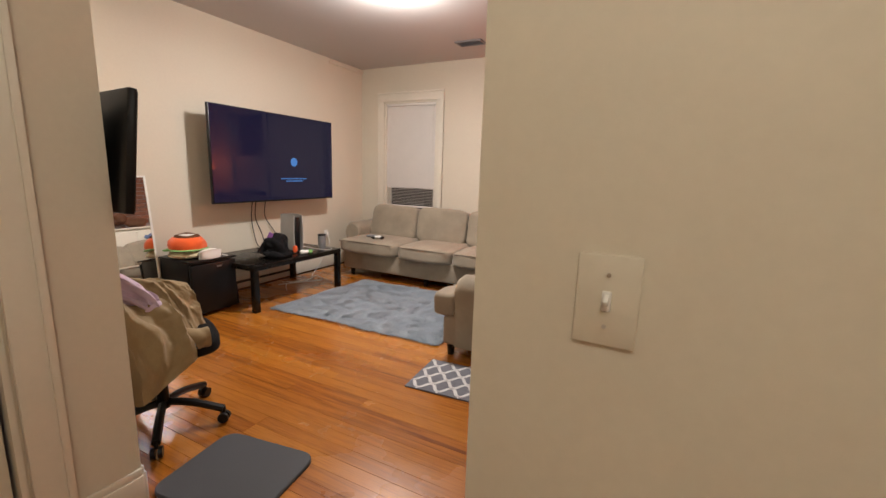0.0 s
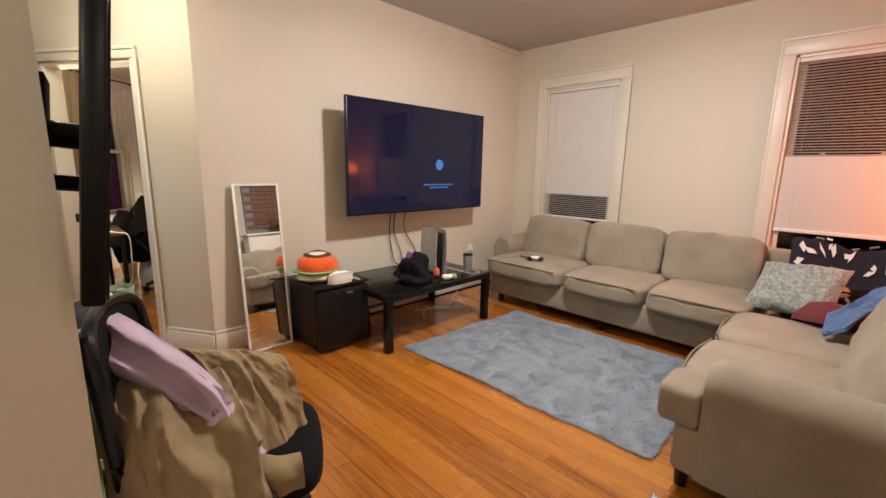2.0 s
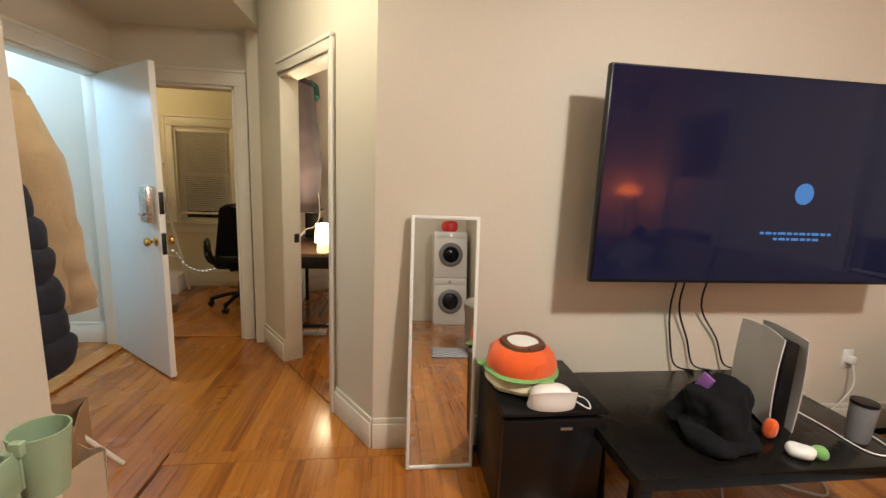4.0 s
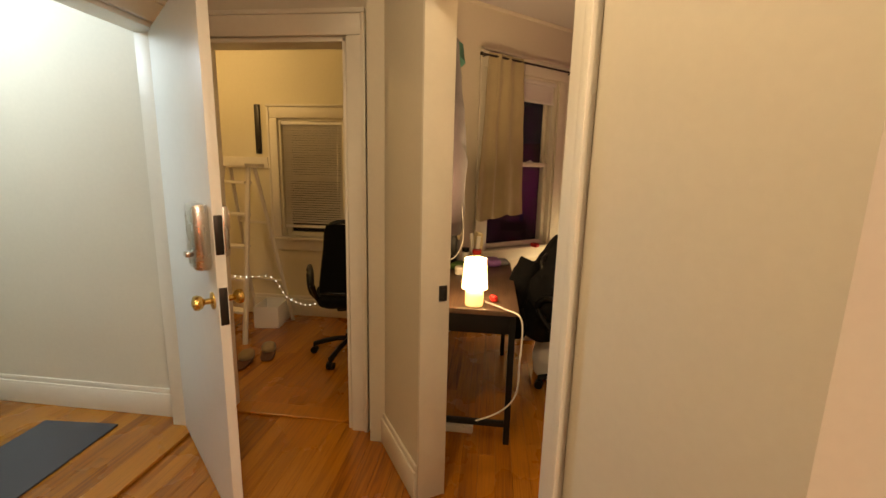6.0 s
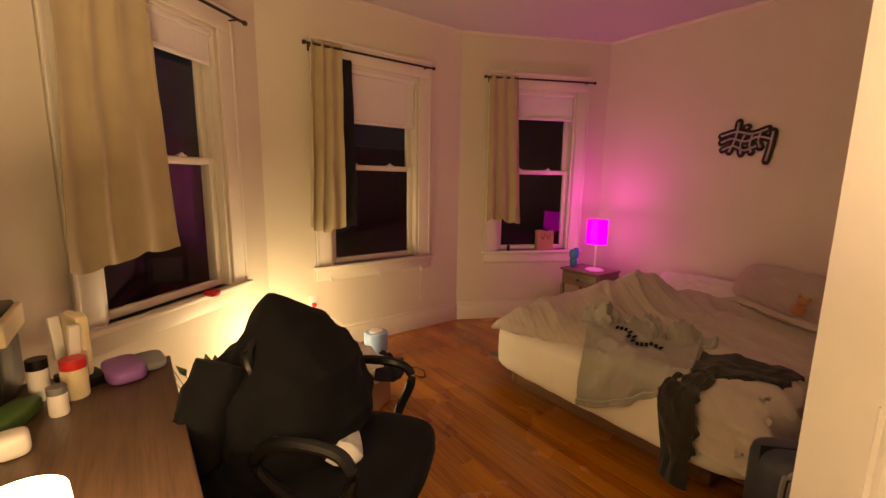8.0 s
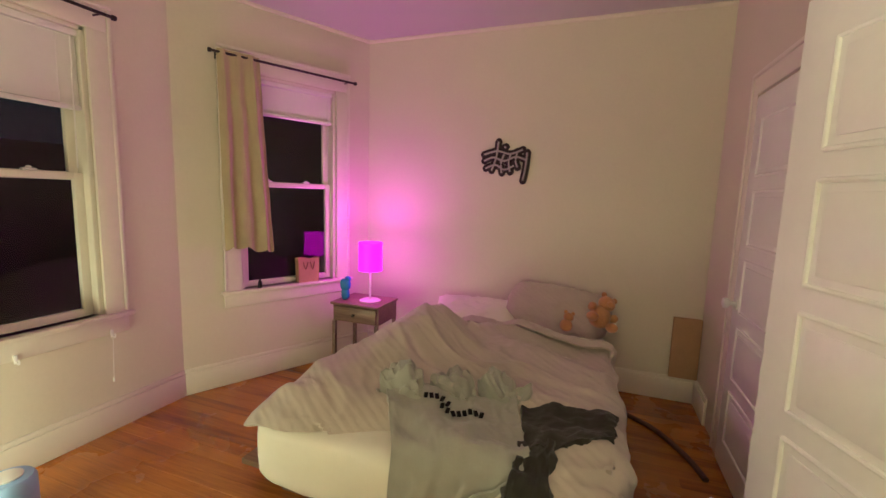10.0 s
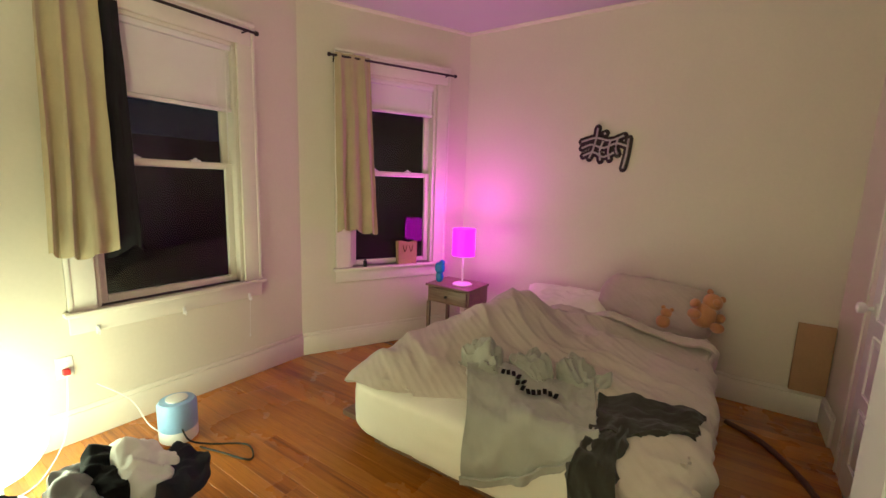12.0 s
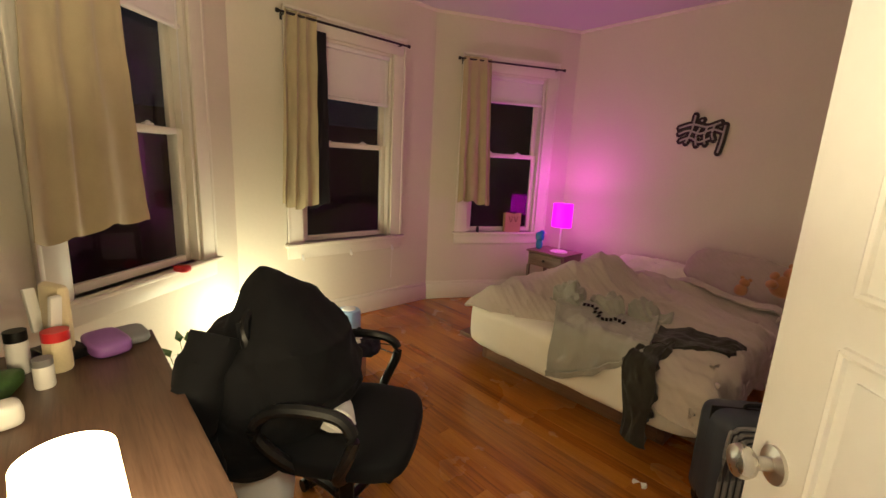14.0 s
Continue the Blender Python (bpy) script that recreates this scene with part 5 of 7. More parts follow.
part("cover", bm, DUVET, dv)
bm = B()
def turned(u, v):
    p = duvet(0.28 + 0.60 * u, 0.955)
    return Vector((p.x, p.y + 0.10 * (v - 0.5), p.z + 0.028 + 0.022 * math.sin(math.pi * v) + 0.010 * noise.fractal(Vector((u * 9, v * 3, 1)), 1.0, 2.0, 3)))
sheet(bm, turned, 90, 10, 0.014)
part("turned_edge", bm, DUVET, dv, "folded-back upper hem")
bm = B()
cushion(bm, (-5.475, 5.655, 0.63), (0.76, 0.22, 0.37), (-28, 0, 0), n=24, power=3.4, wrinkle=0.020, seed=4)
bmesh.ops.transform(bm, verts=bm.verts, matrix=Matrix.Translation((-5.475, 5.655, 0.645)) @ pose(0, 0, 0, 0, 5, -2) @ Matrix.Translation((5.475, -5.655, -0.645)))
solo("bed_pillow", bm, PILLOW, "taupe ribbed pillow against the wall", "pillow")
bm = B()
stuffed(bm, (-6.10, 5.56, 0.555), 0.70, 0.42, 0.17, (16, 0, 5), wrinkle=0.014, seed=6)
solo("bed_pillow", bm, SHEET, "cream pillow at the head of the bed", "pillow")

ns = thing("nightstand", "small dark wood nightstand with one drawer", "nightstand", (-7.02, 5.43, 0), 0)
W2, D2, ZT = 0.21, 0.17, 0.585
bm = B()
span(bm, -W2 - 0.01, -D2 - 0.01, ZT - 0.02, W2 + 0.01, D2 + 0.01, ZT, 0.004)
part("tabletop", bm, NSW, ns)
bm = B()
span(bm, -W2, -D2 + 0.02, ZT - 0.16, W2, D2, ZT - 0.02, 0.002)
part("case", bm, NSW, ns)
bm = B()
span(bm, -W2 + 0.015, -D2 - 0.002, ZT - 0.15, W2 - 0.015, -D2 + 0.02, ZT - 0.03, 0.004)
dr = part("drawer", bm, NSW, ns)
bm = B()
lathe(bm, [(0.006, 0), (0.006, 0.012), (0.013, 0.018), (0.010, 0.026), (0, 0.028)], seg=14)
bmesh.ops.transform(bm, verts=bm.verts, matrix=pose(0, -D2 - 0.002, ZT - 0.09, 90, 0, 0))
part("knob", bm, BRONZE, dr, "dark round knob")
for x in (-W2 + 0.015, W2 - 0.015):
    for y in (-D2 + 0.015, D2 - 0.015):
        bm = B()
        span(bm, x - 0.014, y - 0.014, 0, x + 0.014, y + 0.014, ZT - 0.16, 0.002)
        part("leg", bm, NSW, ns)

pl = thing("table_lamp", "white stick lamp with a glowing magenta drum shade", "table lamp", (-6.96, 5.41, 0.585))
bm = B()
lathe(bm, [(0.085, 0.0), (0.088, 0.008), (0.07, 0.018), (0.012, 0.024), (0.008, 0.03), (0.008, 0.26)], seg=24)
part("base", bm, WHITEP, pl)
bm = B()
lathe(bm, [(0.098, 0.26), (0.096, 0.49)], seg=32)
bmesh.ops.delete(bm, geom=[f for f in bm.faces if len(f.verts) > 4], context="FACES")
sh = part("shade", bm, PINK, pl, "glowing magenta drum shade")
sh.visible_shadow = False

dk = thing("desk", "wooden desk with a black metal frame", "desk", (0, 0, 0))
bm = B()
span(bm, -6.49, 1.33, 0.722, -5.31, 1.93, 0.75, 0.004)
part("desktop", bm, DESKW, dk)
for x in (-6.46, -5.34):
    for y in (1.36, 1.90):
        bm = B()
        span(bm, x - 0.016, y - 0.016, 0.0, x + 0.016, y + 0.016, 0.722, 0.002)
        part("leg", bm, BLACKP, dk)
for a in ((-6.46, 1.885, 0.62, -5.34, 1.915, 0.722), (-5.355, 1.36, 0.62, -5.325, 1.90, 0.722), (-6.475, 1.36, 0.62, -6.445, 1.90, 0.722), (-5.355, 1.36, 0.10, -5.325, 1.90, 0.125)):
    bm = B()
    span(bm, *a, 0.002)
    part("apron", bm, BLACKP, dk)

lp = thing("desk_lamp", "small glowing lamp with a white fabric shade", "table lamp", (-5.39, 1.70, 0.75))
bm = B()
lathe(bm, [(0.046, 0.0), (0.048, 0.01), (0.048, 0.085), (0.040, 0.095)], seg=24)
part("base", bm, glow("lit_lamp_base", (1.0, 0.62, 0.22), 1.2), lp, "translucent cream base")
bm = B()
lathe(bm, [(0.068, 0.09), (0.056, 0.245)], seg=32)
bmesh.ops.delete(bm, geom=[f for f in bm.faces if len(f.verts) > 4], context="FACES")
sh = part("shade", bm, SHADEW, lp, "glowing white shade")
sh.visible_shadow = False

gl = thing("globe_lamp", "glowing round paper globe lamp on the floor", "floor lamp", (-7.53, 2.63, 0))
bm = B()
lathe(bm, [(0.10, 0), (0.10, 0.015), (0.03, 0.03), (0.03, 0.15)], seg=20)
part("base", bm, WHITEP, gl)
bm = B()
lathe(bm, [(0.04, 0.14)] + [(0.19 * math.sin(a), 0.33 - 0.19 * math.cos(a)) for a in [0.25 + k * 0.24 for k in range(12)]] + [(0.03, 0.515)], seg=32)
g = part("globe", bm, GLOBE, gl, "glowing paper globe")
g.visible_shadow = False

def curtain(p0, p1, top_span, foot_span, top, bottom, mat, label, off=0.09, amp=0.032, folds=3, seed=0.0):
    """A hanging panel: gathered at the rod, its folds wandering and opening towards an uneven hem."""
    bm = B()
    def f(u, v):
        a, b = top_span[0] + (foot_span[0] - top_span[0]) * v, top_span[1] + (foot_span[1] - top_span[1]) * v
        wander = 0.9 * noise.noise(Vector((u * 2.0, v * 1.3, seed))) + 0.35 * noise.noise(Vector((u * 5.0, v * 2.6, seed + 4)))
        ph = u * folds * 2 * math.pi + 1.6 * wander * v + seed
        depth = amp * (0.45 + 0.55 * v) * (0.65 + 0.6 * noise.noise(Vector((u * 3.0, 0.4, seed + 9))))
        y = off + depth * (math.sin(ph) + 0.25 * math.sin(2 * ph + 1.1)) + 0.010 * noise.fractal(Vector((u * 4, v * 5, seed)), 1.0, 2.0, 3)
        hem = (0.020 * math.sin(u * 5 + seed) + 0.012 * math.sin(ph)) * max(0.0, v - 0.8) * 5
        return Vector((a + (b - a) * u + 0.008 * math.cos(ph), y, top - (top - bottom) * v + hem))
    sheet(bm, f, folds * 20, 44, 0.004)
    return solo("curtain", bm, mat, label, "curtain", m=frame_of(p0, p1))
def curtain_rod(p0, p1, s0, s1, z):
    t = thing("curtain_rod", "thin black curtain rod with small end caps", "curtain rod", group="bedroom curtain rods")
    t.matrix_world = frame_of(p0, p1)
    bm = B()
    rod(bm, (s0, 0.09, z), (s1, 0.09, z), 0.009, seg=10)
    part("pole", bm, BRONZE, t)
    for s in (s0, s1):
        bm = B()
        lathe(bm, [(0.010, -0.012), (0.015, -0.008), (0.015, 0.008), (0.010, 0.012)], seg=12)
        bmesh.ops.transform(bm, verts=bm.verts, matrix=pose(s, 0.09, z, 0, 90, 0))
        part("finial", bm, BRONZE, t)
    for s in (s0 + 0.06, s1 - 0.06):
        bm = B()
        span(bm, s - 0.01, 0.0, z - 0.03, s + 0.01, 0.006, z + 0.03, 0.002)
        rod(bm, (s, 0.0, z), (s, 0.09, z), 0.006, seg=8)
        part("bracket", bm, BRONZE, t)
for pp, s0, s1, top_span, foot_span, seed in ((BAY_A, 0.22, 1.40, (0.93, 1.32), (0.86, 1.41), 0.5), (BAY_B, 0.38, 1.52, (1.24, 1.48), (1.24, 1.53), 2.3), (BAY_C, 0.20, 1.31, (0.99, 1.27), (0.91, 1.25), 4.1)):
    curtain_rod(*pp, s0, s1, 2.386)
    curtain(*pp, top_span, foot_span, 2.41, 1.03, CURT, "khaki curtain panel pushed to one side", seed=seed)
    if pp is BAY_B:
        curtain(*pp, (1.13, 1.26), (1.10, 1.27), 2.33, 1.02, CURTB, "black curtain lining behind the khaki panel", off=0.055, amp=0.010, folds=1, seed=6.0)

# ---- smaller things: living room ----
bm = B()
stuffed(bm, (-0.85, 5.02, 0.615), 0.50, 0.44, 0.19, (42, -4, -14), wrinkle=0.02, seed=2)
solo("throw_pillow", bm, TWEED, "grey-green tweed throw pillow on the corner seat", "pillow")
def throw(u, v):
    x, y = -0.95 + 0.58 * u, 5.47 - 0.62 * v
    z = 0.91 - 0.46 * min(1.0, max(0.0, (v - 0.10) / 0.55)) ** 0.8 - 0.05 * max(0, 0.1 - v) * 10
    return Vector((x + 0.06 * v, y, z + 0.022 * noise.fractal(Vector((u * 5, v * 5, 3)), 1.0, 2.0, 4) + 0.03 * math.sin(u * 7 + v * 4)))
nb = thing("throw_blanket", "navy throw blanket with white motifs over the sofa back", "blanket")
bm = B()
sheet(bm, throw, 40, 36, 0.012)
part("cloth", bm, NAVY, nb)
rng = random.Random(9)
for k in range(34):
    u, v = rng.uniform(0.05, 0.95), rng.uniform(0.04, 0.62)
    p = throw(u, v)
    du, dv = (throw(u + 0.01, v) - p).normalized(), (throw(u, v + 0.01) - p).normalized()
    n = du.cross(dv).normalized()
    if n.z < 0 and n.y > 0:
        n = -n
    n = n if n.dot(Vector((0, -0.7, 0.7))) > 0 else -n
    a = rng.uniform(0, 3.1)
    e, f = du * math.cos(a) + dv * math.sin(a), dv * math.cos(a) - du * math.sin(a)
    L, W = rng.uniform(0.025, 0.055), rng.uniform(0.009, 0.022)
    bm = B()
    c = p + n * 0.016
    vs = [bm.verts.new(c + e * L * i + f * W * j + n * h) for h in (0, 0.003) for i, j in ((-1, -0.6), (0.2, -1), (1, 0.1), (-0.2, 1))]
    bm.faces.new(vs[:4])
    bm.faces.new(vs[4:])
    for i in range(4):
        bm.faces.new((vs[i], vs[(i + 1) % 4], vs[4 + (i + 1) % 4], vs[4 + i]))
    part("motif", bm, WHITEC, nb, smooth=False)
bm = B()
heap(bm, [(0.60, -0.62, 4.72, 0.05, 0.04), (0.57, -0.62, 4.72, 0.13, 0.09), (0.52, -0.62, 4.70, 0.19, 0.12), (0.49, -0.62, 4.70, 0.20, 0.13)], wrinkle=0.03, folds=5, seed=4)
solo("wine_cloth", bm, WINE, "crumpled wine-red and navy cloth on the sofa seat", "cloth")
def denim(u, v):
    x, y = -0.66 + 0.62 * u, 4.30 + 0.36 * v + 0.10 * math.sin(3 * u)
    z = 0.53 + 0.42 * u ** 0.8
    return Vector((x, y, z + 0.06 * math.sin(v * math.pi) + 0.03 * noise.fractal(Vector((u * 4, v * 4, 7)), 1.0, 2.0, 4) + 0.07 * (0.4 - abs(noise.noise(Vector((u * 3.5 + 1.5 * v, v * 4.5, 3)))) - 0.5 * abs(noise.noise(Vector((u * 8, v * 9 + 2 * u, 5)))))))
bm = B()
sheet(bm, denim, 60, 44, 0.02)
solo("blue_hoodie", bm, DENIM, "faded blue hoodie draped over the sofa back", "sweater")

gc = thing("game_controller", "black and white game controller on the sofa seat", "game controller", (-2.84, 4.86, 0.515), 35)
bm = B()
cushion(bm, (0, 0, 0.012), (0.10, 0.06, 0.03), n=6, power=3)
part("body", bm, WHITEP, gc)
for s in (-1, 1):
    bm = B()
    cushion(bm, (0.055 * s, -0.035, 0.008), (0.045, 0.09, 0.03), (0, 0, -18 * s), n=6, power=2.6)
    part("grip", bm, BLACKP, gc)
bm = B()
cushion(bm, (-2.97, 4.90, 0.522), (0.14, 0.07, 0.03), (0, 0, 20), n=6, power=3, wrinkle=0.004)
solo("remote_sleeve", bm, GREYP, "small dark grey remote on the sofa seat", "remote")

bp = thing("burger_plush", "round plush toy with orange, green and cream layers", "plush toy", (-3.50, 2.86, 0.518))
for nm, m, z, r, h in (("cream_layer", CREAMP, 0.045, 0.155, 0.085), ("green_layer", GREENP, 0.085, 0.168, 0.03), ("orange_layer", ORANGE, 0.135, 0.158, 0.14)):
    bm = B()
    prof = [(0.0, -h / 2), (r * 0.7, -h / 2), (r * 0.95, -h * 0.36), (r, -h * 0.15), (r * 0.90, h * 0.14), (r * 0.70, h * 0.36), (r * 0.40, h * 0.47), (0, h * 0.5)]
    lathe(bm, prof, (0, 0, z), 28)
    for v in bm.verts:
        v.co += Vector((v.co.x, v.co.y, 0)).normalized() * 0.012 * noise.noise(v.co * 14) if v.co.xy.length > 0.01 else Vector()
    part(nm, bm, m, bp)
bm = B()
tube(bm, [(0.085 * math.cos(a), 0.085 * math.sin(a), 0.192 + 0.006 * math.sin(3 * a)) for a in [k * 0.524 for k in range(13)]], 0.018, 8, 3)
part("brown_ring", bm, BROWNP, bp)
bm = B()
lathe(bm, [(0.0, 0.200), (0.07, 0.203), (0.0, 0.212)], seg=20)
part("white_top", bm, WHITEC, bp)
for a in (0.4, 2.9, 4.4):
    bm = B()
    cushion(bm, (0.165 * math.cos(a), 0.165 * math.sin(a), 0.08), (0.07, 0.07, 0.02), n=5, power=2.5)
    part("leaf_flap", bm, GREENP, bp)

mk = thing("white_mask", "white moulded plastic half mask with a strap", "mask", (-3.31, 2.93, 0.518))
bm = B()
def mask(u, v):
    a = math.pi * u
    r = 0.095 + 0.02 * math.sin(a)
    return Vector((0.045 * math.sin(a) * (1 + 0.3 * math.cos(v * 3)) + 0.03 * v, -r * math.cos(a), 0.005 + 0.085 * v * (0.7 + 0.3 * math.sin(a))))
sheet(bm, mask, 24, 10, 0.004)
cushion(bm, (0.0, 0.0, 0.045), (0.11, 0.17, 0.09), (0, -12, 0), n=8, power=2.6)
part("shell", bm, WHITEP, mk)
bm = B()
lathe(bm, [(0.0, 0), (0.011, 0), (0.011, 0.006), (0.0, 0.006)], seg=14)
bmesh.ops.transform(bm, verts=bm.verts, matrix=pose(0.054, 0.03, 0.055, 0, 75, 0))
part("filter_hole", bm, BLACKP, mk, "dark round hole")
bm = B()
tube(bm, [(0.0, 0.085, 0.03), (0.05, 0.15, 0.006), (-0.03, 0.17, 0.005), (-0.06, 0.09, 0.02)], 0.003, 6)
part("strap", bm, WHITEP, mk)

# White plates; the grey of their shaded side is put into the colour.
SHADED_PLATE = surface("shaded_console_plate", (0.46, 0.45, 0.44), 0.45, vary=0.04, scale=8, grain=60, bump=0.0)
cs = thing("game_console", "white and black game console standing upright", "game console", (-3.30, 3.90, 0.45), -12)
bm = B()
span(bm, -0.12, -0.028, 0.01, 0.12, 0.028, 0.375, 0.01)
part("core", bm, BLACKP, cs)
for s in (-1, 1):
    def plate(u, v, s=s):
        x = -0.135 + 0.27 * u
        return Vector((x, s * (0.036 + 0.010 * math.sin(math.pi * v) + 0.012 * abs(2 * u - 1)), 0.0 + 0.395 * v + 0.012 * math.sin(math.pi * u)))
    bm = B()
    sheet(bm, plate, 14, 14, 0.006)
    part("side_plate", bm, SHADED_PLATE, cs, "white side plate, coloured grey for the shade on it")
bm = B()
hat = thing("crumpled_hat", "crumpled black cloth hat on the coffee table", "hat")
cushion(bm, (-3.19, 3.59, 0.55), (0.23, 0.25, 0.21), (4, -6, 12), n=20, power=2.3, wrinkle=0.05, seed=12)
part("crown", bm, BLACKC, hat)
bm = B()
cushion(bm, (-3.14, 3.55, 0.480), (0.27, 0.27, 0.07), (0, 4, 20), n=18, power=2.4, wrinkle=0.035, seed=13)
part("brim", bm, BLACKC, hat)
bm = B()
limb(bm, [(-3.26, 3.46, 0.48), (-3.24, 3.50, 0.56), (-3.22, 3.55, 0.64)], 0.05, 0.035, 4)
part("flap", bm, BLACKC, hat)
bm = B()
box(bm, (-3.20, 3.52, 0.655), (0.05, 0.014, 0.09), (0, 24, 20), 0.005)
solo("card_packet", bm, PURPLE, "small dark packet sticking out of the cap", "packet")
for nm, lab, m, c, s, k in (("orange_figure", "tiny orange and tan toy figure", ORANGE, (-3.13, 3.78, 0.50), (0.05, 0.05, 0.08), 1), ("white_cup", "small white and green crumpled cup", WHITEP, (-3.02, 3.80, 0.475), (0.09, 0.08, 0.045), 2),
                        ("green_toy", "small green toy on the table", GREENP, (-3.01, 3.87, 0.472), (0.05, 0.05, 0.04), 3)):
    bm = B()
    cushion(bm, c, s, (0, 0, 20 * k), n=6, power=2.6, wrinkle=0.012, seed=k)
    solo(nm, bm, m, lab, "small item")
tm = thing("tumbler", "dark grey tumbler on the coffee table", "tumbler", (-3.10, 4.15, 0.45))
bm = B()
lathe(bm, [(0.034, 0), (0.040, 0.02), (0.044, 0.15), (0.044, 0.155)], seg=24)
part("body", bm, GREYP, tm)
bm = B()
lathe(bm, [(0.045, 0.155), (0.045, 0.168), (0.0, 0.17)], seg=24)
part("lid", bm, BLACKP, tm)
bm = B()
span(bm, -3.60, 4.02, 0.45, -3.36, 4.10, 0.495, 0.008)
solo("set_top_box", bm, GREYP, "flat grey media box on the coffee table", "media box")
bm = B()
tube(bm, [(-3.36, 4.06, 0.47), (-3.20, 4.10, 0.455), (-3.02, 4.10, 0.455), (-3.0, 4.2, 0.455), (-3.12, 4.24, 0.455)], 0.003, 6)
solo("white_cable", bm, WHITEP, "thin white cable lying on the coffee table", "cable")
def outlet(name, at, rz, label):
    t = thing(name, label, "power outlet", at, rz)
    bm = B()
    span(bm, -0.035, 0, -0.057, 0.035, 0.006, 0.057, 0.003)
    part("plate", bm, WHITEP, t)
    for z in (-0.02, 0.02):
        bm = B()
        span(bm, -0.016, 0.006, z - 0.013, 0.016, 0.009, z + 0.013, 0.002)
        part("socket", bm, WHITEP, t)
    return t
outlet("power_outlet", (-3.814, 4.98, 0.46), -90, "white wall outlet with a plug beside the coffee table")
bm = B()
span(bm, -3.812, 4.96, 0.44, -3.77, 5.0, 0.485, 0.006)
tube(bm, [(-3.78, 4.98, 0.45), (-3.74, 4.96, 0.30), (-3.77, 4.80, 0.06), (-3.6, 4.5, 0.012), (-3.45, 4.3, 0.012), (-3.5, 4.0, 0.012), (-3.3, 3.8, 0.012)], 0.004, 6)
solo("power_lead", bm, WHITEP, "white plug with its cord running along the floor", "cord")
bm = B()
tube(bm, [(-3.55, 3.9, 0.012), (-3.4, 4.15, 0.014), (-3.3, 4.35, 0.012), (-3.5, 4.45, 0.012), (-3.42, 4.2, 0.012), (-3.6, 4.0, 0.012)], 0.005, 6)
solo("floor_cable", bm, WHITEP, "tangled white cable under the coffee table", "cable")
bm = B()
span(bm, -3.815, 5.10, 2.735, -3.79, 5.80, 2.77, 0.004)
solo("cable_duct", bm, WALL, "painted cable duct high in the room corner", "cable duct", "structure")
bm = B()
heap(bm, [(0.24, -3.45, 3.22, 0.02, 0.02), (0.2, -3.45, 3.22, 0.07, 0.05), (0.1, -3.45, 3.22, 0.10, 0.06), (0.0, -3.45, 3.22, 0.10, 0.06)], wrinkle=0.02, seed=6)
solo("black_pouch", bm, BLACKC, "small black pouch on the floor by the fridge", "pouch")

# corner cabinet, brick chimney and orange lamp
ch = thing("brick_chimney", "brown brick chimney breast on the side wall", "chimney", kind="structure")
bm = B()
span(bm, 0.262, 3.72, 0.0, 0.35, 4.85, H - 0.001)
part("mortar_core", bm, GREYP, ch, smooth=False)
bm = B()
box(bm, (0, 0, 0), (0.02, 0.205, 0.058), bevel=0.004, seg=1)
first = part("brick", bm, BRICK, ch, smooth=False)
rng = random.Random(3)
n = 0
for row in range(22):
    z = 1.25 + 0.069 * row
    y = 3.83 + (0.108 if row % 2 else 0.0)
    while y < 4.80:
        o = first if n == 0 else new("brick", first.data)
        o.parent = ch
        o.location = (0.256 + rng.uniform(-0.002, 0.002), y, z)
        y += 0.217
        n += 1
cab = thing("white_cabinet", "low white painted cabinet behind the sofa", "cabinet", (0.10, 4.22, 0))
bm = B()
span(bm, -0.13, -0.60, 0.0, 0.14, 0.60, 1.10, 0.006)
part("body", bm, TRIM, cab)
bm = B()
span(bm, -0.16, -0.63, 1.10, 0.155, 0.63, 1.13, 0.006)
part("top", bm, TRIM, cab)
for y0, y1 in ((-0.57, -0.01), (0.01, 0.57)):
    bm = B()
    span(bm, -0.145, y0, 0.06, -0.13, y1, 1.06, 0.005)
    part("door", bm, TRIM, cab)
bm = B()
cushion(bm, (0.06, 4.30, 1.22), (0.18, 0.34, 0.18), n=10, power=2.2, wrinkle=0.03, seed=3)
cushion(bm, (0.05, 4.08, 1.30), (0.15, 0.16, 0.16), n=8, power=2.2, wrinkle=0.02, seed=5)
solo("dark_plush", bm, BROWNP, "dark shaggy plush toy lying on the cabinet", "plush toy")
ol = thing("orange_lamp", "floor lamp with a glowing orange mushroom shade", "floor lamp", (0.02, 5.45, 0))
bm = B()
lathe(bm, [(0.13, 0), (0.13, 0.02), (0.015, 0.03), (0.012, 0.035), (0.012, 1.22), (0.05, 1.23), (0.05, 1.30)], seg=20)
part("stand", bm, WHITEP, ol)
bm = B()
lathe(bm, [(0.145, 1.30), (0.140, 1.34), (0.115, 1.39), (0.06, 1.43), (0.0, 1.44)], seg=28)
sh = part("shade", bm, ORANGEG, ol, "glowing orange mushroom shade")
sh.visible_shadow = False

# tall bin behind the wall end
tb2 = thing("tall_bin", "tall black bin with a dark bag and bottles on top", "bin", (0.03, 1.64, 0))
bm = B()
span(bm, -0.095, -0.13, 0.02, 0.095, 0.13, 0.70, 0.03)
part("body", bm, BLACKP, tb2)
bm = B()
span(bm, -0.10, -0.135, 0.70, 0.10, 0.135, 0.73, 0.012)
part("lid", bm, BLACKP, tb2)
bm = B()
heap(bm, [(1.05, 0.02, 0.0, 0.02, 0.02), (1.02, 0.02, 0.0, 0.05, 0.05), (0.90, 0.01, 0.0, 0.075, 0.09), (0.73, 0.0, 0.0, 0.09, 0.12)], wrinkle=0.03, folds=14, seed=15)
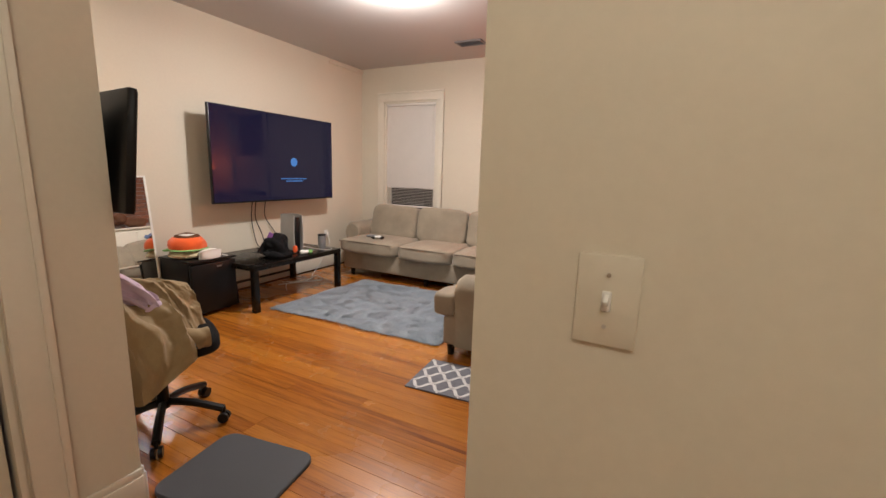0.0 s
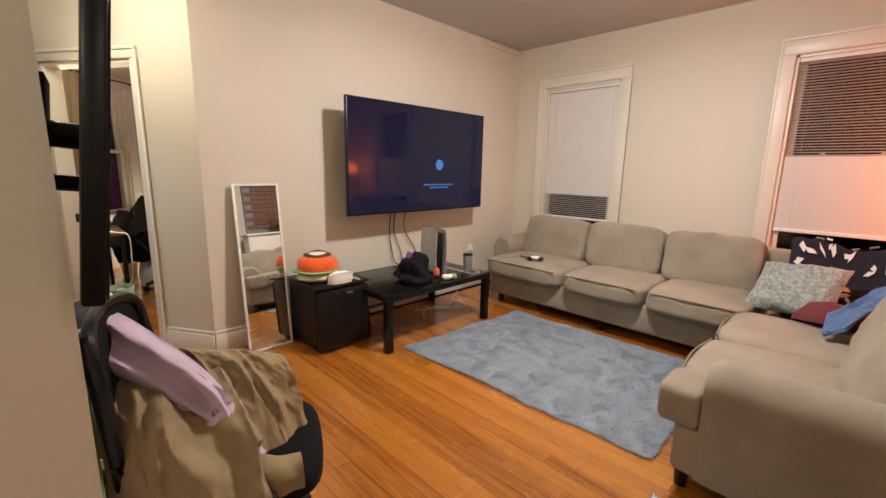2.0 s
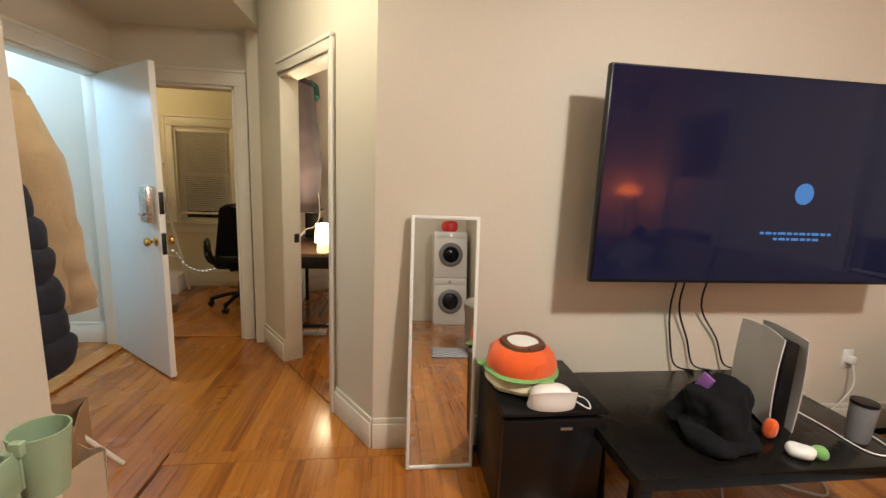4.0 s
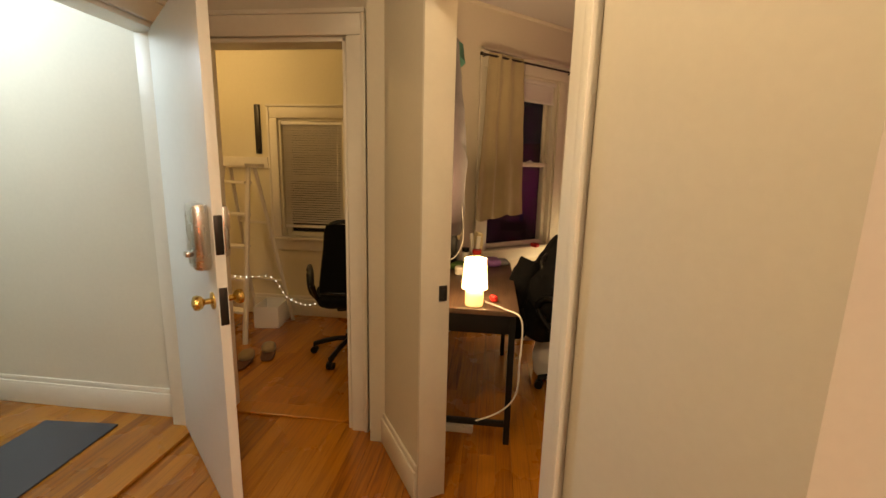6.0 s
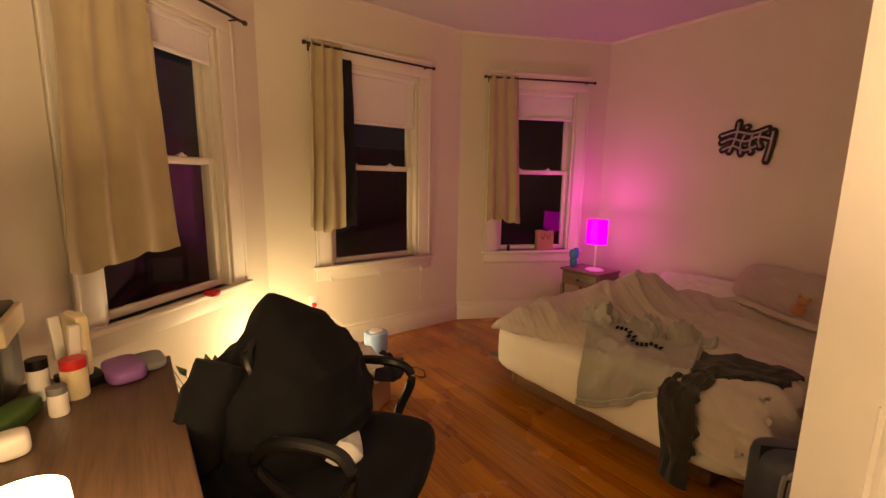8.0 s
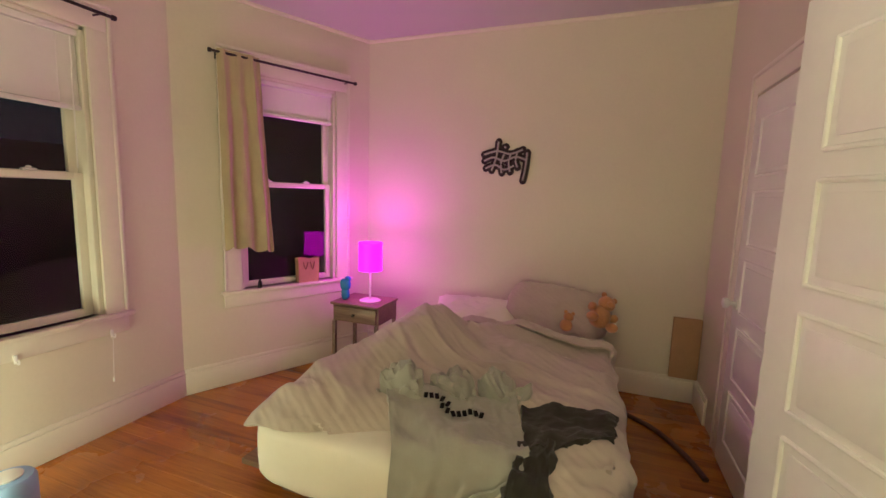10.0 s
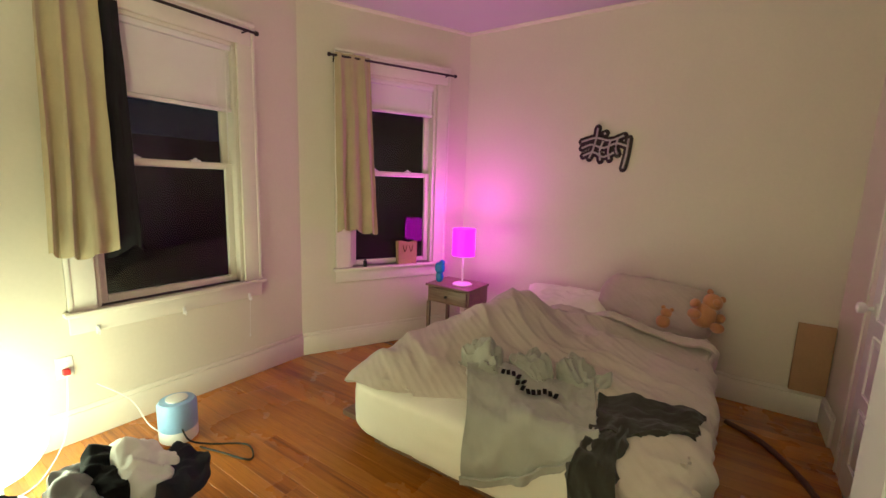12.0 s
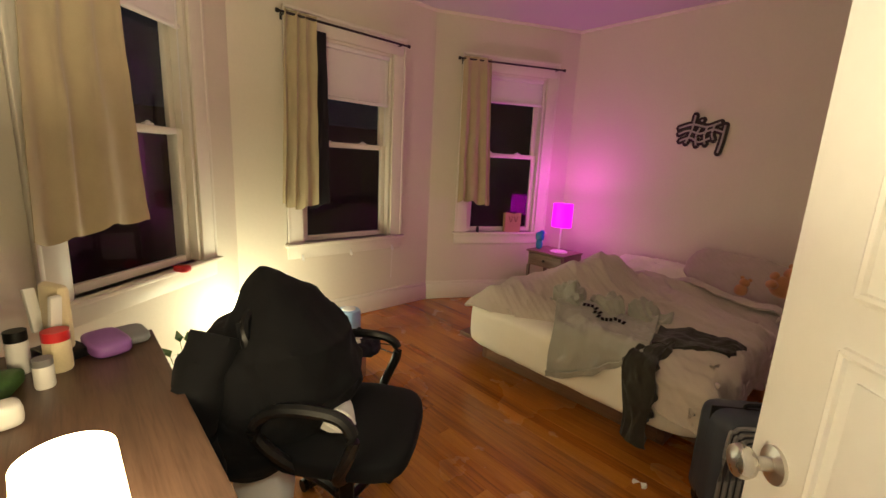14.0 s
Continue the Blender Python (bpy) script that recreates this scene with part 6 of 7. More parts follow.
solo("black_sack", bm, BLACKC, "black cloth sack standing on the bin", "bag", m=pose(0.03, 1.64, 0.0))

# stacked washer and dryer in the nook
def machine(z, label, seam):
    t = thing("washer_dryer", label, "washing machine", (2.08, 3.22, z), 180, "stacked laundry machines")
    bm = B()
    span(bm, -0.30, -0.30, 0.0, 0.30, 0.30, 0.84, 0.015)
    part("body", bm, WHITEP, t)
    bm = B()
    lathe(bm, [(0.17, 0), (0.21, 0.0), (0.22, 0.02), (0.20, 0.035), (0.16, 0.035), (0.15, 0.02)], seg=36)
    bmesh.ops.transform(bm, verts=bm.verts, matrix=pose(0.30, 0, 0.42, 0, 90, 0))
    d = part("door_ring", bm, GREYP, t)
    bm = B()
    lathe(bm, [(0.155, 0.0), (0.14, 0.03), (0.09, 0.05), (0, 0.055)], seg=30)
    bmesh.ops.transform(bm, verts=bm.verts, matrix=pose(0.30, 0, 0.42, 0, 90, 0))
    part("door_glass", bm, SCREEN, d)
    bm = B()
    span(bm, 0.30, -0.28, 0.72, 0.306, 0.28, 0.82, 0.003)
    part("control_panel", bm, WHITEP, t)
    bm = B()
    rod(bm, (0.304, 0.0, 0.77), (0.33, 0.0, 0.77), 0.03, 0.026, 20)
    part("dial", bm, CHROME, t)
machine(0.0, "white front-loading washing machine under the dryer", 1)
machine(0.845, "white tumble dryer stacked on the washing machine", 2)
bm = B()
cushion(bm, (2.0, 3.22, 1.80), (0.3, 0.3, 0.22), n=8, power=3, wrinkle=0.02, seed=3)
solo("red_bag", bm, RED, "crumpled red bag on top of the dryer", "bag")

# ---- hall ----
ct = thing("utility_cart", "pale green three-tier metal utility cart, full of things", "cart", (-2.42, 1.462, 0), 0)
for x in (-0.19, 0.19):
    for y in (-0.075, 0.075):
        bm = B()
        rod(bm, (x, y, 0.05), (x, y, 0.87), 0.010, seg=10)
        part("post", bm, CARTG, ct)
        bm = B()
        rod(bm, (x, y - 0.01, 0.025), (x, y + 0.01, 0.025), 0.024, seg=14)
        part("wheel", bm, BLACKP, ct)
for z in (0.10, 0.44, 0.78):
    bm = B()
    span(bm, -0.20, -0.082, z, 0.20, 0.082, z + 0.008, 0.002)
    tray = part("tray", bm, CARTG, ct)
    for a in ((-0.205, -0.088, -0.197, 0.088), (0.197, -0.088, 0.205, 0.088), (-0.197, -0.088, 0.197, -0.081), (-0.197, 0.081, 0.197, 0.088)):
        bm = B()
        span(bm, a[0], a[1], z, a[2], a[3], z + 0.085, 0.003)
        part("tray_side", bm, CARTG, tray)
cp = thing("hanging_cup", "pale green cup hooked on the cart rail", "cup", (-2.672, 1.548, 0.765))
bm = B()
lathe(bm, [(0.0, -0.03), (0.038, -0.03), (0.052, 0.115), (0.049, 0.115), (0.036, -0.024), (0.0, -0.024)], seg=26)
part("body", bm, CARTG, cp)
bm = B()
span(bm, 0.045, -0.012, 0.09, 0.062, 0.012, 0.12, 0.003)
part("hook", bm, CARTG, cp)
bm = B()
cushion(bm, (-2.42, 1.46, 0.835), (0.34, 0.145, 0.09), (2, 3, 2), n=12, power=3.2, wrinkle=0.014, seed=31)
solo("dark_bag", bm, NAVY, "dark navy bag crammed into the cart's top tray", "bag")
bm = B()
tube(bm, [(-2.56, 1.42, 0.87), (-2.60, 1.45, 0.90), (-2.58, 1.50, 0.89), (-2.50, 1.51, 0.885), (-2.42, 1.48, 0.89)], 0.004, 6)
solo("charger_lead", bm, WHITEP, "white charger cord on the cart", "cord")
for k, (z, m, lab) in enumerate(((0.50, PURPLE, "purple printed packet in the cart"), (0.60, WINE, "dark red packet in the cart"), (0.175, BLACKP, "black box in the cart"))):
    bm = B()
    box(bm, (-2.44 + 0.05 * k, 1.46, z), (0.24, 0.11, 0.09 + 0.02 * k), (3, 4 * k, 3 * k), 0.01)
    solo("packet", bm, m, lab, "packet")

cr = thing("coat_rack", "standing coat rack with coats", "coat rack", (-3.55, 0.72, 0))
bm = B()
rod(bm, (0, 0, 0.05), (0, 0, 1.72), 0.016)
part("pole", bm, TRIM, cr)
for k in range(3):
    a = 2.2 + k * 2.09
    bm = B()
    rod(bm, (0, 0, 0.55), (0.36 * math.cos(a), 0.36 * math.sin(a), 0.005), 0.011)
    part("leg", bm, TRIM, cr)
for k in range(4):
    a = 0.5 + k * 1.57
    bm = B()
    tube(bm, [(0, 0, 1.6), (0.08 * math.cos(a), 0.08 * math.sin(a), 1.62), (0.12 * math.cos(a), 0.12 * math.sin(a), 1.70)], 0.008, 6, 3)
    part("peg", bm, TRIM, cr)
bm = B()
TAN = surface("tan_fleece", (0.42, 0.30, 0.17), 0.95, vary=0.15, scale=12, grain=160, bump=0.2, sheen=0.3)
tc = thing("tan_coat", "tan fleece coat hanging on the coat rack", "coat", (-0.02, 0.0, 0))
heap(bm, [(1.70, -3.58, 0.78, 0.03, 0.03), (1.66, -3.58, 0.80, 0.10, 0.09), (1.45, -3.62, 0.82, 0.15, 0.13), (1.1, -3.66, 0.81, 0.17, 0.14), (0.84, -3.68, 0.80, 0.18, 0.14), (0.80, -3.68, 0.80, 0.16, 0.12)], wrinkle=0.018, folds=5, seed=41)
part("body", bm, TAN, tc)
bm = B()
limb(bm, [(-3.58, 0.84, 1.58), (-3.63, 0.87, 1.40), (-3.68, 0.89, 1.10), (-3.72, 0.90, 0.79)], 0.075, 0.07, 2)
part("sleeve", bm, TAN, tc)
bm = B()
limb(bm, [(-3.64, 0.82, 1.67), (-3.57, 0.85, 1.69), (-3.51, 0.79, 1.67)], 0.04, 0.035, 9)
part("collar", bm, TAN, tc)
np_ = thing("navy_puffer", "navy quilted puffer jacket hanging on the coat rack", "jacket")
for k in range(8):
    z = 1.50 - 0.118 * k
    g = min(1.0, 0.62 + 0.12 * k)
    bm = B()
    cushion(bm, (-3.40 - 0.011 * k, 0.85 + 0.007 * k, z), (0.27 * g, 0.23 * g, 0.18), n=10, power=3.4, wrinkle=0.014, seed=40 + k)
    part("quilted_band", bm, NAVY, np_)
def paper_bag(at, rz, w, d, h, label, mat):
    t = thing("paper_bag", label, "paper bag", at, rz, "paper bags")
    for sx in (-1, 1):
        bm = B()
        sheet(bm, lambda u, v: Vector((sx * w / 2 * (1 + 0.06 * v), d * (u - 0.5), h * v + 0.008 * math.sin(u * 9) * v)), 8, 8, 0.003)
        part("side", bm, mat, t)
        bm = B()
        sheet(bm, lambda u, v: Vector((w * (u - 0.5), sx * d / 2 * (1 - 0.12 * math.sin(math.pi * u) * v), h * v + 0.008 * math.sin(u * 7) * v)), 8, 8, 0.003)
        part("face", bm, mat, t)
    bm = B()
    span(bm, -w / 2, -d / 2, 0, w / 2, d / 2, 0.004)
    part("bottom", bm, mat, t)
    return t
paper_bag((-3.60, 0.86, 0), 25, 0.30, 0.18, 0.34, "brown paper shopping bag under the coats", PAPERB)
paper_bag((-3.40, 0.97, 0), -15, 0.30, 0.17, 0.24, "pale paper bag on the hall floor", surface("pale_paper", (0.60, 0.48, 0.34), 0.8, vary=0.1, scale=9, grain=80))
bm = B()
box(bm, (-4.85, -0.42, 0.006), (0.60, 0.42, 0.012), (0, 0, 4), 0.004)
solo("door_mat", bm, FOAM, "dark door mat in the outer corridor", "mat")

# ---- back room ----
ld = thing("step_ladder", "white wooden step ladder standing open", "ladder", (-6.62, -0.36, 0), 78)
for s in (-1, 1):
    bm = B()
    rod(bm, (0.24 * s, -0.28, 0.0), (0.13 * s, -0.02, 1.44), 0.022, seg=8)
    part("front_rail", bm, TRIM, ld)
    bm = B()
    rod(bm, (0.22 * s, 0.34, 0.0), (0.13 * s, 0.05, 1.42), 0.017, seg=8)
    part("rear_rail", bm, TRIM, ld)
for k in range(5):
    z = 0.26 + 0.26 * k
    f = z / 1.44
    w = 0.24 - 0.11 * f
    bm = B()
    span(bm, -w, -0.28 + 0.26 * f - 0.04, z - 0.01, w, -0.28 + 0.26 * f + 0.045, z + 0.012, 0.003)
    part("tread", bm, TRIM, ld)
for z in (0.4, 0.95):
    f = z / 1.42
    bm = B()
    rod(bm, (-(0.22 - 0.09 * f), 0.34 - 0.29 * f, z), (0.22 - 0.09 * f, 0.34 - 0.29 * f, z), 0.011, seg=8)
    part("rear_bar", bm, TRIM, ld)
bm = B()
span(bm, -0.17, -0.10, 1.43, 0.17, 0.12, 1.455, 0.004)
part("top_step", bm, TRIM, ld)
sl = thing("string_lights", "string of small white lights draped on the ladder and chair", "string lights")
line = smooth_line([(-6.40, -0.52, 0.54), (-6.40, -0.385, 0.545), (-6.38, -0.19, 0.545), (-6.38, 0.025, 0.555), (-6.38, 0.15, 0.40), (-6.38, 0.306, 0.34), (-6.36, 0.467, 0.395), (-6.34, 0.557, 0.505), (-6.32, 0.62, 0.64)], 8)
bm = B()
tube(bm, line, 0.002, 5, 1)
part("wire", bm, WHITEP, sl)
for k in range(0, len(line) - 1, 2):
    bm = B()
    lathe(bm, [(0.0, -0.005), (0.004, -0.002), (0.004, 0.003), (0.0, 0.006)], line[k], 8)
    part("bulb", bm, LEDG, sl, "tiny white lit bulb")
bx = thing("storage_box", "white plastic storage box with clutter", "box", (-6.80, -0.22, 0), 8)
bm = B()
for a in ((-0.15, -0.11, -0.14, 0.11), (0.14, -0.11, 0.15, 0.11), (-0.14, -0.11, 0.14, -0.10), (-0.14, 0.10, 0.14, 0.11)):
    span(bm, a[0], a[1], 0, a[2], a[3], 0.20, 0.003)
span(bm, -0.14, -0.10, 0, 0.14, 0.10, 0.008)
part("body", bm, WHITEP, bx)
for k, (x, y) in enumerate(((-5.98, 0.0), (-6.14, 0.10))):
    sp = thing("slipper", "brown slipper lying on the floor", "slipper", (x, y, 0), 100 + 15 * k, "pair of slippers")
    bm = B()
    cushion(bm, (0, 0, 0.012), (0.10, 0.26, 0.024), n=8, power=3)
    part("sole", bm, BROWNP, sp)
    bm = B()
    cushion(bm, (0, 0.05, 0.045), (0.105, 0.15, 0.065), n=8, power=2.4)
    part("upper", bm, KHAKI, sp)
bm = B()
span(bm, -7.05, -0.43, 1.55, -7.03, -0.38, 1.99, 0.004)
span(bm, -7.03, -0.42, 1.58, -7.015, -0.39, 1.60, 0.003)
solo("wall_bracket", bm, BRONZE, "narrow dark metal bracket on the wall", "bracket")
bm = B()
span(bm, -7.05, -1.4, 1.42, -7.028, -0.32, 1.52, 0.004)
solo("picture_rail", bm, TRIM, "painted wooden rail along the back room wall", "trim", "structure")

# ---- bedroom ----
def shirt(u, v):
    a = Vector((-6.10, 4.06, 0)).lerp(Vector((-5.54, 4.25, 0)), u)
    b = Vector((-5.92, 3.76, 0)).lerp(Vector((-5.40, 3.78, 0)), u)
    flat, hang = (b - a).length, 0.33 - 0.24 * u + 0.02 * math.sin(6 * u)
    s = (flat + hang) * v
    run, drop = bent(s, flat - 0.03, 0.06)
    d = (b - a).normalized()
    p = a + d * run
    over = min(1.0, drop * 5)
    fold = noise.noise(Vector((u * 4.2 + 0.5 * v, v * 1.6, 5.0)))
    fine = noise.fractal(Vector((u * 7, v * 5, 2.0)), 1.0, 2.0, 3)
    z = max(bed_top(p.x, p.y), 0.53) + 0.026 - drop + 0.034 * fold * (1 - over) + 0.014 * fine
    out = over * (0.024 + 0.055 * fold + 0.014 * fine)
    hem = 0.015 * max(0.0, v - 0.90) / 0.10
    return Vector((p.x + 0.02 * over * math.sin(5 * u), p.y - out + hem, z))
sw = thing("sweatshirt", "sage green sweatshirt thrown over the foot of the bed", "sweatshirt")
bm = B()
sheet(bm, shirt, 70, 80, 0.018)
part("torso", bm, SAGE, sw)
def hem_band(u, v):
    return shirt(u, 0.935 + 0.06 * v) + Vector((0, -0.009, 0.004))
bm = B()
sheet(bm, hem_band, 60, 5, 0.010)
part("hem_band", bm, SAGE, sw, "ribbed hem")
for x, y, rx, ry, h, k in ((-6.03, 4.10, 0.13, 0.10, 0.095, 31), (-5.80, 4.20, 0.12, 0.07, 0.06, 37), (-5.58, 4.26, 0.11, 0.07, 0.06, 41)):
    z = bed_top(x, y) + 0.005
    bm = B()
    heap(bm, [(z + h, x, y, 0.02, 0.02), (z + h * 0.95, x, y, rx * 0.45, ry * 0.45), (z + h * 0.65, x, y, rx * 0.8, ry * 0.8), (z + h * 0.2, x, y, rx, ry), (z - 0.06, x, y, rx, ry)], wrinkle=0.05, folds=16, seed=k, seg=64)
    part("sleeve", bm, SAGE, sw, "bunched sleeve")
rng = random.Random(12)
for row, (u0, v0, count) in enumerate(((0.30, 0.15, 5), (0.42, 0.24, 8))):
    for k in range(count):
        u, v = u0 + 0.042 * k, v0 + 0.012 * k
        p = shirt(u, v)
        bm = B()
        box(bm, (p.x, p.y, p.z + 0.016), (0.017, 0.034, 0.005), (8, 0, 18 + rng.uniform(-24, 24)), 0.001, 1)
        part("letter_bar", bm, BLACKC, sw, "black unreadable printed mark", smooth=False)
def trousers(u, v):
    p = Vector((-5.50, 4.19, 0)).lerp(Vector((-5.10, 4.24, 0)), u).lerp(Vector((-5.43, 3.84, 0)).lerp(Vector((-5.13, 4.06, 0)), u), v)
    z = bed_top(p.x, p.y) + 0.018 + 0.016 * noise.fractal(Vector((u * 4, v * 3, 9)), 1.0, 2.0, 4)
    return Vector((p.x + 0.012 * noise.noise(Vector((v * 6, u, 2))), p.y + 0.03 * noise.noise(Vector((u * 5, v, 4))), z))
tr_ = thing("trousers", "dark olive trousers lying over the bed", "trousers")
bm = B()
sheet(bm, trousers, 40, 36, 0.026)
part("seat_part", bm, OLIVE, tr_)
def leg_fall(u, v):
    run, drop = bent(0.66 * v, 0.20, 0.06)
    y = 3.96 - run
    x = -5.47 + 0.135 * u + 0.03 * v + 0.012 * math.sin(9 * v + 3 * u)
    z = max(bed_top(x, max(y, 3.76)), 0.53) + 0.020 - drop
    f = 0.014 * noise.fractal(Vector((u * 4, v * 7, 2)), 1.0, 2.0, 3)
    return Vector((x, y - 0.035 - 0.02 * math.sin(math.pi * u) * min(1, drop * 6) - f, max(z + f, 0.03)))
bm = B()
sheet(bm, leg_fall, 18, 50, 0.030)
part("trouser_leg", bm, OLIVE, tr_)

td = thing("teddy_bear", "tan plush bear sitting against the pillow", "plush toy", (-5.20, 5.46, 0.56), 0)
bm = B()
for c, s in (((0, 0, 0.09), (0.17, 0.14, 0.18)), ((0.0, -0.02, 0.21), (0.13, 0.12, 0.12)), ((-0.05, -0.02, 0.265), (0.045, 0.03, 0.045)), ((0.05, -0.02, 0.265), (0.045, 0.03, 0.045)), ((-0.09, -0.07, 0.04), (0.08, 0.12, 0.07)), ((0.09, -0.07, 0.04), (0.08, 0.12, 0.07)), ((-0.10, -0.02, 0.13), (0.06, 0.09, 0.07)), ((0.10, -0.02, 0.13), (0.06, 0.09, 0.07)), ((0, -0.085, 0.195), (0.06, 0.05, 0.05))):
    cushion(bm, c, s, n=6, power=2.2, wrinkle=0.006)
bmesh.ops.transform(bm, verts=bm.verts, matrix=pose(0, 0, 0.035, -24, 30, 18) @ Matrix.Scale(0.88, 4))
part("plush_body", bm, TEDDY, td)
bm = B()
for c, s in (((0, 0, 0.05), (0.10, 0.09, 0.10)), ((0.0, -0.01, 0.12), (0.08, 0.07, 0.07)), ((-0.03, -0.01, 0.155), (0.03, 0.02, 0.03)), ((0.03, -0.01, 0.155), (0.03, 0.02, 0.03))):
    cushion(bm, c, s, n=6, power=2.2, wrinkle=0.005)
solo("small_plush", bm, TEDDY, "small tan plush toy on the bed", "plush toy", m=pose(-5.40, 5.36, 0.565, -20, 14, 10) @ Matrix.Scale(0.85, 4))

sg = thing("wall_sign", "black cut-out wall sign with pale scrawled strokes", "wall sign", (-5.975, 5.835, 1.765), 0)
strokes = [[(-0.19, 0.055), (-0.07, 0.085), (0.05, 0.06), (0.16, 0.095)], [(-0.06, 0.165), (-0.075, 0.03), (-0.115, -0.085)], [(-0.185, 0.0), (-0.10, 0.03), (0.0, 0.0), (0.10, 0.035), (0.19, 0.01)],
           [(-0.17, -0.065), (-0.08, -0.035), (0.0, -0.075), (0.09, -0.04)], [(-0.005, 0.055), (-0.03, -0.02), (-0.02, -0.105)], [(0.055, 0.06), (0.04, -0.02), (0.055, -0.095)], [(0.115, 0.08), (0.10, 0.0), (0.12, -0.055)],
           [(0.20, 0.07), (0.19, -0.06), (0.172, -0.17)], [(-0.005, 0.115), (0.01, 0.12)]]
strokes = [[(0.90 * x, 0.92 * z) for x, z in st] for st in strokes]
bm = B()
for k, st in enumerate(strokes):
    pts = [(x, -0.010 - 0.0004 * k, z) for x, z in st]
    tube(bm, pts, 0.030, 10, 5)
    for q in (pts[0], pts[-1]):
        lathe(bm, [(0.0, -0.030), (0.018, -0.024), (0.030, 0.0), (0.018, 0.024), (0.0, 0.030)], q, 12)
for v in bm.verts:
    v.co.y = max(-0.018, min(-0.001, -0.010 + (v.co.y + 0.010) * 0.35))
part("backing", bm, surface("sign_dark_wood", (0.022, 0.014, 0.011), 0.7, vary=0.3, scale=12, grain=90), sg, "matt dark backing")
SIGNP = surface("sign_grey_paint", (0.40, 0.36, 0.34), 0.6, vary=0.15, scale=20, grain=90)
for st in strokes:
    bm = B()
    tube(bm, [(x, -0.019, z) for x, z in st], 0.008, 8, 5)
    part("stroke", bm, SIGNP, sg, "pale painted stroke")

hm = thing("humidifier", "sky blue round humidifier with a white foot", "humidifier", (-7.52, 3.34, 0))
bm = B()
lathe(bm, [(0.085, 0), (0.095, 0.01), (0.095, 0.06), (0.09, 0.07)], seg=32)
part("foot", bm, WHITEP, hm)
bm = B()
lathe(bm, [(0.092, 0.07), (0.096, 0.08), (0.096, 0.21), (0.085, 0.225), (0.05, 0.228)], seg=32)
part("tank", bm, BLUEP, hm)
bm = B()
lathe(bm, [(0.052, 0.226), (0.055, 0.235), (0.03, 0.242), (0.0, 0.24)], seg=24)
part("nozzle", bm, WHITEP, hm)
bm = B()
tube(bm, [(-7.44, 3.32, 0.1), (-7.38, 3.33, 0.04), (-7.32, 3.40, 0.006), (-7.15, 3.52, 0.006), (-7.02, 3.46, 0.006), (-7.2, 3.40, 0.006), (-7.33, 3.36, 0.006)], 0.005, 6)
solo("power_lead", bm, BLACKP, "black cord looped on the bedroom floor", "cord")
bm = B()
box(bm, (-7.42, 3.04, 0.05), (0.30, 0.24, 0.06), (3, 4, 22), 0.012)
solo("white_scale", bm, WHITEP, "flat white plastic box on the floor", "box")
cb = thing("cardboard_box", "open cardboard box piled with laundry", "box", (-6.98, 2.92, 0), 30)
bm = B()
for a in ((-0.17, -0.13, -0.164, 0.13), (0.164, -0.13, 0.17, 0.13), (-0.164, -0.13, 0.164, -0.124), (-0.164, 0.124, 0.164, 0.13)):
    span(bm, a[0], a[1], 0, a[2], a[3], 0.24, 0.001)
span(bm, -0.164, -0.124, 0, 0.164, 0.124, 0.006)
part("carton", bm, PAPERB, cb)
for k, (m, c, lab) in enumerate(((WHITEC, (-6.93, 2.96), "white cloth in the laundry pile"), (BLACKC, (-7.0, 2.88), "black cloth in the laundry pile"), (GREYP, (-7.04, 2.80), "grey cloth in the laundry pile"), (NAVY, (-6.86, 3.04), "navy cloth hanging off the laundry pile"))):
    bm = B()
    heap(bm, [(0.345 - 0.015 * k, c[0], c[1], 0.03, 0.03), (0.33 - 0.015 * k, c[0], c[1], 0.09, 0.07), (0.28, c[0], c[1], 0.14, 0.10), (0.22, c[0], c[1], 0.15, 0.11)], wrinkle=0.034, folds=12, seed=50 + k)
    solo("laundry", bm, m, lab, "laundry", group="laundry pile")
outlet("power_outlet", (-7.914, 2.98, 0.43), -90, "white wall outlet with red plug under the window")
bm = B()
span(bm, -7.908, 2.965, 0.395, -7.875, 2.995, 0.425, 0.004)
solo("red_plug", bm, RED, "small red plug in the outlet", "plug")
bm = B()
tube(bm, [(-7.88, 2.98, 0.40), (-7.84, 2.96, 0.25), (-7.80, 2.92, 0.08), (-7.66, 2.80, 0.006), (-7.58, 2.70, 0.01)], 0.0035, 6)
tube(bm, [(-7.89, 3.10, 0.30), (-7.80, 3.22, 0.18), (-7.70, 3.26, 0.05), (-7.56, 3.28, 0.03)], 0.0035, 6)
solo("power_lead", bm, WHITEP, "thin white cords running down from the outlet", "cord")
for y in (3.13, 3.57, 4.01):
    bm = B()
    span(bm, -7.896, y - 0.008, 0.58, -7.888, y + 0.008, 0.625, 0.002)
    tube(bm, [(-7.888, y, 0.59), (-7.872, y, 0.58), (-7.864, y, 0.592), (-7.868, y, 0.605)], 0.004, 6, 3)
    solo("cord_hook", bm, WHITEP, "small white adhesive hook under the window", "hook", group="adhesive hooks")
bm = B()
rod(bm, (-7.87, 3.99, 0.33), (-7.87, 4.0, 0.59), 0.0015, seg=5)
lathe(bm, [(0.0, -0.012), (0.006, -0.008), (0.004, 0.012), (0.0, 0.014)], (-7.87, 3.99, 0.325), 10)
solo("blind_pull", bm, WHITEP, "thin blind cord with a small white pull", "cord")
def on_c(s, y, z):
    return frame_of(*BAY_C) @ Vector((s, y, z))
p = on_c(0.60, 0.0, 0.72)
